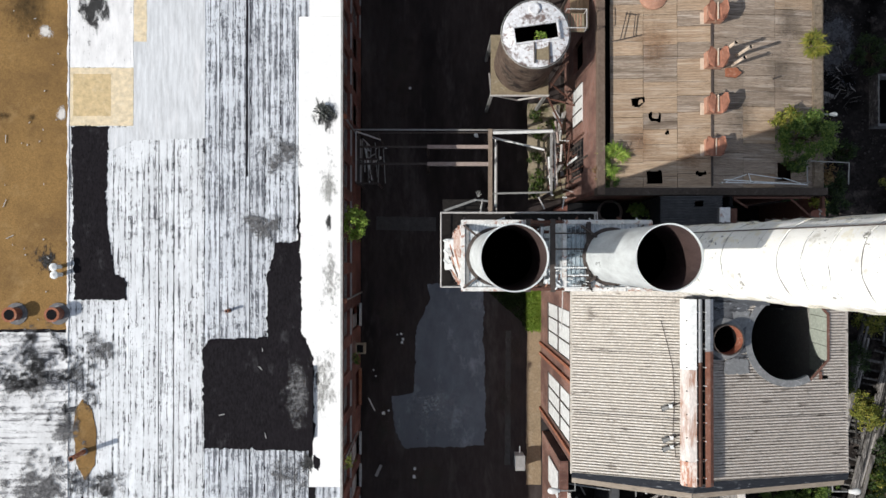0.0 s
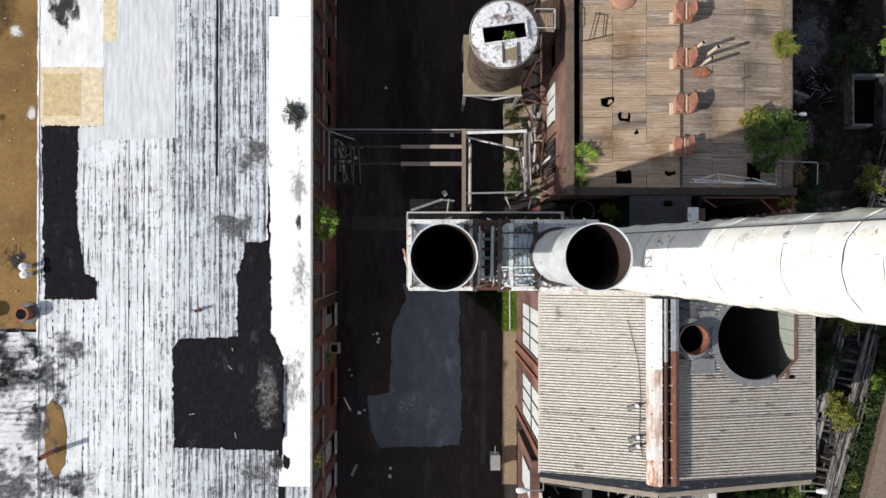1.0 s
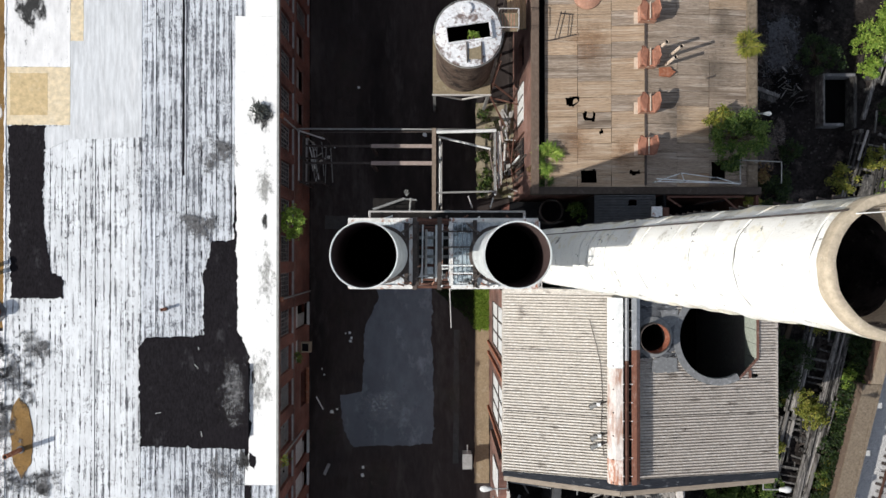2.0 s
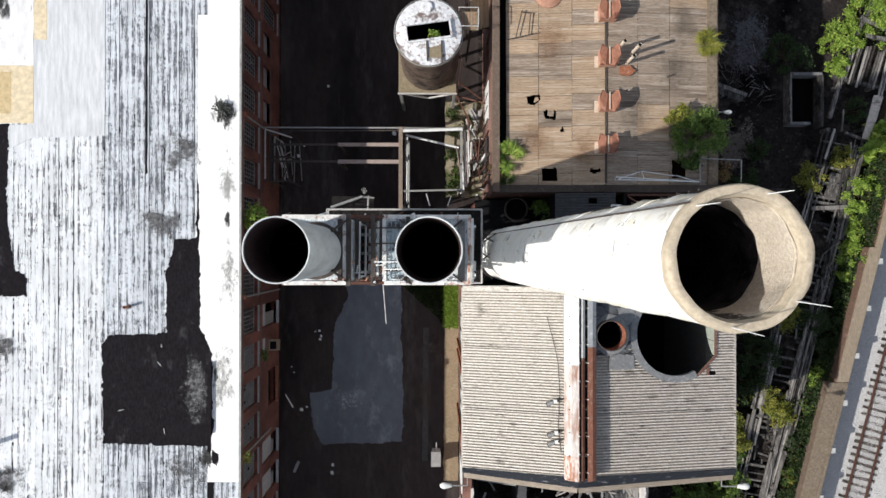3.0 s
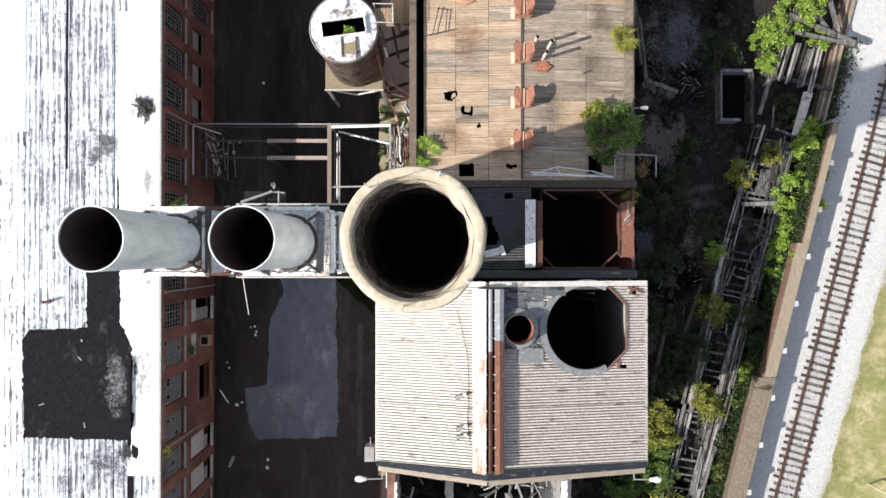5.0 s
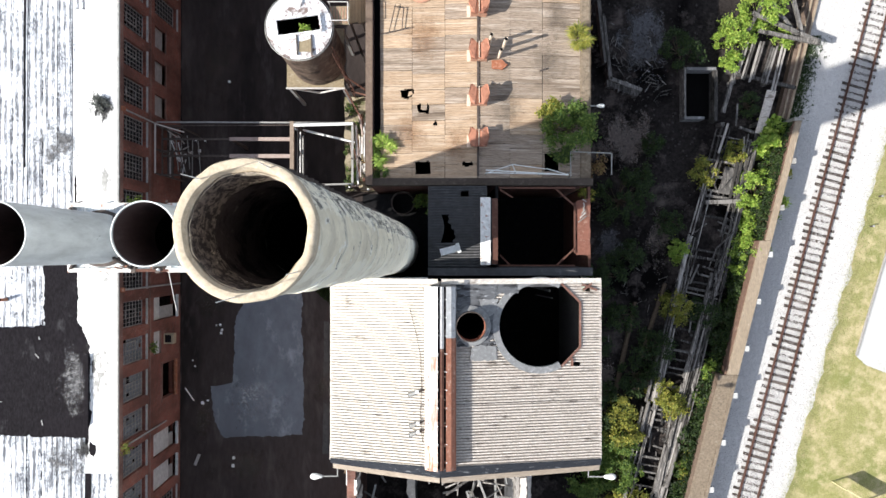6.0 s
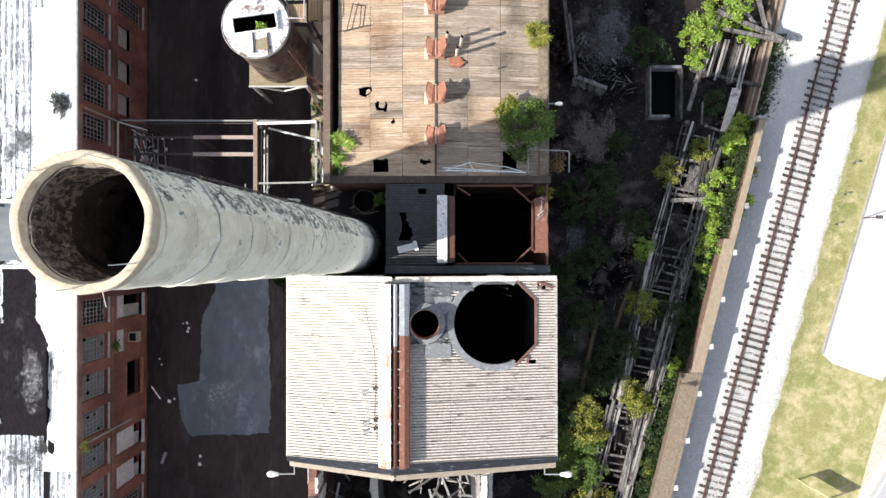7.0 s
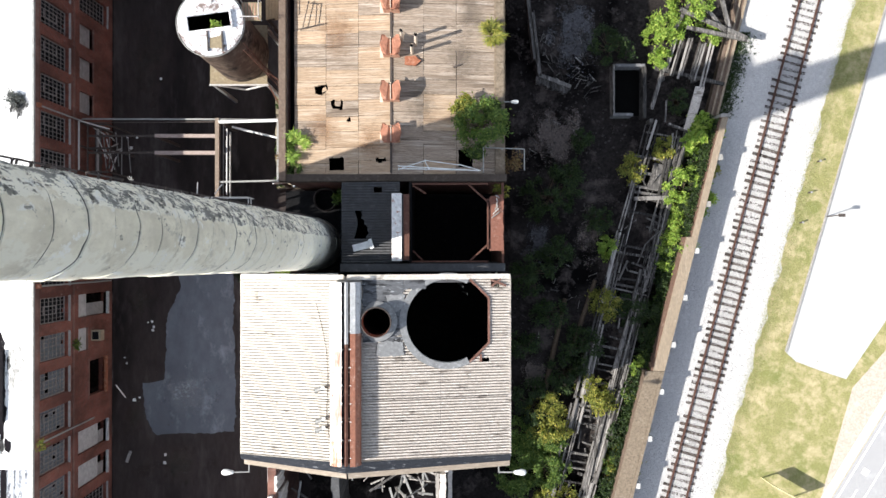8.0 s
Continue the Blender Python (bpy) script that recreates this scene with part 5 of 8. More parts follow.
cable = Geo()
pts = [(12.0, -4.0), (12.35, -5.4), (12.6, -6.6), (12.68, -8.3), (12.6, -10.2), (12.75, -11.6)]
for p, q in zip(pts, pts[1:]):
    cable.tube((*p, west(p[0]) + 0.18), (*q, west(q[0]) + 0.18), 0.016, n=5)
whole("cable", cable, M["steel_dark"], "thin dark cable trailing over the ribbed roof", "cable")


def street_head(x, y, z, dx, back=0.1, size=1.0):
    """A wall lamp on a short arm."""
    l = thing("wall_lamp", (x, y, z), "white bulbous outdoor lamp on a short bracket arm", "lamp", "outdoor wall lamps")
    part("arm", Geo().tube((x - dx * 1.25, y, z - 0.05), (x - dx * 0.3, y, z), 0.045, n=8), M["steel_grey"], l)
    part("bracket", Geo().beam((x - dx * 1.25, y - 0.04, z - 0.05), (x - dx * 1.25, y + back, z - 0.1), 0.06), M["steel_grey"], l)
    g = Geo()
    n = 14
    prof = [(0.02, -0.42), (0.12, -0.36), (0.16, -0.15), (0.22, 0.08), (0.2, 0.26), (0.12, 0.38), (0.01, 0.42)]
    v = []
    for r, s in prof:
        for k in range(n):
            a = 2 * math.pi * k / n
            v.append((x + size * dx * s, y + size * r * math.cos(a), z + size * 0.75 * r * math.sin(a)))
    g.add(v, [(j * n + k, j * n + (k + 1) % n, (j + 1) * n + (k + 1) % n, (j + 1) * n + k) for j in range(len(prof) - 1) for k in range(n)])
    part("head", g, M["lamp_white"], l, "", 60)


street_head(6.35, -14.2, 12.35, -1, 0.9, 0.9)
street_head(23.75, -14.1, 12.9, 1, 0.8, 0.9)

# ruined bay south of the boiler house
ruin = thing("ruined_bay", (14, -18, 0), "roofless collapsed bay with pale broken walls and fallen framing", "ruin")
part("side_wall", Geo().box(7.55, 8.1, -30, -13.9, -0.2, 7.6), M["pink_brick"], ruin)
rnd = random.Random(91)
for x0, x1, h0 in ((7.5, 8.25, 7.7), (18.75, 19.95, 8.3)):
    y = -26.0
    while y < -14.4:
        yb = min(y + rnd.uniform(0.8, 2.4), -14.0)
        x = x0 + rnd.uniform(0, 0.15)
        while x < x1 - 0.12:
            w = min(rnd.uniform(0.16, 0.42), x1 - x)
            h = h0 + rnd.uniform(-0.9, 0.3)
            part("wall_stump", Geo().plate(ragged([(x, y), (x + w, y), (x + w, yb), (x, yb)], 0.16, 0.07, rnd.randrange(9999)), h - 2.2, h), M["pale_plaster"] if rnd.random() < 0.7 else M["timber_pale"], ruin)
            x += w + rnd.uniform(0.03, 0.16)
        y = yb + rnd.uniform(0.05, 0.3)
for y in (-15.6, -18.6):
    part("window", Geo().box(7.44, 7.5, y - 0.9, y + 0.9, 3.6, 7.2), M["white_panel"], ruin)
part("side_wall", Geo().box(18.8, 19.9, -30, -14.0, -0.2, 6.0), M["sheet_dark"], ruin)
part("cross_wall", Geo().plate(ragged([(11.5, -30), (12.0, -30), (12.0, -14.0), (11.5, -14.0)], 0.4, 0.1, 53), -0.2, 5.5), M["sheet_dark"], ruin)
rnd = random.Random(8)
for k in range(46):
    x, y, z = rnd.uniform(8.9, 18.4), rnd.uniform(-20, -14.4), rnd.uniform(2.5, 7.5)
    if k > 26:
        x = rnd.uniform(14.8, 18.4)
    a, l = rnd.uniform(0, math.pi), rnd.uniform(0.8, 3.2)
    p = Geo().beam((x - math.cos(a) * l / 2, y - math.sin(a) * l / 2, z), (x + math.cos(a) * l / 2, y + math.sin(a) * l / 2, z + rnd.uniform(-1.5, 1.5)), rnd.uniform(0.06, 0.16), rnd.uniform(0.05, 0.14))
    part("fallen_beam", p, M["timber_pale"] if k % 2 else M["steel_grey"], ruin)
for x in (9.5, 10.9, 13.2, 14.4, 16.0, 17.4):
    part("frame_post", Geo().box(x - 0.09, x + 0.09, -14.8, -14.6, 0, rnd.uniform(6.5, 9.5)), M["steel_grey"], ruin)

# ---- works hall with the panelled roof ----
hall = thing("works_hall", (16, 12, 0), "works hall with weathered fibre panel roof and rusty vents", "building")
ROOF3 = lambda x: 11.45 - abs(x - 16.05) * 0.085
part("wall", pierced(9.3, 9.6, 3.7, 39.7, -0.2, 10.9, [(8.7, 11.3, 3.5, 6.6), (12.5, 14.5, 3.5, 6.6)]), M["pink_brick"], hall)
part("wall", Geo().box(22.8, 23.1, 3.7, 39.7, -0.2, 10.6), M["pink_brick"], hall)
for y in (3.4, 39.7):
    part("wall", Geo().box(9.3, 23.1, y, y + 0.3, -0.2, 10.6), M["brick_red_x"], hall)
HOLES = [ragged(c, 0.12, 0.05, 140 + k) for k, c in enumerate((
    [(11.3, 9.2), (11.35, 8.7), (11.75, 8.62), (12.15, 8.95), (12.1, 9.28), (11.8, 9.25)],
    [(12.3, 8.2), (12.45, 7.8), (13.05, 7.72), (13.08, 8.3), (12.95, 8.34), (12.9, 7.95), (12.6, 8.02), (12.55, 8.4)],
    [(13.28, 7.05), (13.4, 6.92), (13.62, 6.95), (13.6, 7.22), (13.45, 7.28)],
    [(12.2, 3.95), (13.15, 3.95), (13.15, 4.75), (12.2, 4.75)],
    [(15.1, 4.5), (15.35, 4.42), (15.75, 4.5), (15.7, 4.72), (15.4, 4.66), (15.15, 4.74)],
    [(20.2, 4.15), (21.1, 4.15), (21.1, 5.25), (20.2, 5.25)]))]


def open_spans(y):
    """Stretches of x where the roof is open at this y."""
    out = []
    for poly in HOLES:
        cuts = []
        for (xa, ya), (xb, yb) in zip(poly, poly[1:] + poly[:1]):
            if (ya > y) != (yb > y):
                cuts.append(xa + (xb - xa) * (y - ya) / (yb - ya))
        cuts.sort()
        out += list(zip(cuts[::2], cuts[1::2]))
    return out


rnd = random.Random(14)
COLS = [10.05, 12.03, 14.05, 16.06, 18.05, 20.08, 22.55]
for c in range(6):
    y = 3.72
    first = True
    while y < 22:
        h = rnd.choice((0.86, 0.92, 0.98, 1.4)) * (rnd.uniform(0.5, 1) if first else 1)
        first = False
        lift, skew = rnd.uniform(0, 0.03), rnd.uniform(-0.015, 0.015)
        a, b = COLS[c] + rnd.uniform(-0.015, 0.01), COLS[c + 1] - rnd.uniform(0.01, 0.035)
        g = Geo()
        n = max(2, 2 * int(h / 0.15))
        for k in range(n):
            u0, u1 = y + (h - 0.02) * k / n, y + (h - 0.02) * (k + 1) / n
            h0, h1 = (0.014, 0.0) if k % 2 else (0.0, 0.014)
            spans, at = [], a
            for g0, g1 in sorted(open_spans((u0 + u1) / 2)):
                if g0 < b and g1 > a:
                    spans.append((at, max(at, g0)))
                    at = max(at, min(g1, b))
            spans.append((at, b))
            for x0, x1 in spans:
                if x1 - x0 < 0.01:
                    continue
                za, zb = ROOF3(x0) + lift - skew, ROOF3(x1) + lift + skew
                g.add([(x0, u0, za + h0), (x1, u0, zb + h0), (x1, u1, zb + h1), (x0, u1, za + h1), (x0, u0, za - 0.03), (x1, u0, zb - 0.03), (x1, u1, zb - 0.03), (x0, u1, za - 0.03)],
                      [(0, 1, 2, 3), (7, 6, 5, 4), (0, 4, 5, 1), (1, 5, 6, 2), (2, 6, 7, 3), (3, 7, 4, 0)])
        part("roof_panel", g, M["panel"] if (c < 3) != (rnd.random() < 0.16) else M["panel_grey"], hall)
        y += h
for c, z in (([(11.75, 8.8), (12.05, 8.95), (12.0, 9.15), (11.8, 9.1)], 10.98), ([(12.55, 8.0), (12.9, 7.95), (12.95, 8.3), (12.6, 8.25)], 11.1)):
    part("broken_panel", Geo().plate(ragged(c, 0.1, 0.03, 7), z, z + 0.03), M["panel"], hall, "broken panel sagging in its hole")
for x0, x1, y0, y1, mt in ((10.1, 13.6, 4.6, 8.4, "stain_rust"), (13.4, 16.0, 3.9, 7.6, "stain_rust"), (18.4, 22.4, 8.6, 13.4, "stain_dark"), (16.3, 19.6, 5.6, 10.2, "stain_dark"), (11.0, 14.6, 9.8, 15.0, "stain_rust"), (19.5, 22.4, 11.5, 16.0, "stain_dark")):
    za, zb = ROOF3(x0) + 0.055, ROOF3(x1) + 0.055
    g = Geo()
    g.add([(x0, y0, za), (x1, y0, zb), (x1, y1, zb), (x0, y1, za)], [(0, 1, 2, 3)])
    part("weather_stain", g, M[mt], hall)
part("rear_roof", Geo().box(9.6, 22.8, 22, 39.7, 10.7, 10.9), M["panel"], hall)
part("parapet", Geo().box(9.18, 9.6, 3.3, 39.9, 10.9, 11.5), M["wall_dark"], hall)
# gutter floor painted black for the shadow behind the parapet
part("gutter", Geo().box(9.6, 10.2, 3.8, 39.7, 9.9, 10.0), M["soot_shade"], hall)
part("parapet", Geo().box(22.45, 23.1, 3.3, 39.9, 10.6, 11.0), M["coping"], hall)
part("parapet", Geo().box(9.15, 23.15, 3.28, 3.72, 10.6, 11.35), M["coping_black"], hall)
for y in np.arange(4.2, 20, 0.93):
    part("coping_stone", Geo().box(22.52, 23.02, y, y + 0.9, 11.0, 11.05), M["coping"], hall)
part("ridge_cap", Geo().box(16.0, 16.12, 3.8, 22, 11.46, 11.54), M["steel_dark"], hall)
# black floor paints the roof holes dark
part("floor_inside", Geo().box(9.6, 22.8, 3.7, 39.7, 2.0, 2.1), M["soot_shade"], hall)
hw = part("window", Geo().box(9.24, 9.3, 8.7, 11.3, 3.5, 6.6), M["white_panel"], hall, "white sheeted window")
for y in (8.7, 9.55, 10.4, 11.3):
    part("mullion", Geo().box(9.2, 9.24, y - 0.04, y + 0.04, 3.5, 6.6), M["steel_dark"], hw)


def gravity_vent(y, broken=False):
    v = thing("gravity_vent", (16.05, y, 11.4), "rust-red sheet metal gravity vent with split hood" if not broken else "rust-red roof vent with collapsed hood", "roof vent", "roof gravity vents")
    part("curb", Geo().box(15.6, 16.6, y - 0.48, y + 0.48, 11.2, 11.95), M["rust_pale"], v, "flaking pale curb")
    for s in (-1, 1):
        low, high = (12.0, 12.08) if broken else (12.3, 12.5)
        rim_ = [(0.0, -0.55, low), (0.26, -0.6, low + 0.15), (0.52, -0.42, high - 0.12), (0.64, 0.05, high), (0.52, 0.6, high + 0.05), (0.36, 0.62, high - 0.05), (0.14, 0.4, low + 0.14), (0.0, 0.3, low + 0.02)]
        g = Geo()
        n = len(rim_)
        g.add([(16.08 + s * x, y + d, z) for x, d, z in rim_] + [(16.08 + s * x, y + d, z - 0.03) for x, d, z in rim_],
              [tuple(range(n)), tuple(range(2 * n - 1, n - 1, -1))] + [(k, (k + 1) % n, n + (k + 1) % n, n + k) for k in range(n)])
        part("hood_leaf", g, M["vent_rust"], v)
    part("centre_fin", Geo().box(16.06, 16.1, y - 0.5, y + 0.5, 11.9, 12.12 if broken else 12.46), M["rust_cream"], v)
    part("cheek_plate", Geo().box(15.38, 15.6, y - 0.5, y + 0.2, 11.36, 11.46), M["rust_cream"], v, "cream flaking cheek plate")
    for s in (-0.45, 0.45):
        part("side_plate", Geo().box(15.6, 16.55, y + s - 0.02, y + s + 0.02, 11.95, 12.1 if broken else 12.25), M["vent_rust"], v)
    part("throat", Geo().box(15.7, 16.5, y - 0.35, y + 0.35, 11.95, 11.99), M["soot_shade"], v)


for y, b in ((16.6, False), (14.1, False), (11.35, False), (8.62, False), (6.12, True)):
    gravity_vent(y, b)
for x, y, h in ((16.75, 11.95, 1.9), (17.6, 11.7, 2.0), (17.35, 11.15, 1.7)):
    p = thing("vent_pipe", (x, y, ROOF3(x)), "slim rusty vent pipe standing on the panelled roof", "vent pipe", "hall vent pipes")
    part("pipe", Geo().tube((x, y, ROOF3(x)), (x + 0.02, y, ROOF3(x) + h), 0.1, n=12, caps=False), M["rust_cream"], p, "", 50)
    part("collar", Geo().tube((x + 0.02, y, ROOF3(x) + h - 0.08), (x + 0.02, y, ROOF3(x) + h), 0.115, n=12, caps=False), M["steel_grey"], p, "", 50)
    # black plug imitates the dark of the open pipe
    part("mouth", Geo().tube((x + 0.02, y, ROOF3(x) + h - 0.1), (x + 0.02, y, ROOF3(x) + h - 0.09), 0.098, n=12), M["soot_shade"], p)
whole("fallen_hood", Geo().plate(ragged([(16.9, 10.45), (17.6, 10.35), (17.9, 10.7), (17.5, 10.95), (16.9, 10.9)], 0.2, 0.05, 61), 11.36, 11.5), M["rust"], "rusty fallen vent hood lying on the panelled roof", "sheet metal")
whole("steel_offcut", Geo().beam((19.9, 10.35, 11.2), (20.3, 10.5, 11.22), 0.1, 0.06), M["steel_dark"], "short dark steel offcut lying on the roof", "scrap")
whole("rusty_dish", Geo().lathe(12.6, 15.4, [(0.85, 11.15), (0.85, 11.3), (0.6, 11.45), (0.02, 11.5)], 28), M["rust_pale"], "round rusty red cover on the panelled roof", "cover", smooth=40)
fr = thing("roof_frame", (10.8, 13.4, 11.1), "thin bent steel frame lying on the roof", "scrap")
for p, q in (((10.1, 12.6), (11.9, 13.0)), ((10.6, 12.7), (11.0, 14.4)), ((11.4, 12.9), (11.5, 14.2)), ((10.9, 14.3), (11.6, 14.2))):
    part("bar", Geo().tube((*p, 11.25), (*q, 11.3), 0.03, n=6), M["steel_dark"], fr)
gr = thing("guard_rail", (19, 4.0, 11.4), "bent grey pipe guard rail along the roof edge", "railing")
for z, j in ((11.85, 0.0), (12.15, 0.12)):
    part("rail", Geo().tube((16.5, 4.0 + j, z), (21.5, 3.9 - j * 0.5, z - 0.1), 0.035, n=8), M["white_steel"], gr)
for x in (16.5, 18.2, 19.8, 21.5):
    part("post", Geo().tube((x, 3.95, 11.2), (x + 0.1, 4.0, 12.15), 0.03, n=8), M["steel_grey"], gr)
for xa, ya, xb, yb in ((16.5, 3.95, 18.1, 4.5), (18.1, 4.5, 18.4, 4.0), (18.1, 4.5, 20.2, 4.25), (20.2, 4.25, 21.4, 3.95)):
    part("brace_rail", Geo().tube((xa, ya, 11.85), (xb, yb, 11.6), 0.028, n=8), M["white_steel"], gr)
gr2 = thing("guard_rail", (22.5, 5.0, 11.0), "square grey pipe guard rail at the roof corner", "railing")
for p, q in (((21.7, 3.8), (21.7, 5.3)), ((21.7, 5.3), (24.2, 5.2)), ((24.2, 5.2), (24.2, 3.9))):
    part("rail", Geo().tube((*p, 11.75), (*q, 11.7), 0.035, n=8), M["steel_grey"], gr2)
for x, y in ((21.7, 3.8), (21.7, 5.3), (22.9, 5.25)):
    part("post", Geo().tube((x, y, 10.9), (x, y, 11.75), 0.03, n=8), M["steel_grey"], gr2)
street_head(23.7, 8.25, 11.0, 1, 0.1, 0.62)

# ---- low roofs between hall and boiler house ----
shed = thing("link_shed", (18, 0.7, 0), "low dark ribbed-roof link shed with a broken open bay", "shed")


def shed_gap(y):
    out = []
    if -0.25 < y < 1.5:
        out.append((13.85 + 0.14 * math.sin(y * 2.3), 14.45 + 0.2 * math.sin(y * 3.1 + 1) + 0.05 * math.sin(y * 17)))
    if 2.55 < y < 2.85:
        out.append((15.0, 15.5))
    return out


part("roof_sheet", ribs(Geo(), 13.0, 16.6, -1.75, 3.2, lambda x: 11.2 + (x - 13) * 0.1, hole=shed_gap), M["sheet_dark"], shed)
# dark inner wall and floor colour carries the shade of the open bay
part("wall", Geo().box(13.05, 13.2, -1.75, 3.2, 0, 11.1), M["soot_shade"], shed)
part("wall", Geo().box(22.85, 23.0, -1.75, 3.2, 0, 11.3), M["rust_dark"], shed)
part("wall", Geo().box(17.15, 17.3, -1.75, 3.2, 0, 11.5), M["soot_shade"], shed)
part("floor_inside", Geo().box(13.2, 22.85, -1.75, 3.2, 3.0, 3.1), M["soot_shade"], shed)
part("parapet", Geo().box(13.0, 23.0, -2.25, -1.78, 0, 11.9), M["sheet_dark"], shed)
for p, q in (((17.35, 3.1), (22.0, 3.1)), ((17.35, -1.65), (22.0, -1.65)), ((21.98, 2.2), (21.98, -0.9)), ((20.8, 3.05), (21.98, 2.0)), ((20.9, -1.6), (21.98, -0.6)), ((17.4, 3.0), (18.2, 2.5)), ((17.4, -1.0), (18.0, -1.6))):
    part("edge_angle", Geo().beam((*p, 11.5), (*q, 11.5), 0.1, 0.1), M["rust_dark"], shed)
part("rust_plate", Geo().plate(ragged([(22.1, -1.0), (22.95, -1.0), (22.95, 2.5), (22.1, 2.3)], 0.3, 0.06, 63), 11.4, 11.44), M["rust_plate"], shed, "rusted roof plate")
for k in range(6):
    part("broken_lath", Geo().beam((22.2 + 0.1 * k, 1.0 + 0.25 * k, 11.5), (22.7 - 0.05 * k, 1.4 + 0.2 * k, 11.6), 0.07, 0.04), M["timber_pale"], shed)
rv = thing("shed_ventilator", (16.7, 0.4, 11.5), "short white and rusty ridge ventilator on the link shed", "ventilator")
part("hood", Geo().box(16.15, 16.75, -1.6, 2.45, 12.3, 12.45), M["peeled_white"], rv)
part("hood", Geo().box(16.85, 17.2, -1.55, 2.4, 12.2, 12.32), M["rust_dark"], rv)
part("curb", Geo().box(16.3, 17.1, -1.6, 2.4, 11.3, 12.2), M["sheet_dark"], rv)
duct = thing("broken_duct", (14.3, -0.75, 11.3), "broken white duct piece lying on the shed roof", "duct")
part("body", Geo().beam((13.75, -0.85, 11.55), (14.9, -0.55, 11.55), 0.42, 0.35), M["white_steel"], duct)
part("flange", Geo().beam((14.75, -0.6, 11.6), (14.95, -0.54, 11.6), 0.6, 0.5), M["white_steel"], duct)
low = thing("pump_house", (10.8, 1.0, 0), "low dark pump house roof round the chimney foot", "shed")
part("roof", Geo().plate([(8.4, -2.3), (13.0, -2.3), (13.0, 3.2), (8.4, 3.2)], 5.8, 6.0), M["soot_shade"], low)
part("wall", Geo().box(8.4, 8.6, -2.3, 3.2, 0, 5.8), M["brick_red"], low)
part("round_hatch", Geo().lathe(11.2, 2.55, [(0.8, 6.0), (0.8, 6.6), (0.72, 6.6), (0.72, 6.1)], 28), M["steel_dark"], low, "", 40)

# ---- concrete chimney ----
chim = thing("concrete_chimney", (10.5, -0.52, 0), "tall tapered pale concrete chimney with horizontal lift joints", "chimney")
rad = lambda z: 1.12 + (42.3 - z) * 0.0178
rnd = random.Random(3)
z = 42.2
while z > 0.5:
    b = max(z - (1.22 if z < 41 else 1.5 if z < 42 else 0.38) * rnd.uniform(0.94, 1.06), 0)
    o = rnd.uniform(-0.022, 0.018)
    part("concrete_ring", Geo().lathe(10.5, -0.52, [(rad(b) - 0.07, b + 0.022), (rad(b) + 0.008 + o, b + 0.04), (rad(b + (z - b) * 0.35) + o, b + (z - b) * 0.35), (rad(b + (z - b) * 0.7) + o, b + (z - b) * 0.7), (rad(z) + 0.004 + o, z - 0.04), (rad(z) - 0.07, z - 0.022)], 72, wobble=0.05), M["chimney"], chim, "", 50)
    part("lift_joint", Geo().lathe(10.504, -0.518, [(rad(b) - 0.07, b - 0.06), (rad(b) - 0.02, b - 0.03), (rad(b) - 0.02, b + 0.03), (rad(b) - 0.07, b + 0.06)], 72, wobble=0.03), M["joint"] if z > 18 else M["joint_pale"], chim, "", 50)
    z = b if b > 0 else 0
part("cap_ring", Geo().lathe(10.5, -0.52, [(1.1, 42.06), (1.155, 42.1), (1.16, 42.3), (1.135, 42.36), (1.07, 42.38), (1.0, 42.36), (0.985, 42.3), (0.975, 42.12), (0.95, 42.1)], 72, wobble=0.03), M["rim"], chim, "tan broken concrete rim", 50)
part("lining", Geo().lathe(10.5, -0.52, [(0.962, 42.15), (0.952, 41.9), (0.955, 41.5), (0.94, 41.1), (0.935, 40.9)], 72, wobble=0.06), M["lining"], chim, "flaking brick lining", 40)
# darker lining begins where the sunlight ends; shade put into its colour
part("lining", Geo().lathe(10.5, -0.52, [(0.935, 40.9), (0.92, 40.2), (0.9, 39.4), (0.87, 37.5)], 72, wobble=0.05), M["lining_dark"], chim, "sooty lower lining with shade in its colour", 40)
part("flue", Geo().lathe(10.5, -0.52, [(0.88, 37.5), (0.86, 37.4), (0.85, 20), (0.85, 5.0), (0.01, 5.0)], 40), M["soot_shade"], chim, "black sooted flue", 40)
for a, l in ((68, 0.75), (-38, 0.9), (131, 0.85), (-98, 1.0)):
    c, s_ = 10.5 + 1.07 * math.cos(radians(a)), -0.52 + 1.07 * math.sin(radians(a))
    part("lightning_rod", Geo().tube((c, s_, 42.3), (c + 0.02, s_ - 0.015, 42.36 + l), 0.011, 0.006, 6), M["white_steel"], chim)
rnd = random.Random(61)
for k in range(62):
    z = 40.4 - 0.55 * k
    if rnd.random() < 0.25:
        continue
    a = radians(78 + rnd.uniform(-2, 2))
    c, d = math.cos(a), math.sin(a)
    r = rad(z)
    g = Geo()
    for o in (-0.14, 0.14):
        g.beam((10.5 + (r - 0.03) * c - o * d, -0.52 + (r - 0.03) * d + o * c, z), (10.5 + (r + 0.085) * c - o * d, -0.52 + (r + 0.085) * d + o * c, z), 0.035)
    g.beam((10.5 + (r + 0.075) * c + 0.17 * d, -0.52 + (r + 0.075) * d - 0.17 * c, z), (10.5 + (r + 0.075) * c - 0.17 * d, -0.52 + (r + 0.075) * d + 0.17 * c, z), 0.045)
    part("climbing_iron", g, M["steel_dark"], chim, "dark iron rung")
part("conductor", Geo().tube((10.5 + 1.16 * math.cos(2.3), -0.52 + 1.16 * math.sin(2.3), 42.3), (10.5 + 1.83 * math.cos(2.3), -0.52 + 1.83 * math.sin(2.3), 5.0), 0.02, n=5), M["steel_dark"], chim)

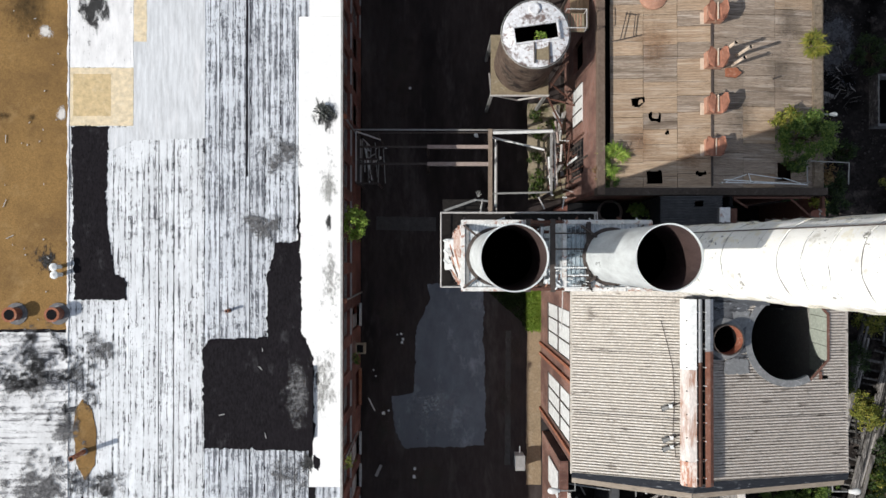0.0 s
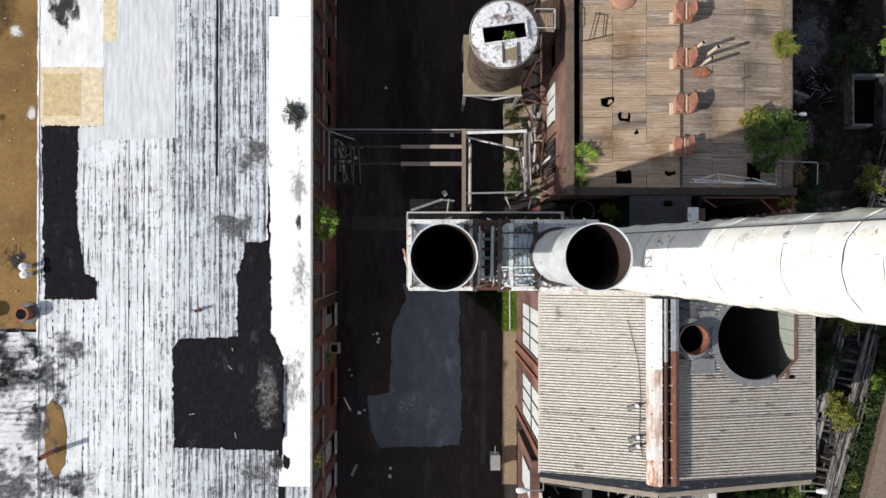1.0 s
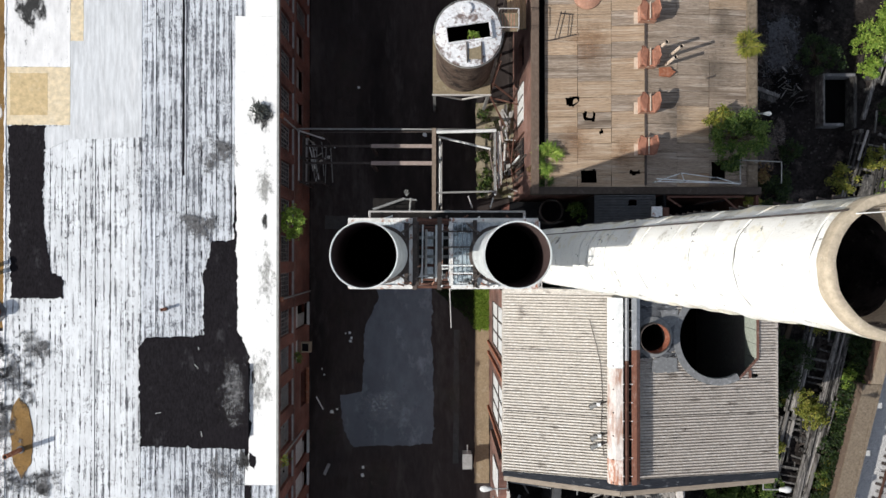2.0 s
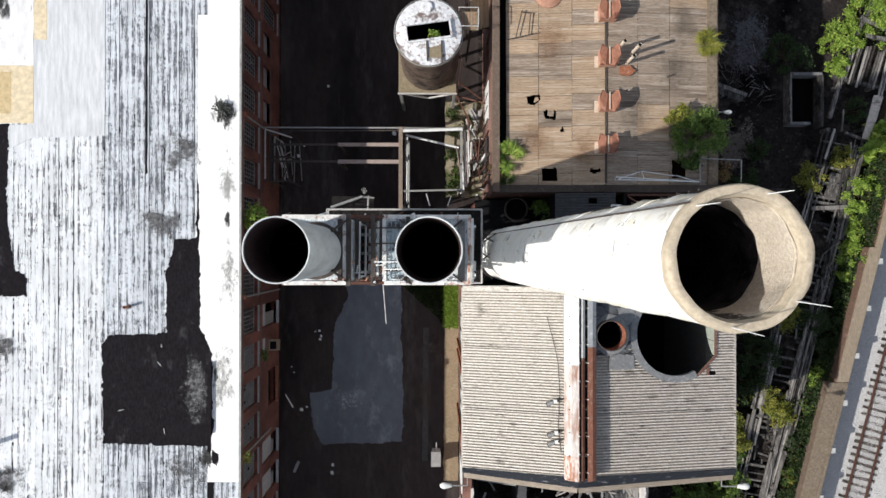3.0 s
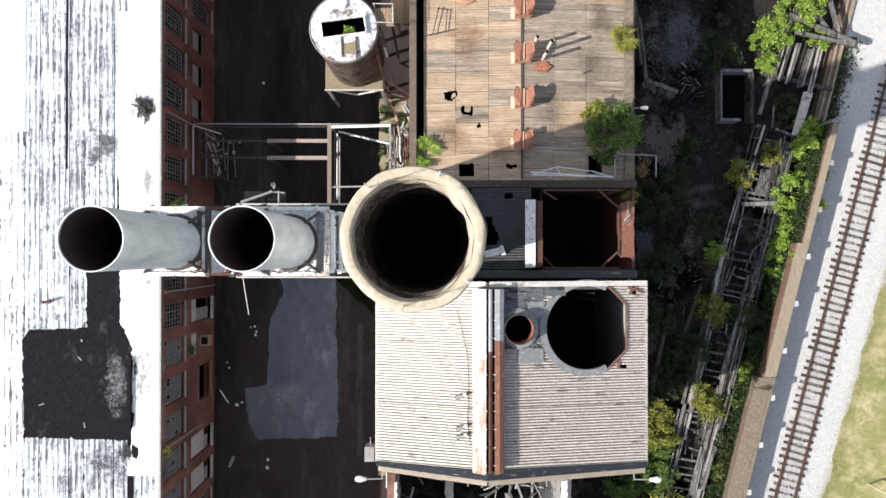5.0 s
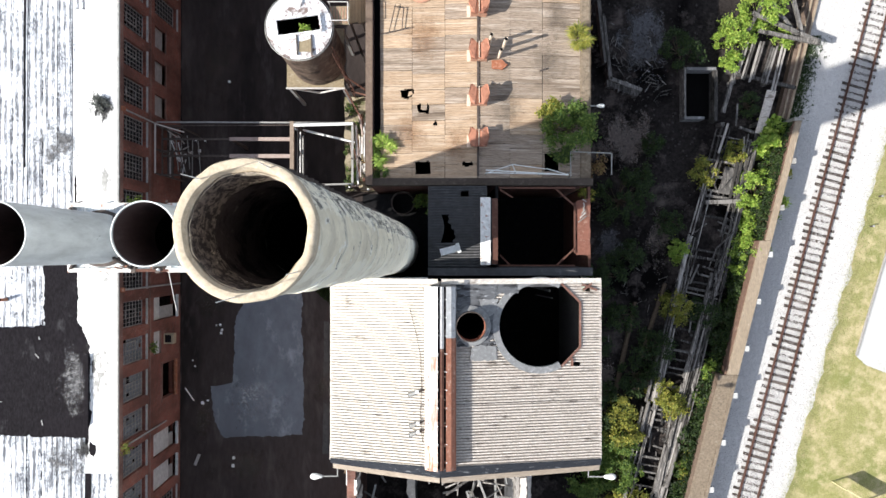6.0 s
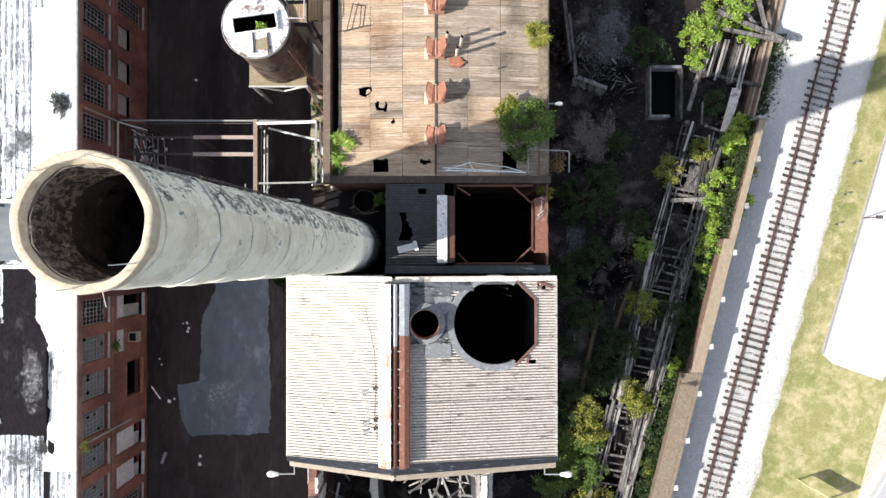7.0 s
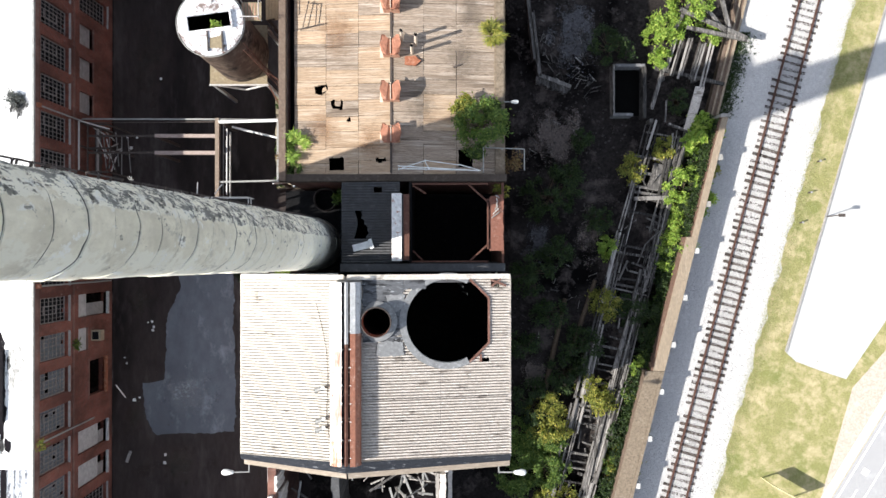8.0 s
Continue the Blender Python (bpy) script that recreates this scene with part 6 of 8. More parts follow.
# ---- steel stacks and their tower ----
tower = thing("stack_tower", (3.7, -0.35, 0), "steel stack tower with stained pale casings, platform and railings", "tower")
TY0, TY1, TZ = -1.5, 0.85, 28.6
for x0, x1, nm in ((0.4, 2.55, 0), (3.95, 6.95, 1)):
    part("casing", Geo().box(x0, x1, TY0, TY1, 14.2, TZ), M["siding"], tower, "stained pale sheet casing")
    for y in (TY0, TY1):
        part("top_angle", Geo().beam((x0 - 0.06, y, TZ + 0.04), (x1 + 0.06, y, TZ + 0.04), 0.14, 0.1), M["peeled_white"], tower, "rusty top angle")
    for x in (x0, x1):
        part("top_angle", Geo().beam((x, TY0 + 0.08, TZ + 0.04), (x, TY1 - 0.08, TZ + 0.04), 0.14, 0.1), M["peeled_white"], tower)
    cx = 1.53 if nm == 0 else 5.6
    for sx in (-1, 1):
        for sy in (-1, 1):
            part("gusset", Geo().beam((cx + sx * 0.62, -0.36 + sy * 0.68, TZ + 0.5), (cx + sx * 1.05, -0.36 + sy * 1.05, TZ + 0.05), 0.06, 0.24), M["steel_dark"], tower)
for x0, x1, y0, y1 in ((0.5, 0.62, -1.4, 0.75), (6.55, 6.8, -1.4, 0.7)):
    part("deck_plate", Geo().box(x0, x1, y0, y1, TZ, TZ + 0.05), M["flash_grey"], tower)
part("deck_plate", Geo().box(2.3, 2.56, TY0 + 0.1, TY1 - 0.1, TZ + 0.004, TZ + 0.07), M["steel_dark"], tower)
# added sheet that darkens the gap between the casings
part("gap_floor", Geo().box(2.56, 3.94, TY0 + 0.12, TY1 - 0.12, 23.6, 23.7), M["steel_black"], tower, "added black sheet for the shade between the casings")
# gap between the casings: beams, grating and pipes
for z in (TZ, 26.0, 22.0, 18.0):
    for x in (2.68, 3.55):
        part("cross_beam", Geo().beam((x, TY0 - 0.1, z), (x, TY1 + 0.1, z), 0.16, 0.22), M["steel_dark"], tower)
    for y in (TY0, TY1):
        part("side_beam", Geo().beam((2.6, y, z), (3.95, y, z), 0.1, 0.18), M["rust_dark"], tower)
for k, y in enumerate((-1.2, -0.8, -0.45, -0.1, 0.3, 0.6)):
    part("grating_bar", Geo().beam((2.6, y, 25.6 - 0.2 * (k % 3)), (3.95, y, 25.6 - 0.2 * (k % 2)), 0.12, 0.05), M["rust_dark"] if k % 2 else M["steel_grey"], tower)
for k, (x, z) in enumerate(((2.9, 27.2), (3.02, 26.2), (3.42, 26.8), (3.52, 24.9), (3.62, 27.5), (2.98, 24.2))):
    part("gap_pipe", Geo().tube((x, TY0 + 0.1 + 0.1 * (k % 3), z), (x + 0.03, TY1 - 0.1 - 0.15 * (k % 2), z + 0.05), 0.03 + 0.012 * (k % 3), n=8), M["rail_white"] if k % 2 else M["white_steel"], tower, "", 50)
rnd = random.Random(29)
for k in range(16):
    x, y, z = rnd.uniform(2.65, 4.7), rnd.uniform(TY0 + 0.05, TY0 + 0.75), rnd.uniform(TZ - 1.2, TZ + 0.1)
    l = rnd.uniform(0.15, 0.45)
    if x < 3.9:
        part("bracket", Geo().beam((x, y, z), (x + (l if k % 2 else 0.04), y + (0.04 if k % 2 else l), z), 0.05, 0.05), M["white_steel"] if k % 3 else M["rust_pale"], tower)
    else:
        part("deck_rail", Geo().tube((x, y, TZ), (x, y, TZ + 0.5), 0.02, n=6), M["white_steel"], tower)
part("deck_rail", Geo().tube((4.0, TY0 + 0.5, TZ + 0.5), (4.7, TY0 + 0.5, TZ + 0.5), 0.025, n=6), M["white_steel"], tower)
part("deck_rail", Geo().tube((4.0, TY0 + 0.08, TZ + 0.5), (4.7, TY0 + 0.08, TZ + 0.5), 0.025, n=6), M["white_steel"], tower)
part("inner_panel", Geo().box(3.05, 3.3, TY0 + 0.15, TY1 - 0.2, 14.2, 24.5), M["siding"], tower)
part("brace", Geo().beam((2.8, TY0, TZ), (3.75, TY0, 26.0), 0.07), M["rust_dark"], tower)
part("brace", Geo().beam((3.75, TY0, TZ), (2.8, TY0, 26.0), 0.07), M["rust_dark"], tower)
for y in (-0.75, -0.1, 0.45):
    part("mid_rail", Geo().beam((3.6, y, TZ + 0.12), (4.75, y, TZ + 0.12), 0.05, 0.06), M["steel_dark"] if y > -0.5 else M["white_steel"], tower)
rnd = random.Random(37)
for k in range(22):
    x = rnd.uniform(2.3, 6.9)
    y, h = TY0 + rnd.uniform(-0.08, 0.28), rnd.uniform(0.1, 0.4)
    part("ledge_bracket", Geo().beam((x, y, TZ), (x + rnd.uniform(-0.25, 0.25), y + rnd.uniform(-0.05, 0.15), TZ + h), rnd.uniform(0.03, 0.08), 0.05), M[("white_steel", "rust_pale", "steel_dark", "peeled_white")[k % 4]], tower)
for k in range(12):
    x = 0.5 + 0.55 * k
    part("north_bracket", Geo().beam((x, TY1 + 0.05, TZ), (x + rnd.uniform(-0.1, 0.3), TY1 + rnd.uniform(0.05, 0.22), TZ - rnd.uniform(0.1, 0.9)), rnd.uniform(0.03, 0.07), 0.05), M[("steel_dark", "rust_dark", "white_steel")[k % 3]], tower)
# deck panels beside the second stack
for k in range(4):
    part("deck_panel", Geo().box(4.05 + 0.16 * k, 4.17 + 0.16 * k, TY0 + 0.15, TY1 - 0.15, TZ, TZ + 0.05), M["deck_blue"], tower, "blue-grey streaked deck panel")
part("deck_beam", Geo().box(4.72, 4.86, TY0, TY1, TZ, TZ + 0.16), M["steel_dark"], tower)
part("deck_rail", Geo().tube((4.0, -1.05, TZ + 0.25), (4.7, -1.05, TZ + 0.25), 0.03, n=6), M["steel_dark"], tower)
# stair bay on the east face
for y in (TY0, TY1):
    for x in (6.98, 7.62):
        part("column", Geo().box(x - 0.06, x + 0.06, y - 0.06, y + 0.06, 0, 26 if x < 7.2 else 20), M["white_steel"], tower)
for k, (xg, z) in enumerate(((7.08, 28.3), (7.14, 26.6), (7.2, 24.8), (7.26, 22.6), (7.34, 20.2), (7.44, 17.6), (7.54, 15.2))):
    part("girt", Geo().box(6.96, xg - 0.07, TY0 + 0.12, TY1 - 0.12, z - 0.1, z - 0.02), M["flash_grey"], tower)
    part("girt_flange", Geo().box(xg - 0.07, xg + 0.05, TY0 + 0.04, TY1 - 0.04, z - 0.14, z + 0.03), M["white_steel"], tower)
    for j in range(3):
        part("girt_cleat", Geo().box(xg - 0.02, xg + 0.09, TY0 + 0.14 + 0.14 * j, TY0 + 0.22 + 0.14 * j, z + 0.03, z + 0.16), M["white_steel"], tower)
part("edge_plate", Geo().box(6.9, 7.02, TY0 - 0.02, TY1 + 0.02, TZ + 0.09, TZ + 0.13), M["peeled_rust"], tower, "rust-red edge plate")
for y in (-1.1, -0.7, 0.3, 0.6):
    part("downpipe", Geo().tube((7.12, y, 14.3), (7.03, y, 28.2), 0.035, n=6), M["rail_white"] if y < 0 else M["steel_dark"], tower)
for k in range(9):
    part("stair_tread", Geo().box(7.3, 7.58, TY0 + 0.1 + 0.02 * k, TY0 + 0.7, 14.6 + 0.9 * k, 14.66 + 0.9 * k), M["white_steel"], tower)
for z0 in (15, 17.5):
    part("brace", Geo().beam((7.62, TY0, z0), (7.62, TY1, z0 + 2.4), 0.06), M["steel_grey"], tower)
# west face frame
for z in (16.5, 19.5, 22.5, 25.5):
    part("belt_angle", Geo().beam((0.36, TY0, z), (0.36, TY1, z), 0.1, 0.14), M["peeled_rust"], tower)
for y in (-1.25, -0.35, 0.6):
    part("face_post", Geo().box(0.3, 0.38, y - 0.05, y + 0.05, 14.2, TZ), M["peeled_rust"], tower)
for k in range(14):
    z = 15.2 + 0.95 * k
    part("face_bracket", Geo().beam((0.36, -1.4 + 0.15 * (k % 5), z), (0.12, -1.0 + 0.3 * (k % 5), z + 0.1), 0.06), M[("white_steel", "rust_pale", "steel_dark")[k % 3]], tower)
part("face_panel", Geo().box(0.32, 0.39, -1.2, -0.4, 18.0, 27.8), M["peeled_white"], tower, "flaking white face panel")
part("face_panel", Geo().box(0.32, 0.39, -0.3, 0.55, 18.0, 27.8), M["peeled_rust"], tower, "rust-streaked face panel")
for k in range(3):
    part("face_loop", Geo().tube((0.1, -0.9 + 0.6 * k, 18.5), (-0.15, -0.6 + 0.5 * k, 17.4), 0.06, n=8), M["white_steel"], tower, "", 50)
part("duct_box", Geo().box(-0.1, 0.4, -1.1, 0.5, 14.2, 17.2), M["white_steel"], tower)
part("duct_pipe", Geo().tube((0.1, -0.9, 14.2), (0.1, -0.9, 18.5), 0.14, n=12), M["white_steel"], tower, "", 50)
# legs and platform
for x in (0.2, 3.3, 7.6):
    for y in (-1.7, 1.5):
        part("leg", Geo().box(x - 0.14, x + 0.14, y - 0.14, y + 0.14, 0, 13.9), M["steel_dark"], tower)
for x in (0.2, 3.3):
    part("brace", Geo().beam((x, 1.5, 1), (x + 3.1, 1.5, 13.5), 0.12), M["steel_dark"], tower)
    part("brace", Geo().beam((x, -1.7, 13.5), (x + 3.1, -1.7, 1), 0.12), M["steel_dark"], tower)
# plates painted black for the open dark inside the railing
for x0, x1, y0, y1 in ((-0.3, 8.3, 0.95, 2.0), (-0.3, 8.3, -2.1, -1.6), (-0.3, 0.3, -1.6, 0.95), (7.0, 8.3, -1.6, 0.95)):
    part("platform", Geo().box(x0, x1, y0, y1, 13.85, 13.95), M["steel_black"], tower)
P = [(-0.3, -2.1), (8.3, -2.1), (8.3, 2.0), (-0.3, 2.0)]
for (xa, ya), (xb, yb) in zip(P, P[1:] + P[:1]):
    for z in (14.45, 14.98):
        part("rail", Geo().tube((xa, ya, z), (xb, yb, z), 0.035, n=6), M["rail_white"], tower)
    n = 6 if abs(xb - xa) > 5 else 3
    for k in range(n):
        x, y = xa + (xb - xa) * k / n, ya + (yb - ya) * k / n
        part("post", Geo().tube((x, y, 13.95), (x, y, 14.98), 0.03, n=6), M["rail_white"], tower)
part("davit", Geo().tube((-0.1, 2.1, 14.9), (1.6, 2.7, 14.8), 0.07, n=8), M["steel_grey"], tower)
part("davit", Geo().tube((1.6, 2.7, 14.8), (2.3, 2.65, 14.7), 0.05, n=8), M["steel_grey"], tower)
part("davit", Geo().tube((1.9, 2.0, 14.4), (2.0, 2.75, 14.8), 0.05, n=8), M["steel_grey"], tower)
part("davit_post", Geo().tube((1.6, 2.7, 13.9), (1.6, 2.7, 15.0), 0.06, n=8), M["steel_grey"], tower)
part("davit_foot", Geo().box(-0.2, 2.2, 1.95, 2.8, 13.8, 13.88), M["steel_black"], tower)
for k in range(4):
    a = 0.5 + 0.6 * k
    part("wire_end", Geo().tube((1.75, 2.85, 14.9), (1.75 + 0.2 * math.cos(a), 2.85 + 0.35 * math.sin(a), 15.1), 0.018, n=5), M["steel_grey"], tower)
for p, q in (((3.9, TY0, TZ), (3.97, -3.0, TZ - 0.6)),):
    part("loose_pipe", Geo().tube(p, q, 0.018, n=6), M["rail_white"], tower)
for p, q in (((5.4, 2.2, 14.9), (5.2, 2.9, 14.2)), ((6.4, 2.2, 14.9), (6.6, 2.8, 14.3))):
    part("loose_pipe", Geo().tube(p, q, 0.035, n=6), M["rail_white"], tower)
ys_ = [-1.48, -1.15, -0.82, -0.5, -0.2]
for k, y in enumerate(ys_):
    part("deck_rail", Geo().beam((7.0, y, TZ + 0.1), (7.0, y, TZ + 0.95), 0.04), M["rail_white"], tower)
    if k:
        part("deck_rail", Geo().beam((7.0, ys_[k - 1], TZ + (0.15 if k % 2 else 0.9)), (7.0, y, TZ + (0.9 if k % 2 else 0.15)), 0.035), M["rail_white"], tower)
for z in (TZ + 0.14, TZ + 0.93):
    part("deck_rail", Geo().beam((7.0, -1.5, z), (7.0, -0.18, z), 0.045), M["rail_white"], tower)
for k in range(5):
    y = -1.4 + 0.5 * k
    part("link_brace", Geo().beam((8.3, y, 13.9), (9.0 + 0.08 * k, y + (0.6 if k % 2 else -0.5), 13.2), 0.08), M["steel_dark"], tower)

for cx in (1.53, 5.6):
    st = thing("steel_stack", (cx, -0.36, TZ), "chalky white painted round steel stack with open mouth", "stack", "steel stacks")
    part("shell", Geo().lathe(cx, -0.36, [(0.9, TZ), (0.9, 34.62), (0.905, 34.65), (0.87, 34.65), (0.866, 34.58)], 72), M["stack_white"], st, "", 40)
    part("base_ring", Geo().lathe(cx, -0.36, [(1.02, TZ), (1.02, TZ + 0.08), (0.9, TZ + 0.1)], 48), M["steel_dark"], st, "", 30)
    # liner top lightened as under the sky; black plug below stands for depth
    part("liner_scale", Geo().lathe(cx, -0.36, [(0.862, 34.58), (0.862, 31.8)], 48), M["stack_liner"], st, "purple-brown liner top with sky light in its colour", 40)
    part("liner", Geo().lathe(cx, -0.36, [(0.862, 31.8), (0.862, 28.9), (0.01, 28.9)], 48), M["stack_soot_shade"], st, "dark sooty inside with shade in its colour", 40)

# ---- tank on its stand ----
TX, TYC = 5.3, 12.68
tank = thing("water_tank", (TX, TYC, 0), "round rust-brown tank with peeling white lid and open hatch", "tank")
part("shell", Geo().lathe(TX, TYC, [(1.93, 5.9), (1.93, 12.38)], 64), M["tank_brown"], tank, "rust-brown riveted shell", 30)
hx, hy, turn = 1.31, 0.5, radians(8)
g = Geo()
n = 64
outer, inner = [], []
for k in range(n):
    a = 2 * math.pi * k / n
    outer.append((TX + 1.97 * math.cos(a), TYC + 1.97 * math.sin(a), 12.38))
    b = a - turn
    s = min(hx / max(abs(math.cos(b)), 1e-6), hy / max(abs(math.sin(b)), 1e-6))
    inner.append((TX + 0.02 + s * math.cos(a), TYC + s * math.sin(a), 12.55))
g.add(outer + inner, [(k, (k + 1) % n, n + (k + 1) % n, n + k) for k in range(n)])
low_ring = [(x, y, z - 0.12) for x, y, z in outer]
g.add(outer + low_ring, [(n + k, n + (k + 1) % n, (k + 1) % n, k) for k in range(n)])
part("lid", g, M["lid_white"], tank, "peeling white lid")
ct, sn = math.cos(turn), math.sin(turn)
for u0, v0, u1, v1 in ((-hx, -hy, hx, -hy), (hx, -hy, hx, hy), (hx, hy, -hx, hy), (-hx, hy, -hx, -hy)):
    part("hatch_curb", Geo().beam((TX + u0 * ct - v0 * sn, TYC + u0 * sn + v0 * ct, 12.6), (TX + u1 * ct - v1 * sn, TYC + u1 * sn + v1 * ct, 12.6), 0.1, 0.16), M["lid_white"], tank)
# inside painted black, as the shade under the open hatch
part("inside_floor", Geo().lathe(TX, TYC, [(1.9, 7.0), (0.01, 7.0)], 32), M["soot_shade"], tank)
part("inside_wall", Geo().lathe(TX, TYC, [(1.9, 12.3), (1.9, 7.0)], 32), M["soot_shade"], tank)
part("manhole", Geo().lathe(TX - 0.1, TYC + 1.45, [(0.34, 12.4), (0.34, 12.55), (0.28, 12.58), (0.02, 12.56)], 24), M["lid_white"], tank, "", 30)
for x in (TX - 0.12, TX + 0.75):
    part("runner", Geo().beam((x, TYC - 0.55, 12.58), (x + 0.05, TYC - 1.75, 12.5), 0.07, 0.1), M["steel_dark"], tank)
part("walk_plate", Geo().box(TX, TX + 0.75, TYC - 1.55, TYC - 0.55, 12.46, 12.5), M["tank_tan"], tank)
part("side_platform", Geo().box(7.05, 8.25, 12.95, 14.05, 11.9, 11.98), M["tank_tan"], tank)
for y in (12.95, 14.05):
    part("rail", Geo().tube((7.05, y, 12.7), (8.25, y, 12.7), 0.03, n=6), M["rail_white"], tank)
part("rail", Geo().tube((8.25, 12.95, 12.7), (8.25, 14.05, 12.7), 0.03, n=6), M["rail_white"], tank)
for x, y in ((7.1, 12.95), (8.25, 12.95), (8.25, 14.05), (7.1, 14.05)):
    part("post", Geo().tube((x, y, 11.95), (x, y, 12.7), 0.025, n=6), M["rail_white"], tank)
for k in range(6):
    part("platform_strut", Geo().beam((7.15 + 0.18 * k, 13.0, 11.98), (7.15 + 0.18 * k, 14.0, 11.98), 0.05, 0.04), M["rust_pale"], tank)
part("lid_hoop", Geo().lathe(TX, TYC, [(2.03, 12.3), (2.07, 12.34), (2.03, 12.38)], 64), M["steel_grey"], tank, "", 40)
part("stand_plate", Geo().plate([(3.15, 10.6), (7.1, 10.6), (7.1, 14.7), (3.15, 14.7)], 5.75, 5.9), M["tank_tan"], tank, "tan rusted stand plate")
for x in (3.25, 7.0):
    for y in (10.7, 14.6):
        part("leg", Geo().box(x - 0.1, x + 0.1, y - 0.1, y + 0.1, 0, 5.75), M["steel_grey"], tank)
for p, q in (((3.25, 10.62, 5.7), (5.2, 10.62, 4.2)), ((3.2, 10.7, 5.6), (3.2, 12.6, 3.8)), ((7.0, 10.62, 5.6), (5.2, 10.62, 4.2))):
    part("brace", Geo().beam(p, q, 0.1), M["rail_white"], tank)
part("edge_beam", Geo().beam((3.1, 10.56, 5.8), (7.15, 10.56, 5.8), 0.1, 0.2), M["rail_white"], tank)
part("ladder_side", Geo().beam((7.25, 11.1, 0.5), (7.25, 11.1, 12.2), 0.05), M["rust_dark"], tank)
part("ladder_side", Geo().beam((7.25, 11.5, 0.5), (7.25, 11.5, 12.2), 0.05), M["rust_dark"], tank)
for k in range(24):
    part("rung", Geo().beam((7.25, 11.1, 0.9 + 0.46 * k), (7.25, 11.5, 0.9 + 0.46 * k), 0.03), M["rust_dark"], tank)

# ---- pipe bridge over the courtyard ----
bridge = thing("pipe_bridge", (0, 6, 0), "rusty steel pipe bridge frame across the courtyard", "pipe bridge")
for p, q, w, mt in (((-6.4, 8.45), (7.5, 8.42), 0.1, "steel_grey"), ((-6.4, 8.2), (3.2, 8.25), 0.06, "steel_dark"), ((-6.0, 7.24), (-1.2, 7.24), 0.14, "steel_dark"), ((-6.0, 6.05), (-1.2, 6.05), 0.14, "steel_dark"),
                    ((-1.2, 7.24), (3.2, 7.24), 0.24, "wood_pale"), ((-1.2, 6.03), (3.2, 6.03), 0.26, "wood_pale"), ((3.22, 8.5), (3.22, 2.1), 0.28, "wall_coping"), ((3.2, 3.95), (7.55, 4.05), 0.12, "steel_grey"), ((7.52, 8.5), (7.52, 3.8), 0.16, "steel_grey"),
                    ((-6.0, 8.1), (-6.0, 4.6), 0.1, "steel_dark")):
    part("beam", Geo().beam((*p, 4.5), (*q, 4.5), w, w), M[mt], bridge)
part("white_pipe", Geo().tube((3.4, 8.2, 4.75), (7.6, 8.3, 4.85), 0.12, n=12), M["white_steel"], bridge, "", 50)
part("white_pipe", Geo().tube((3.5, 8.35, 2.0), (7.4, 7.4, 2.2), 0.08, n=12), M["white_steel"], bridge, "", 50)
for x, y in ((3.22, 8.4), (3.22, 3.0), (7.52, 8.4), (7.52, 4.0), (-1.2, 7.24), (-1.2, 6.03)):
    part("post", Geo().box(x - 0.1, x + 0.1, y - 0.1, y + 0.1, 0, 4.45), M["steel_dark"], bridge)
for k, y in enumerate((7.8, 7.1, 6.4)):
    part("side_pipe", Geo().tube((3.55 + 0.11 * k, 8.1 - 0.2 * (k % 3), 4.2 - 0.45 * k), (3.5 + 0.13 * k, 2.6 + 0.5 * (k % 2), 4.1 - 0.4 * k), 0.035 + 0.015 * (k % 3), n=8), M["white_steel"] if k % 2 else M["steel_grey"], bridge)
stair = thing("fire_escape", (-5.2, 6.3, 0), "white rusted steel fire escape against the brick wall", "fire escape")
for x in (-6.1, -4.7):
    for y in (8.1, 6.4, 4.7):
        part("post", Geo().box(x - 0.05, x + 0.05, y - 0.05, y + 0.05, 0, 5.5 if x < -6 else 4.4), M["steel_dark"], stair)
for p, q in (((-6.1, 8.1, 5.5), (-6.1, 4.7, 5.5)), ((-6.1, 8.15, 5.5), (-4.5, 7.75, 4.4)), ((-6.1, 8.1, 2.8), (-6.1, 4.7, 2.8))):
    part("rail", Geo().beam(p, q, 0.09, 0.09), M["rail_white"], stair)
for k in range(6):
    y = 4.8 + 0.4 * k
    part("strut", Geo().beam((-5.9 + 0.27 * k, 7.9 - 0.15 * (k % 3), 3.4 - 0.4 * k), (-5.9 + 0.27 * k + (0.14 if k % 2 else -0.1), 4.8 + 0.2 * (k % 4), 3.2 - 0.4 * k), 0.06, 0.05), M["steel_grey"], stair)
rnd = random.Random(71)
for k in range(16):
    x = rnd.uniform(-6.0, -4.7)
    ya, yb = rnd.uniform(6.2, 8.1), rnd.uniform(4.7, 6.4)
    part("strut", Geo().beam((x, ya, rnd.uniform(0.6, 4.2)), (x + rnd.uniform(-0.5, 0.5), yb if k % 3 else ya - 0.4, rnd.uniform(0.6, 4.2)), rnd.uniform(0.05, 0.1), 0.06), M[("rail_white", "white_steel", "steel_dark")[k % 3]], stair)
for y in (4.7, 6.4, 8.1):
    part("bearer", Geo().beam((-6.3, y, 4.3), (-4.6, y, 4.3), 0.12, 0.14), M["steel_dark"], stair)
part("landing", Geo().box(-6.35, -5.9, 4.7, 8.1, 2.65, 2.75), M["steel_dark"], stair)

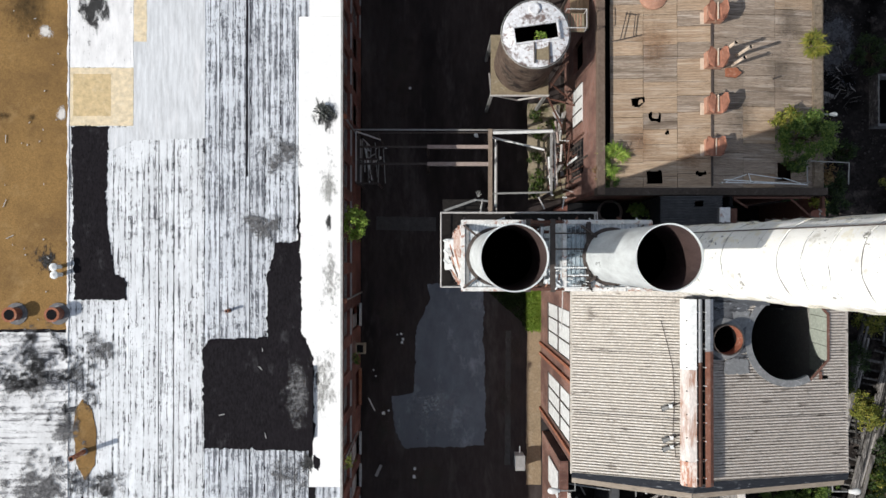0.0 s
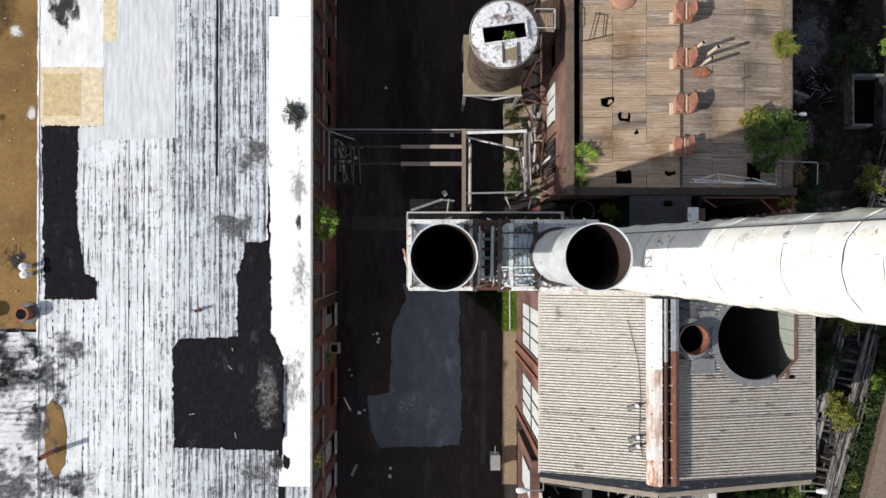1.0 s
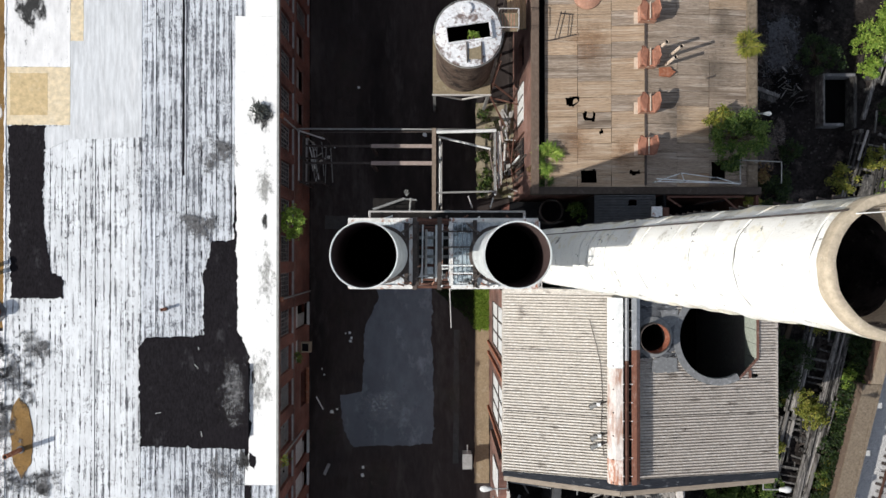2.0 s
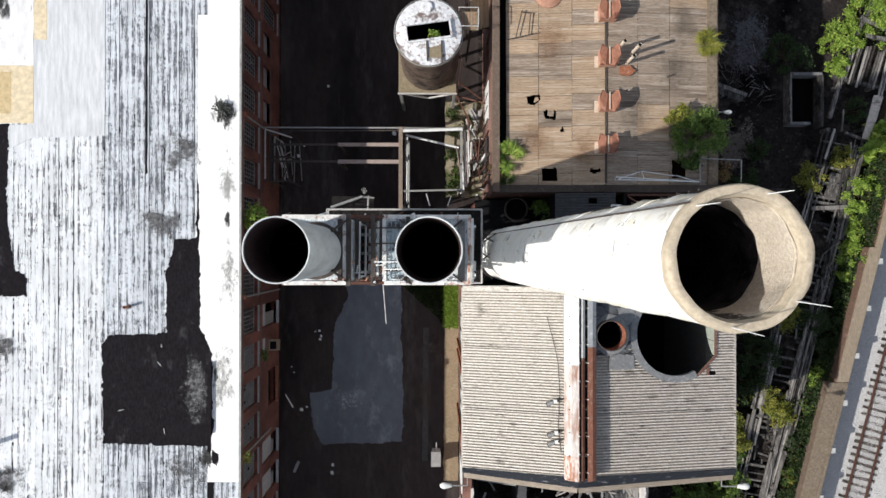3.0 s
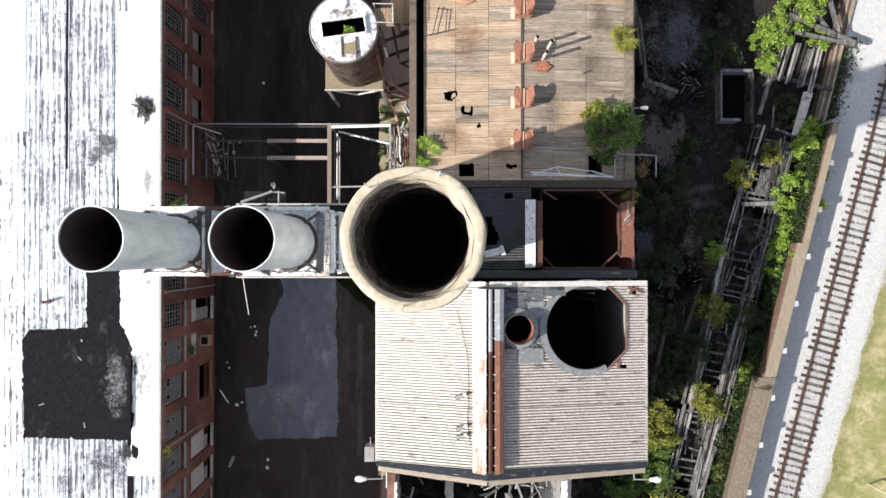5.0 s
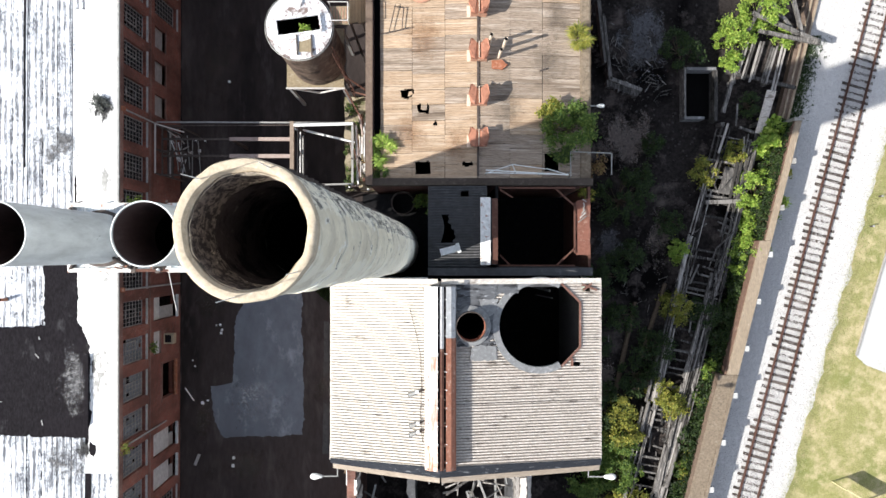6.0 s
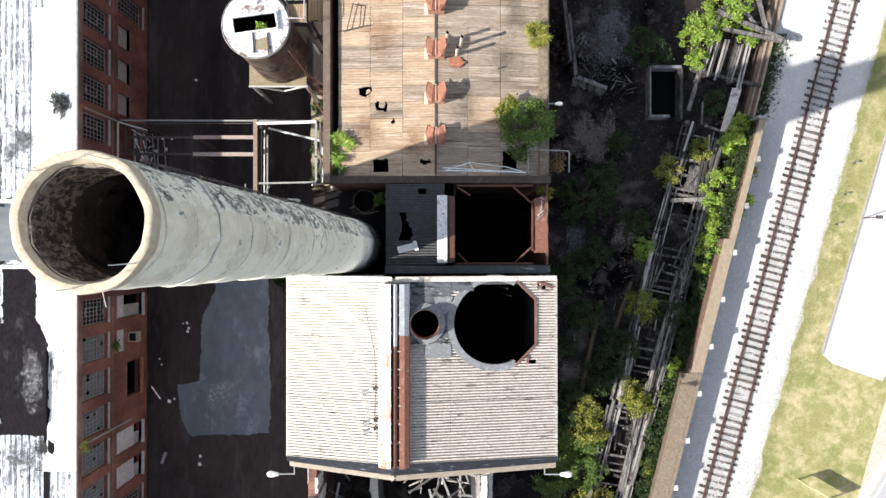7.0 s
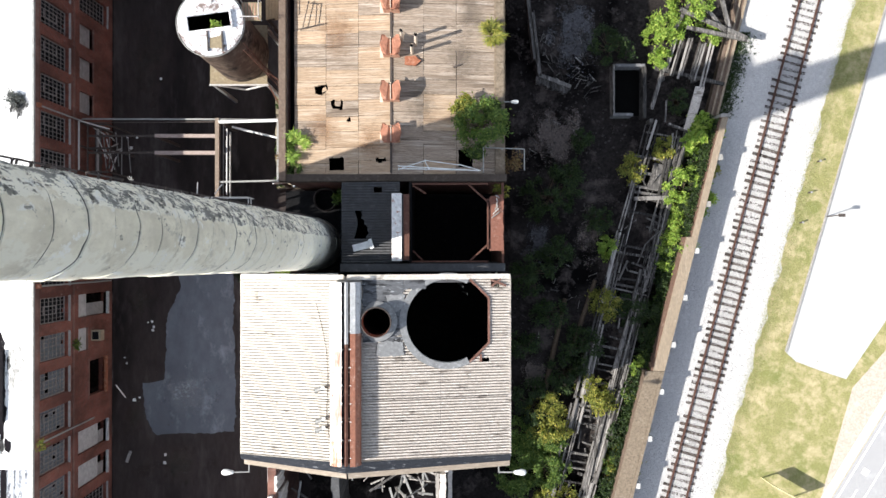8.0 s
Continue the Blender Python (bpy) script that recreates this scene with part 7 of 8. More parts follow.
for x, ya, yb, z0, z1, r in ((7.75, 8.3, 4.3, 4.3, 4.2, 0.07), (7.95, 7.6, 4.6, 3.6, 3.9, 0.05), (7.66, 6.8, 4.2, 2.6, 2.9, 0.08), (8.1, 8.6, 5.2, 2.2, 2.6, 0.06)):
    part("white_pipe", Geo().tube((x, ya, z0), (x + 0.1, yb, z1), r, n=10), M["white_steel"] if r > 0.055 else M["rail_white"], bridge, "", 50)
rack = thing("pipe_rack", (7.9, 6.2, 0.5), "tangle of white and rusty pipework beside the hall wall", "pipework")
rnd = random.Random(53)
for k in range(26):
    x, y, z = rnd.uniform(7.5, 9.0), rnd.uniform(3.6, 8.6), rnd.uniform(0.7, 4.6)
    l = rnd.uniform(0.8, 3.2)
    d = Vector((rnd.gauss(0, 0.12), 1, rnd.gauss(0, 0.25))) if k % 3 else Vector((rnd.uniform(-0.2, 0.2), rnd.uniform(-0.2, 0.2), 1))
    if k % 7 == 0:
        d = Vector((1, rnd.gauss(0, 0.2), 0))
        l = min(l, 1.4)
    d.normalize()
    q = Vector((x, y, z)) + d * l
    part("pipe", Geo().tube((x, y, z), (min(q.x, 9.2), min(q.y, 9.2), q.z), rnd.choice((0.03, 0.045, 0.06, 0.09)), n=8), M[("white_steel", "rust_dark", "rail_white", "steel_dark", "rust_dark", "wood_pale")[k % 6]], rack, "", 50)
for k in range(8):
    x, y = rnd.uniform(7.6, 8.9), rnd.uniform(4.0, 8.2)
    part("valve", Geo().box(x - 0.12, x + 0.12, y - 0.12, y + 0.12, 0.5, rnd.uniform(1.2, 3.6)), M[("rust_dark", "steel_dark", "rail_white")[k % 3]], rack)
grid = thing("wall_grille", (9.2, 6.4, 5.0), "dark steel window grille on the hall wall", "grille")
for k in range(5):
    part("bar", Geo().box(9.16, 9.22, 5.3 + 0.5 * k, 5.36 + 0.5 * k, 3.6, 6.8), M["steel_dark"], grid)
for k in range(4):
    part("cross_bar", Geo().box(9.13, 9.16, 5.2, 7.5, 3.7 + 0.95 * k, 3.76 + 0.95 * k), M["steel_dark"], grid)
part("backing", Geo().box(9.23, 9.29, 5.2, 7.5, 3.6, 6.8), M["glass_dark"], grid)
land = thing("tank_landing", (8.5, 15.5, 0), "tan plank landing on steel posts between tank and hall", "landing")
for k in range(6):
    part("plank", Geo().box(7.9 + 0.2 * k, 8.08 + 0.2 * k, 13.85 + 0.05 * (k % 3), 19.0, 9.42, 9.5), M["landing_plank"], land)
for y in (14.0, 16.4, 18.8):
    part("bearer", Geo().box(7.85, 9.15, y - 0.08, y + 0.08, 9.22, 9.42), M["steel_dark"], land)
    part("post", Geo().box(7.9, 8.04, y - 0.07, y + 0.07, 0, 9.22), M["steel_dark"], land)
for p, q in (((7.2, 11.3, 6.2), (8.9, 10.4, 4.9)), ((7.3, 10.9, 3.6), (9.2, 10.2, 4.4)), ((7.1, 10.6, 5.4), (8.2, 8.6, 4.9))):
    part("brace", Geo().beam(p, q, 0.1, 0.12), M["rust_dark"], land)
# ---- courtyard edge and clutter ----
# strip spans the ground beyond the mill's shadow; its tan carries that sun
whole("lit_kerb", Geo().plate(ragged([(6.3, -18), (7.44, -18), (7.44, -2.2), (6.4, -2.2)], 0.5, 0.06, 71), 0.0, 0.05), M["dirt"], "tan dirt and broken concrete strip along the boiler house wall, sunlight in its colour", "dirt strip", kind="structure")
whole("hall_ledge", Geo().plate(ragged([(6.5, 3.9), (9.3, 3.9), (9.3, 11.2), (6.4, 11.2)], 0.5, 0.1, 72), 0.0, 0.5), M["ledge"], "pale broken concrete ledge along the hall wall", "ledge", kind="structure")
rnd = random.Random(91)
for k in range(14):
    x, y, a, l = rnd.uniform(7.9, 9.1), rnd.uniform(4.2, 10.8), rnd.uniform(0.9, 2.2), rnd.uniform(0.5, 1.5)
    z = 0.62 + 0.04 * k % 0.3
    whole("fallen_board", Geo().beam((x, y, z), (min(x + l * math.cos(a), 9.2), y + l * math.sin(a), z + 0.15), rnd.uniform(0.1, 0.28), 0.05), M["white_board"] if k % 3 else M["timber_pale"], "pale broken board lying on the ledge by the hall wall", "board", "ledge boards")
for k in range(7):
    y = 4.4 + 0.55 * k
    d = thing("wall_conduit", (9.1, y, 0.5), "dark rusty conduit standing against the hall wall", "conduit", "hall wall conduits")
    part("pipe", Geo().tube((9.12 - 0.1 * (k % 3), y, 0.5), (9.2, y + 0.05, 5.0 + 1.1 * (k % 4)), 0.06, n=8), M["steel_dark"] if k % 2 else M["rust_dark"], d, "", 50)
    part("clamp", Geo().box(9.05, 9.32, y - 0.1, y + 0.12, 3.2 + 0.3 * (k % 3), 3.3 + 0.3 * (k % 3)), M["steel_dark"], d)
box = thing("electrical_cabinet", (5.8, -16, 0), "pale grey metal cabinet standing in the courtyard", "cabinet")
part("body", Geo().box(5.4, 6.05, -16.55, -15.5, 0, 1.1), M["white_steel"], box)
part("lid", Geo().box(5.36, 6.09, -16.59, -15.46, 1.1, 1.16), M["board"], box)
part("conduit", Geo().tube((5.75, -15.5, 0.6), (5.75, -14.9, 0.6), 0.04, n=6), M["white_steel"], box)
rnd = random.Random(5)
for k in range(16):
    x, y = rnd.choice(((-3.7, -6.7), (-4.6, -6.9), (-2.0, -17.2), (-4.8, 7.4), (2.2, 8.5), (-3.0, 12.5), (-5.0, -9.5), (-4.2, -12)))
    x, y = x + rnd.uniform(-0.6, 0.6), y + rnd.uniform(-0.5, 0.5)
    s = rnd.uniform(0.05, 0.13)
    whole("litter_scrap", Geo().plate(ragged([(x - s, y - s * 0.7), (x + s, y - s), (x + s * 0.8, y + s), (x - s, y + s * 0.8)], 0.06, 0.05, 100 + k), 0.006, 0.05), M["white_steel"], "pale scrap of litter on the dark asphalt", "litter", "courtyard litter")
whole("fallen_plank", Geo().beam((-5.2, -17.3, 0.1), (-4.8, -16.4, 0.3), 0.22, 0.06), M["board"], "grey plank leaning on the courtyard asphalt", "plank")
whole("bent_pipe", Geo().tube((-5.7, -11.2, 0.8), (-5.3, -12.3, 0.1), 0.045, n=8), M["white_steel"], "white bent pipe end on the courtyard floor", "pipe")

# ---- east yard: timber trestle, pit, debris ----
tr = thing("timber_trestle", (33.5, -2, 1.2), "collapsed weathered timber trestle with broken stringers and ties", "trestle")
rx = lambda y: 35.25 + 0.268 * y
rnd = random.Random(11)


def plank(p, q, w, h, name="stringer", mat_="timber"):
    part(name, Geo().beam(p, q, w, h, rnd.uniform(-0.08, 0.08)), M[mat_], tr)


for line in range(15):
    o = -0.62 + 0.145 * line if line < 9 else -2.95 + 0.17 * (line - 9)
    y = -22.0 + rnd.uniform(-1.5, 0)
    end = 7.8 if line < 9 else 8.4
    while y < end - 0.5:
        l = min(rnd.uniform(1.8, 5.5), end - y + rnd.uniform(0, 0.5))
        if rnd.random() > (0.16 if line < 9 else 0.3):
            z = 2.45 - 0.05 * (line > 8) + rnd.uniform(-0.2, 0.12)
            skew = rnd.gauss(0, 0.07)
            # more pale planks south of -9.5 put the sunlight there into the colour
            pale = rnd.random() < (0.75 if y < -9.5 else 0.22)
            plank((rx(y) + o, y, z), (rx(y + l) + o + skew, y + l, z + rnd.gauss(0, 0.07)), rnd.choice((0.06, 0.09, 0.12, 0.16)), rnd.uniform(0.1, 0.22), "stringer", "timber_pale" if pale else "timber")
        y += l + rnd.choice((0.02, 0.1, 0.4))
y = -21.5
while y < 8.5:
    if rnd.random() < 0.85:
        a, b = rx(y) - rnd.uniform(2.6, 3.1), rx(y) + rnd.uniform(0.3, 0.7)
        if rnd.random() < 0.3:
            a = rx(y) - rnd.uniform(0.8, 1.6)
        plank((a, y + 0.3 + rnd.uniform(-0.1, 0.1), 2.2), (b, y - 0.3, 2.22), rnd.uniform(0.1, 0.2), 0.18, "cross_tie")
    y += rnd.uniform(0.38, 0.7)
for y in np.arange(-20, 15, 3.2):
    for o in (-2.6, 0.0):
        part("post", Geo().box(rx(y) + o - 0.14, rx(y) + o + 0.14, y - 0.14, y + 0.14, 1.0, 2.2), M["timber"], tr)
for k in range(44):
    y = rnd.uniform(-20, 9)
    x, l, a = rx(y) + rnd.uniform(-3.0, 0.7), rnd.uniform(0.5, 1.8), 1.3 + rnd.gauss(0, 0.35)
    if k % 7 == 0:
        a = rnd.uniform(0, 3.14)
    z = rnd.uniform(1.9, 2.6)
    plank((x, y, z), (x + l * math.cos(a), y + l * math.sin(a), z + rnd.uniform(-0.3, 0.3)), rnd.uniform(0.05, 0.14), rnd.uniform(0.04, 0.1), "broken_board")
# northern decking and fallen poles
for k in range(15):
    o = 0.2 * k + rnd.uniform(-0.04, 0.04)
    if k in (4, 7, 8, 12):
        continue
    plank((35.9 + o, 12.45 - 0.08 * k + rnd.uniform(-0.3, 0.2), 2.5), (36.75 + o, 15.2 - 0.06 * k + rnd.uniform(-0.3, 0.3), 2.55), rnd.uniform(0.09, 0.15), 0.12, "deck_plank", "timber_pale" if k % 3 else "timber")
plank((35.2, 12.7, 2.35), (40.4, 11.5, 2.35), 0.24, 0.24, "cross_beam")
plank((33.6, 2.9, 2.45), (36.6, 3.0, 2.45), 0.3, 0.26, "cross_beam", "timber_pale")
for p, q in (((36.9, 16.9, 3.0), (41.6, 14.6, 3.5)), ((37.4, 15.6, 2.9), (41.7, 14.5, 3.4)), ((38.1, 17.8, 3.2), (40.4, 15.1, 2.8)), ((36.6, 15.5, 2.8), (38.2, 18.5, 2.8)), ((39.8, 18.5, 3.0), (40.6, 15.0, 3.1)), ((34.9, 9.6, 2.5), (35.9, 13.0, 2.5))):
    plank(p, q, 0.26, 0.22, "fallen_pole")
slab_ = [(38.2, 11.3), (38.9, 11.2), (37.9, 7.9), (37.3, 8.1)]
part("fallen_sheet", Geo().plate(slab_, 2.5, 2.56), M["sheet_grey"], tr, "grey metal sheet lying over the timbers")
part("platform_slab", Geo().plate(ragged([(34.6, 3.6), (35.5, 3.6), (36.2, 5.4), (35.2, 5.6)], 0.3, 0.08, 81), 2.1, 2.3), M["timber"], tr)

pit = thing("concrete_pit", (33.2, 11.1, 1.2), "open square concrete pit with a worn pale rim", "pit")
for x0, x1, y0, y1, mt in ((32.3, 34.5, 12.85, 13.05, "felt"), (32.1, 33.6, 9.15, 9.35, "felt"), (32.1, 32.22, 9.35, 13.05, "timber"), (34.35, 34.6, 9.0, 12.85, "timber")):
    part("rim_wall", Geo().box(x0, x1, y0, y1, 0.9, 2.3), M[mt], pit)
# floor painted black in place of the pit's depth and shade
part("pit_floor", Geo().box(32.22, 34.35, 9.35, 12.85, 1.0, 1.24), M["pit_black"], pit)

for x0, x1, y0, y1, mt, label in ((24.6, 31.2, 3.2, 11.2, "dirt_pale", "pale trodden dirt on the yard soil"), (26.6, 32.2, 11.2, 19.5, "dirt_ash", "blue-grey ash and splinters on the yard soil"), (24.7, 29.0, -2.6, 1.6, "dirt_ash", "grey rubble dust on the yard soil"), (29.2, 32.4, -3.0, 4.0, "dirt_pale", "pale trodden dirt on the yard soil"), (24.7, 28.0, -12.5, -8.0, "dirt_pale", "pale trodden dirt on the yard soil")):
    whole("dirt_patch", film(x0, x1, y0, y1, 1.214 + 0.004 * (mt == "dirt_ash")), M[mt], label, "dirt", kind="structure")
lw = thing("broken_timber_wall", (26.5, 14, 1.2), "low broken timber kerb round the debris yard", "low wall")
for p, q in (((25.75, 18.2), (26.3, 13.5)), ((26.1, 17.0), (26.65, 12.2)), ((26.6, 12.3), (29.0, 11.4))):
    part("kerb_beam", Geo().beam((*p, 1.6), (*q, 1.6), 0.28, 0.8), M["timber"], lw)
for k in range(12):
    x = 26.4 + 0.2 * k
    part("kerb_block", Geo().box(x, x + 0.16, 11.7 - 0.33 * (x - 26.4) + rnd.uniform(-0.1, 0.1), 12.2 - 0.33 * (x - 26.4), 1.2, 1.85), M["timber"], lw)
for k in range(120):
    x, y = rnd.choice(((27.3, 15.0), (28.0, 13.2), (29.5, 14.0), (30.3, 12.0)))
    x, y = x + rnd.gauss(0, 0.6), y + rnd.gauss(0, 0.8)
    if k > 70:
        x, y = rnd.uniform(24.8, 32), rnd.uniform(-9, 9)
    x = min(max(x, 26.9 if y > 12 else 24.8), 32)
    if 31.6 < x < 34.9 and 8.5 < y < 13.4:
        continue
    a, l = rnd.uniform(0, math.pi), rnd.uniform(0.2, 0.9)
    z = 1.24 + rnd.uniform(0, 0.12)
    whole("debris_stick", Geo().beam((x - math.cos(a) * l / 2, y - math.sin(a) * l / 2, z), (x + math.cos(a) * l / 2, y + math.sin(a) * l / 2, z + rnd.uniform(-0.05, 0.2)), rnd.uniform(0.025, 0.06), 0.03), M["timber_pale"] if k % 4 == 0 else M["timber"], "splintered grey timber stick on the yard soil", "debris", "yard debris")
g = Geo()
for k in range(1100):
    x, y, s = rnd.uniform(24.6, 33.5), rnd.uniform(-20, 20), rnd.uniform(0.03, 0.13)
    if x > wall_x(y) - 2 or (31.9 < x < 34.7 and 8.9 < y < 13.1):
        continue
    a = rnd.uniform(0, 6.28)
    pts = [(x + s * math.cos(a + t) * rnd.uniform(0.6, 1), y + s * math.sin(a + t) * rnd.uniform(0.6, 1)) for t in (0, 1.6, 3.1, 4.7)]
    g.plate(pts, 1.15, 1.2 + s * 0.9)
whole("rubble", g, M["rubble"], "scattered grey rubble and broken brick over the dark yard", "rubble", kind="stuff")
for x0, y0, x1, y1 in ((28.6, -4.6, 27.1, -11.3), (30.9, -3.2, 28.9, -9.0)):
    whole("fallen_log", Geo().tube((x0, y0, 1.45), (x1, y1, 1.5), 0.16, 0.2, 10), M["bark"], "long fallen grey log lying in the weeds", "log", smooth=50)

# ---- plants ----
def shrub(x, y, z, r, h, n, mat_, label, seed, name="shrub", category="shrub", group="", size=(0.045, 0.12), flat=0.75):
    """Stems, limbs and a crown of many small leaves in uneven clumps."""
    rnd = random.Random(seed)
    s = thing(name, (x, y, z), label, category, group)
    wood = Geo()
    clumps = []
    for k in range(int(12 + r * 12)):
        a, q = rnd.uniform(0, 6.283), r * math.sqrt(rnd.random()) * 0.95
        hh = z + h * rnd.uniform(0.3, 1.0) * (1 - 0.45 * (q / r) ** 2)
        c = Vector((x + q * math.cos(a), y + q * math.sin(a), hh))
        clumps.append((c, (0.25 + 0.75 * min(r, 1.2)) * rnd.uniform(0.14, 0.3)))
        mid = Vector((x + 0.35 * q * math.cos(a + 0.3), y + 0.35 * q * math.sin(a + 0.3), z + (hh - z) * 0.55))
        wood.tube((x + rnd.uniform(-0.05, 0.05), y + rnd.uniform(-0.05, 0.05), z - 0.1), mid, 0.025 + 0.012 * r, 0.02, 5, False)
        wood.tube(mid, c, 0.02, 0.008, 5, False)
    part("woody_base", wood, M["bark"], s)
    v, f = [], []
    for k in range(n):
        c, cr = clumps[rnd.randrange(len(clumps))]
        d = Vector((rnd.gauss(0, 1), rnd.gauss(0, 1), rnd.gauss(0, 1) * flat)) * cr * 0.62
        p = c + d
        e = Euler((rnd.uniform(-0.9, 0.9), rnd.uniform(-0.9, 0.9), rnd.uniform(0, 6.283))).to_matrix()
        l = rnd.uniform(*size)
        w = l * rnd.uniform(0.4, 0.6)
        b = len(v)
        for q in ((-l, 0, 0), (0, -w, 0.1 * l), (l, 0, -0.15 * l), (0, w, 0.1 * l)):
            v.append(tuple(p + e @ Vector(q)))
        f.append((b, b + 1, b + 2, b + 3))
    g = Geo()
    g.v, g.f = v, f
    part("crown", g, M[mat_], s)
    return s


def spiky(x, y, z, r, n, mat_, label, seed):
    """A tuft of long narrow leaves arching out of one root."""
    rnd = random.Random(seed)
    s = thing("spiky_shrub", (x, y, z), label, "shrub")
    wood, g = Geo(), Geo()
    for k in range(7):
        a, q = rnd.uniform(0, 6.283), r * rnd.uniform(0.3, 0.7)
        p1 = Vector((x + q * math.cos(a), y + q * math.sin(a), z + r * rnd.uniform(0.5, 0.9)))
        wood.tube((x, y, z - 0.1), p1, 0.025, 0.01, 5, False)
        for j in range(n // 7):
            u = rnd.uniform(0.25, 1.0)
            root = Vector((x, y, z)).lerp(p1, u)
            b = a + rnd.gauss(0, 0.9)
            l, w = r * rnd.uniform(0.3, 0.6), rnd.uniform(0.012, 0.03)
            d = Vector((math.cos(b), math.sin(b), rnd.uniform(-0.1, 0.6)))
            side = Vector((-math.sin(b), math.cos(b), 0)) * w
            mid, tip = root + d * l * 0.5, root + d * l + Vector((0, 0, -0.3 * l))
            g.add([tuple(root), tuple(mid - side), tuple(tip), tuple(mid + side)], [(0, 1, 2, 3)])
    part("woody_base", wood, M["bark"], s)
    part("leaves", g, M[mat_], s)


# these shrubs stand in shade, which their leaf colour already holds
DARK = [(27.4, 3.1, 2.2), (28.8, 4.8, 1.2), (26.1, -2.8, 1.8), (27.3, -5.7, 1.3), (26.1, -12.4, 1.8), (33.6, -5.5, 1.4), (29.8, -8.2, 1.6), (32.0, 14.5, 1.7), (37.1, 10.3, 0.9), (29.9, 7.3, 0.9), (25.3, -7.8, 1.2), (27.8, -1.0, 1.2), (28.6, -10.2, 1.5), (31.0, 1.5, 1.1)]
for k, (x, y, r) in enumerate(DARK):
    shrub(x, y, 1.2, r, 1.5 + 0.5 * r, int(900 * r * r) + 450, "leaf_shade", "leafy shrub in the shaded yard, shade in its leaf colour", 200 + k, group="yard shrubs")
GREEN = [(27.3, -14.1, 1.7), (26.5, -17.0, 1.8), (28.0, -17.2, 0.9), (32.4, -17.1, 1.4), (25.0, -14.6, 1.2), (24.6, -18.2, 1.2), (27.6, -19.8, 1.8), (25.2, -16.2, 1.3), (27.2, -15.6, 1.4), (27.0, -13.0, 1.4)]
for k, (x, y, r) in enumerate(GREEN):
    shrub(x, y, 1.2, r, 1.6 + 0.6 * r, int(1100 * r * r) + 450, "leaf" if k % 3 else "leaf_yellow", "dense green leafy shrub beside the boiler house", 240 + k, group="yard shrubs")
YELLOW = [(30.5, -11.4, 1.2), (31.1, -12.2, 1.2), (31.5, -4.9, 1.2), (33.8, -14.1, 0.8), (35.8, 6.7, 0.9), (33.7, 5.2, 1.1), (39.2, 5.2, 0.8), (33.4, -12.0, 0.6), (32.9, -16.0, 0.5)]
for k, (x, y, r) in enumerate(YELLOW):
    shrub(x, y, 1.2, r, 1.9 + 0.4 * r, int(1000 * r * r) + 400, "leaf_yellow", "yellow-green leafy shrub growing through the timbers", 270 + k, group="yard shrubs")
BRIGHT = [(31.6, -0.7, 0.8), (34.3, -9.9, 0.9), (37.6, 3.3, 2.0), (36.6, -0.7, 1.4), (38.6, 7.6, 1.4), (35.8, 15.3, 1.5), (37.9, 17.0, 1.8), (39.6, 15.3, 0.8), (36.6, 1.0, 0.7), (36.0, -2.2, 0.8), (35.6, 13.4, 0.7)]
for k, (x, y, r) in enumerate(BRIGHT):
    shrub(x, y, 1.2, r, 2.0 + 0.5 * r, int(1200 * r * r) + 450, "leaf_bright", "bright green leafy bush along the retaining wall", 300 + k, group="wall bushes", size=(0.06, 0.13) if k != 4 else (0.18, 0.34))
# climbers added to keep the wall's yard face dark
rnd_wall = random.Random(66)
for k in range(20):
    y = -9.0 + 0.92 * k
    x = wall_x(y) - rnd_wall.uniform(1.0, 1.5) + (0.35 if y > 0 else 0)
    shrub(x, y, 1.2, rnd_wall.uniform(0.55, 0.85), rnd_wall.uniform(1.8, 2.7), rnd_wall.randint(500, 800), "leaf_shade" if k % 5 else "leaf_mid", "added dark climber over the sunlit face of the retaining wall", 400 + k, "climbing_shrub", group="wall climbers")
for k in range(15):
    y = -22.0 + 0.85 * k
    shrub(wall_x(y) - rnd_wall.uniform(1.8, 2.2), y, 1.2, rnd_wall.uniform(0.5, 0.75), rnd_wall.uniform(1.7, 2.6), rnd_wall.randint(350, 550), "leaf_shade" if k % 6 else "leaf_mid", "added dark climber over the sunlit face of the retaining wall", 430 + k, "climbing_shrub", group="wall climbers")
shrub(20.6, 7.7, 10.9, 0.75, 1.6, 1300, "leaf_yellow", "yellow-green sapling beside the roof tree", 329)
shrub(22.2, 7.7, 10.9, 0.7, 1.3, 1500, "leaf_mid", "dark green sapling beside the roof tree", 328)
shrub(21.3, 5.4, 10.9, 0.7, 1.2, 1000, "leaf_mid", "dark green sapling beside the roof tree", 327)
shrub(21.6, 6.7, 10.9, 1.45, 2.4, 4600, "leaf", "small green tree growing out of the panelled roof", 330, "roof_tree", "tree")
spiky(22.2, 12.4, 10.9, 1.1, 900, "leaf_yellow", "spiky yellow-green shrub growing at the roof edge", 331)
spiky(10.2, 5.4, 10.7, 1.1, 900, "leaf_bright", "spiky bright green shrub rooted in the roof gutter", 332)
spiky(9.95, 3.95, 10.6, 0.75, 520, "leaf", "spiky green shrub rooted in the roof corner", 333)
spiky(9.25, 4.5, 10.8, 0.7, 180, "leaf_rust", "spiky rust-brown withered shrub on the wall corner", 334)
shrub(12.7, 2.4, 6.0, 0.6, 4.2, 900, "leaf", "green sapling growing beside the dark link shed", 335)
shrub(22.9, 2.8, 10.4, 0.5, 0.8, 260, "leaf_yellow", "yellow-green weed on the rusted shed corner", 336)
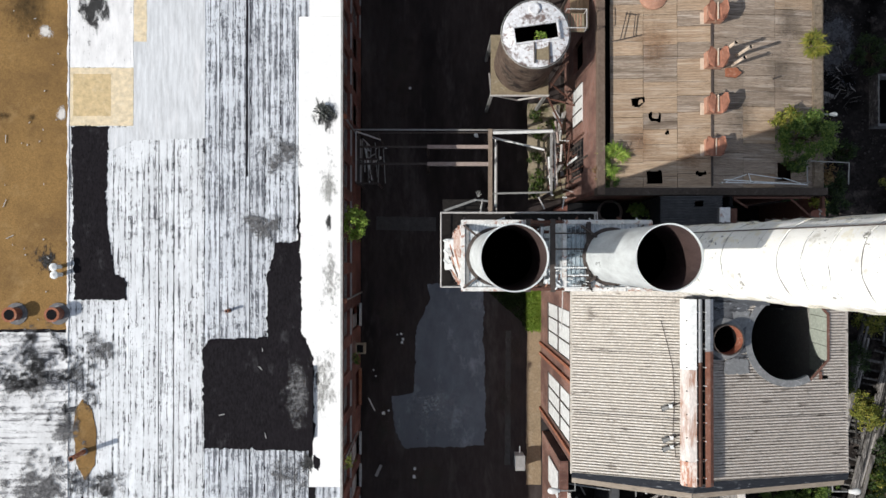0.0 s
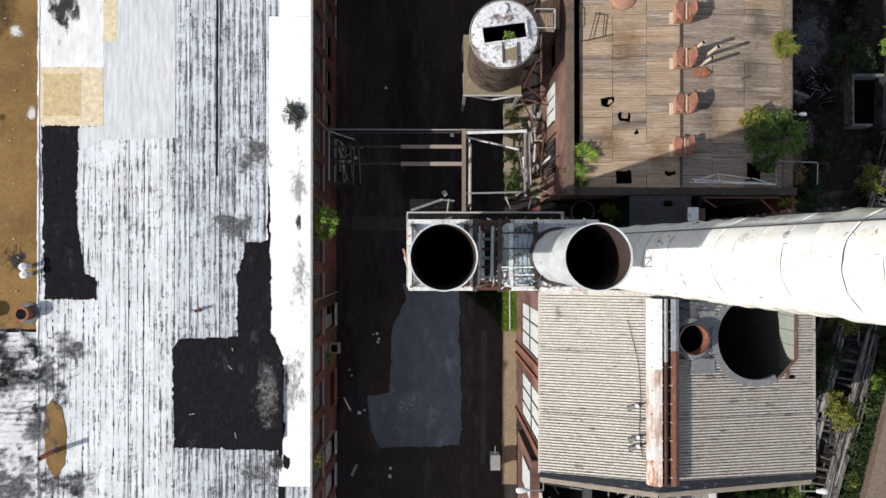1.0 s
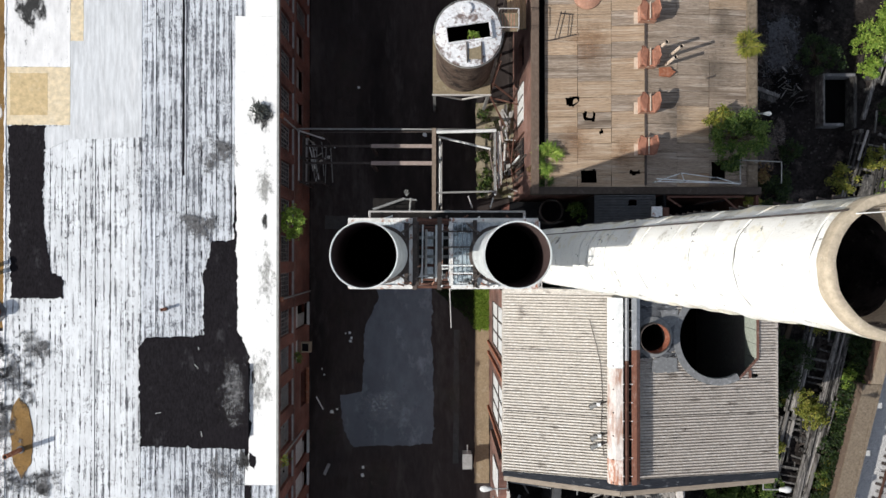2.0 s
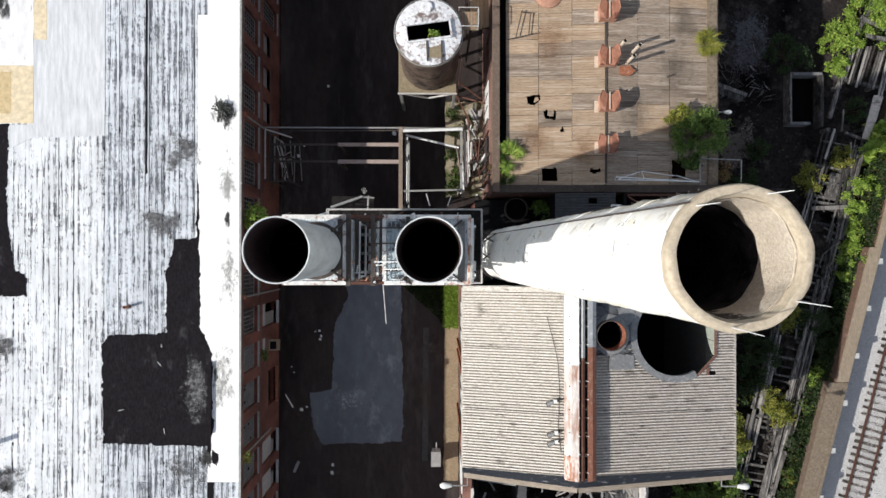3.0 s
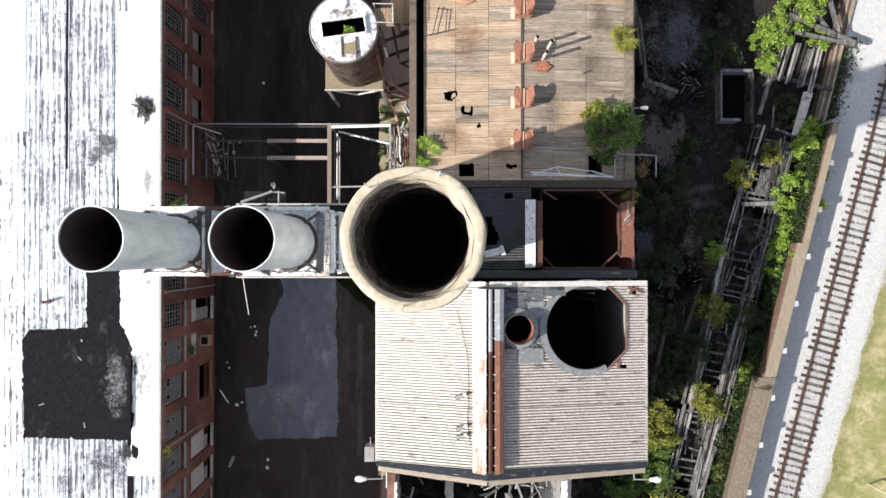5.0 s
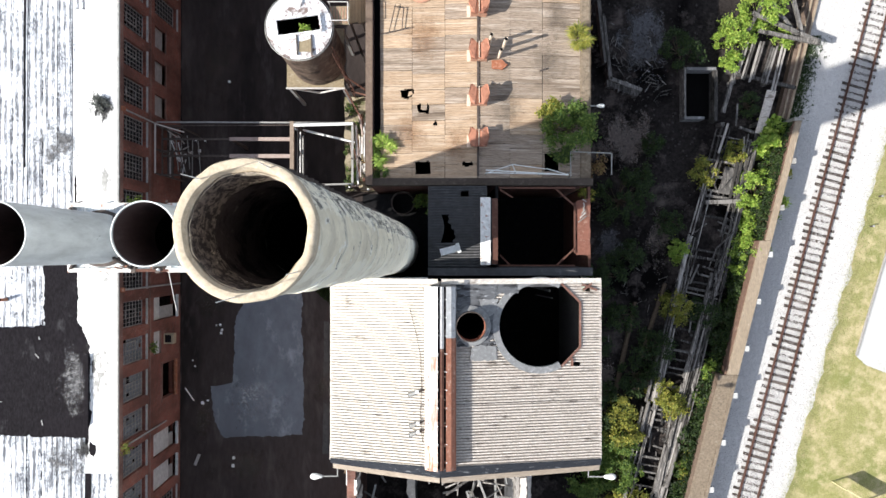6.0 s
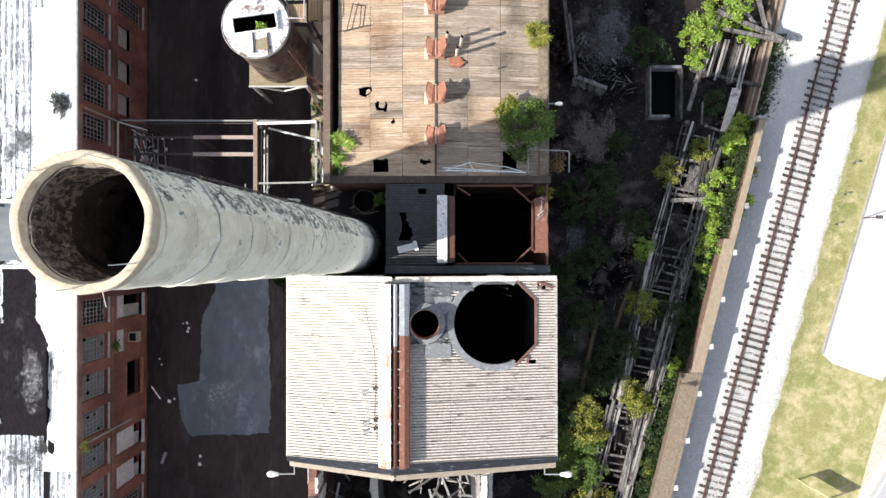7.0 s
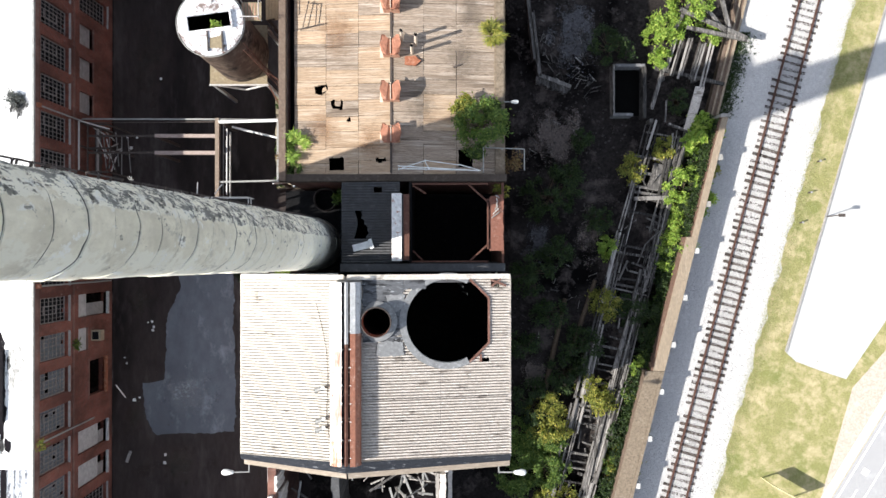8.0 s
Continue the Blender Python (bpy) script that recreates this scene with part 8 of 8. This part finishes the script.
shrub(23.6, 4.7, 9.6, 0.8, 1.0, 340, "leaf_rust", "olive-brown withered shrub at the hall corner", 337)
shrub(-5.75, 1.7, 8.6, 0.95, 1.5, 1400, "leaf_bright", "leafy green shrub rooted in the brick wall", 338)
shrub(-6.15, -13.2, 9.9, 0.38, 0.6, 120, "leaf_yellow", "yellow-green weed on the roof edge", 339)
shrub(-7.45, 8.4, RZ + 0.07, 0.62, 0.35, 420, "leaf_grey", "grey withered shrub on the white roof edge", 340, size=(0.04, 0.11))
shrub(-6.2, -7.4, 5.5, 0.35, 0.5, 110, "leaf", "small green weed growing from the brick wall", 341)
shrub(5.6, 12.55, 12.0, 0.3, 0.7, 90, "leaf_bright", "small green weed growing out of the tank hatch", 342)
for k, (x, y) in enumerate(((7.0, 10.2), (7.3, 8.8), (6.9, 7.0), (7.2, 5.6), (7.0, 4.6), (8.3, 9.6))):
    shrub(x, y, 0.5, 0.55, 0.4, 220, "leaf" if k % 2 else "leaf_mid", "green weeds on the broken ledge", 350 + k, group="ledge weeds")
g = Geo()
rnd = random.Random(77)
for k in range(3200):
    x, y = rnd.uniform(6.35, 7.4), rnd.uniform(-6.2, -2.4)
    a, h, w = rnd.uniform(0, 6.283), rnd.uniform(0.15, 0.5), rnd.uniform(0.015, 0.035)
    dx, dy = math.cos(a), math.sin(a)
    g.add([(x - w * dy, y + w * dx, 0.04), (x + w * dy, y - w * dx, 0.04), (x + dx * h * 0.6, y + dy * h * 0.6, h)], [(0, 1, 2)])
whole("grass_tufts", g, M["leaf_bright"], "tall bright green grass beside the boiler house wall", "grass", kind="stuff")
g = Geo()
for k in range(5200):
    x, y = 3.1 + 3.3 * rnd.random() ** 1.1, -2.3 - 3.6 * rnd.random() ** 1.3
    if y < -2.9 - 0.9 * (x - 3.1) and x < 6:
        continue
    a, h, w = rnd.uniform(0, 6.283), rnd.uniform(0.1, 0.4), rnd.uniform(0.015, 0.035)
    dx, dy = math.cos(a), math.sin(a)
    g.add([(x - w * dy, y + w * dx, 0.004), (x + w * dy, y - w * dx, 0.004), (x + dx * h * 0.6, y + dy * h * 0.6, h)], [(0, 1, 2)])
# dark twin of the bright grass: courtyard shade put into the leaf colour
whole("weed_patch", g, M["leaf_shade"], "weeds spreading over the shaded courtyard, shade in their dark green", "weeds", kind="stuff")
g = Geo()
for k in range(26000):
    y = rnd.uniform(-21, 19)
    x = 45.4 + 0.288 * y + (rnd.gauss(0.35, 0.35) if k % 2 else rnd.uniform(0, 1) * (6.0 if y < -9 else 2.4))
    if x > 41.8 + 0.593 * (y + 26.4) and y < -8.5:
        continue
    a, h, w = rnd.uniform(0, 6.283), rnd.uniform(0.03, 0.09), rnd.uniform(0.012, 0.025)
    dx, dy = math.cos(a), math.sin(a)
    g.add([(x - w * dy, y + w * dx, 1.7), (x + w * dy, y - w * dx, 1.7), (x + dx * h, y + dy * h, 1.7 + h)], [(0, 1, 2)])
whole("verge_grass", g, M["leaf_straw"], "short sun-dried grass blades on the verge", "grass", kind="stuff")

# added dark ivy that covers the sunlit yard face of the retaining wall
g = Geo()
for k in range(15000):
    y = rnd.uniform(-22, 8.6)
    z = 1.2 + (2.8 if y > 0 else 2.2) * rnd.random() ** 0.8
    x = wall_x(y) - (0.64 if y > 0 else 1.03 if y > -9.7 else 1.42) - abs(rnd.gauss(0, 0.16)) - 0.02
    e = Euler((rnd.uniform(-0.9, 0.9), rnd.uniform(-1.5, -0.2), rnd.uniform(0, 6.283))).to_matrix()
    l = rnd.uniform(0.06, 0.13)
    g.add([tuple(Vector((x, y, z)) + e @ Vector(q)) for q in ((-l, 0, 0), (0, -0.5 * l, 0.1 * l), (l, 0, -0.1 * l), (0, 0.5 * l, 0.1 * l))], [(0, 1, 2, 3)])
verge = Geo()
for k in range(2600):
    y = rnd.uniform(9.0, 15.6)
    x = wall_x(y) + abs(rnd.gauss(0, 0.55))
    e = Euler((rnd.uniform(-1.0, 1.0), rnd.uniform(-1.0, 1.0), rnd.uniform(0, 6.283))).to_matrix()
    l = rnd.uniform(0.07, 0.16)
    verge.add([tuple(Vector((x, y, 1.72 + 0.05 * rnd.random())) + e @ Vector(q)) for q in ((-l, 0, 0.02), (0, -0.22 * l, 0), (l, 0, 0.03), (0, 0.22 * l, 0))], [(0, 1, 2, 3)])
whole("verge_weeds", verge, M["leaf_shade"], "thin dull weeds along the low kerb", "weeds", kind="stuff")
whole("wall_ivy", g, M["leaf_shade"], "added dark ivy over the sunlit face of the retaining wall", "ivy", kind="stuff")

# ballast stones beside the track
g = Geo()
for k in range(24000):
    y = rnd.uniform(-20, 19)
    x = wall_x(y) + 0.1 + rnd.random() * (7.5 + 0.033 * y)
    s, a = rnd.uniform(0.025, 0.06), rnd.uniform(0, 6.283)
    c, d = s * math.cos(a), s * math.sin(a)
    g.add([(x + c, y + d, 1.695), (x - d, y + c, 1.695), (x - c, y - d, 1.695), (x + d, y - c, 1.695), (x + 0.3 * c, y, 1.7 + s)], [(0, 1, 4), (1, 2, 4), (2, 3, 4), (3, 0, 4)])
for k in range(9000):
    y, o = rnd.uniform(-20, 19), rnd.gauss(0, 0.55)
    x = 42.275 + 0.272 * y + o
    s, a = rnd.uniform(0.025, 0.06), rnd.uniform(0, 6.283)
    c, d = s * math.cos(a), s * math.sin(a)
    g.add([(x + c, y + d, 1.71), (x - d, y + c, 1.71), (x - c, y - d, 1.71), (x + d, y - c, 1.71), (x + 0.3 * c, y, 1.74 + s)], [(0, 1, 4), (1, 2, 4), (2, 3, 4), (3, 0, 4)])
whole("ballast_stones", g, M["ballast_stone"], "loose pale limestone ballast stones round the sleepers", "ballast", kind="stuff")

# ---- verge furniture and road ----
for x, y in ((47.79, 5.77), (47.09, 3.4), (46.43, 1.13)):
    p = thing("marker_stake", (x, y, 1.7), "short dark marker stake in the grass verge", "stake", "verge stakes")
    part("stake", Geo().box(x - 0.05, x + 0.05, y - 0.05, y + 0.05, 1.6, 2.15), M["steel_dark"], p)
    part("cap", Geo().box(x - 0.07, x + 0.07, y - 0.07, y + 0.07, 2.15, 2.2), M["board"], p)
lp = thing("lot_light", (48.5, 1.6, 1.72), "slim dark light post beside the pale lot", "light post")
part("post", Geo().tube((48.5, 1.6, 1.6), (48.5, 1.6, 3.4), 0.04, n=8), M["steel_dark"], lp)
part("head", Geo().box(48.4, 48.85, 1.48, 1.72, 3.38, 3.5), M["steel_dark"], lp)
sg = thing("yard_sign", (45.11, -18.91, 1.7), "plain yellowed sign board on two posts in the grass", "sign")
p, q = Vector((43.46, -18.2, 0)), Vector((45.9, -19.6, 0))
for v in (p, q):
    part("post", Geo().tube((v.x, v.y, 1.6), (v.x, v.y, 3.6), 0.06, n=8), M["sign_pale"], sg)
part("board", Geo().beam((p.x, p.y, 3.1), (q.x, q.y, 3.1), 0.05, 1.0), M["sign_pale"], sg)
part("top_rail", Geo().beam((p.x, p.y, 3.62), (q.x, q.y, 3.62), 0.09, 0.05), M["sign_pale"], sg)
whole("lot_kerb", Geo().plate([(45.22, -8.6), (45.36, -8.7), (48.34, 1.2), (53.26, 18.0), (53.12, 18.0), (48.2, 1.2)], 1.6, 1.82), M["concrete"], "low concrete kerb of the pale lot", "kerb", kind="structure")
ed = Vector((0.627, 1, 0)).normalized()
nr = Vector((ed.y, -ed.x, 0))
b0 = Vector((44.65, -26.4, 0))


def lane(o, w, s0, s1, name, label):
    a, b = b0 + nr * o + ed * s0, b0 + nr * o + ed * s1
    c, d = b + nr * w, a + nr * w
    whole(name, Geo().plate([(d.x, d.y), (c.x, c.y), (b.x, b.y), (a.x, a.y)], 1.71, 1.735), M["line"], label, "road marking", kind="structure")


lane(-0.75, 0.6, 0, 60, "kerb_line", "pale concrete kerb strip beside the road")
lane(0.25, 0.12, 0, 60, "edge_line", "white painted road edge line")
lane(2.0, 0.1, 4.0, 14.0, "bike_line", "thin white painted bicycle lane line")
lane(1.1, 0.3, 7.6, 8.0, "lane_mark", "worn white painted lane mark")
lane(0.85, 0.5, 10.6, 11.1, "lane_mark", "worn white painted lane mark")
lane(1.2, 0.12, 8.2, 9.4, "lane_mark", "worn white painted lane mark")
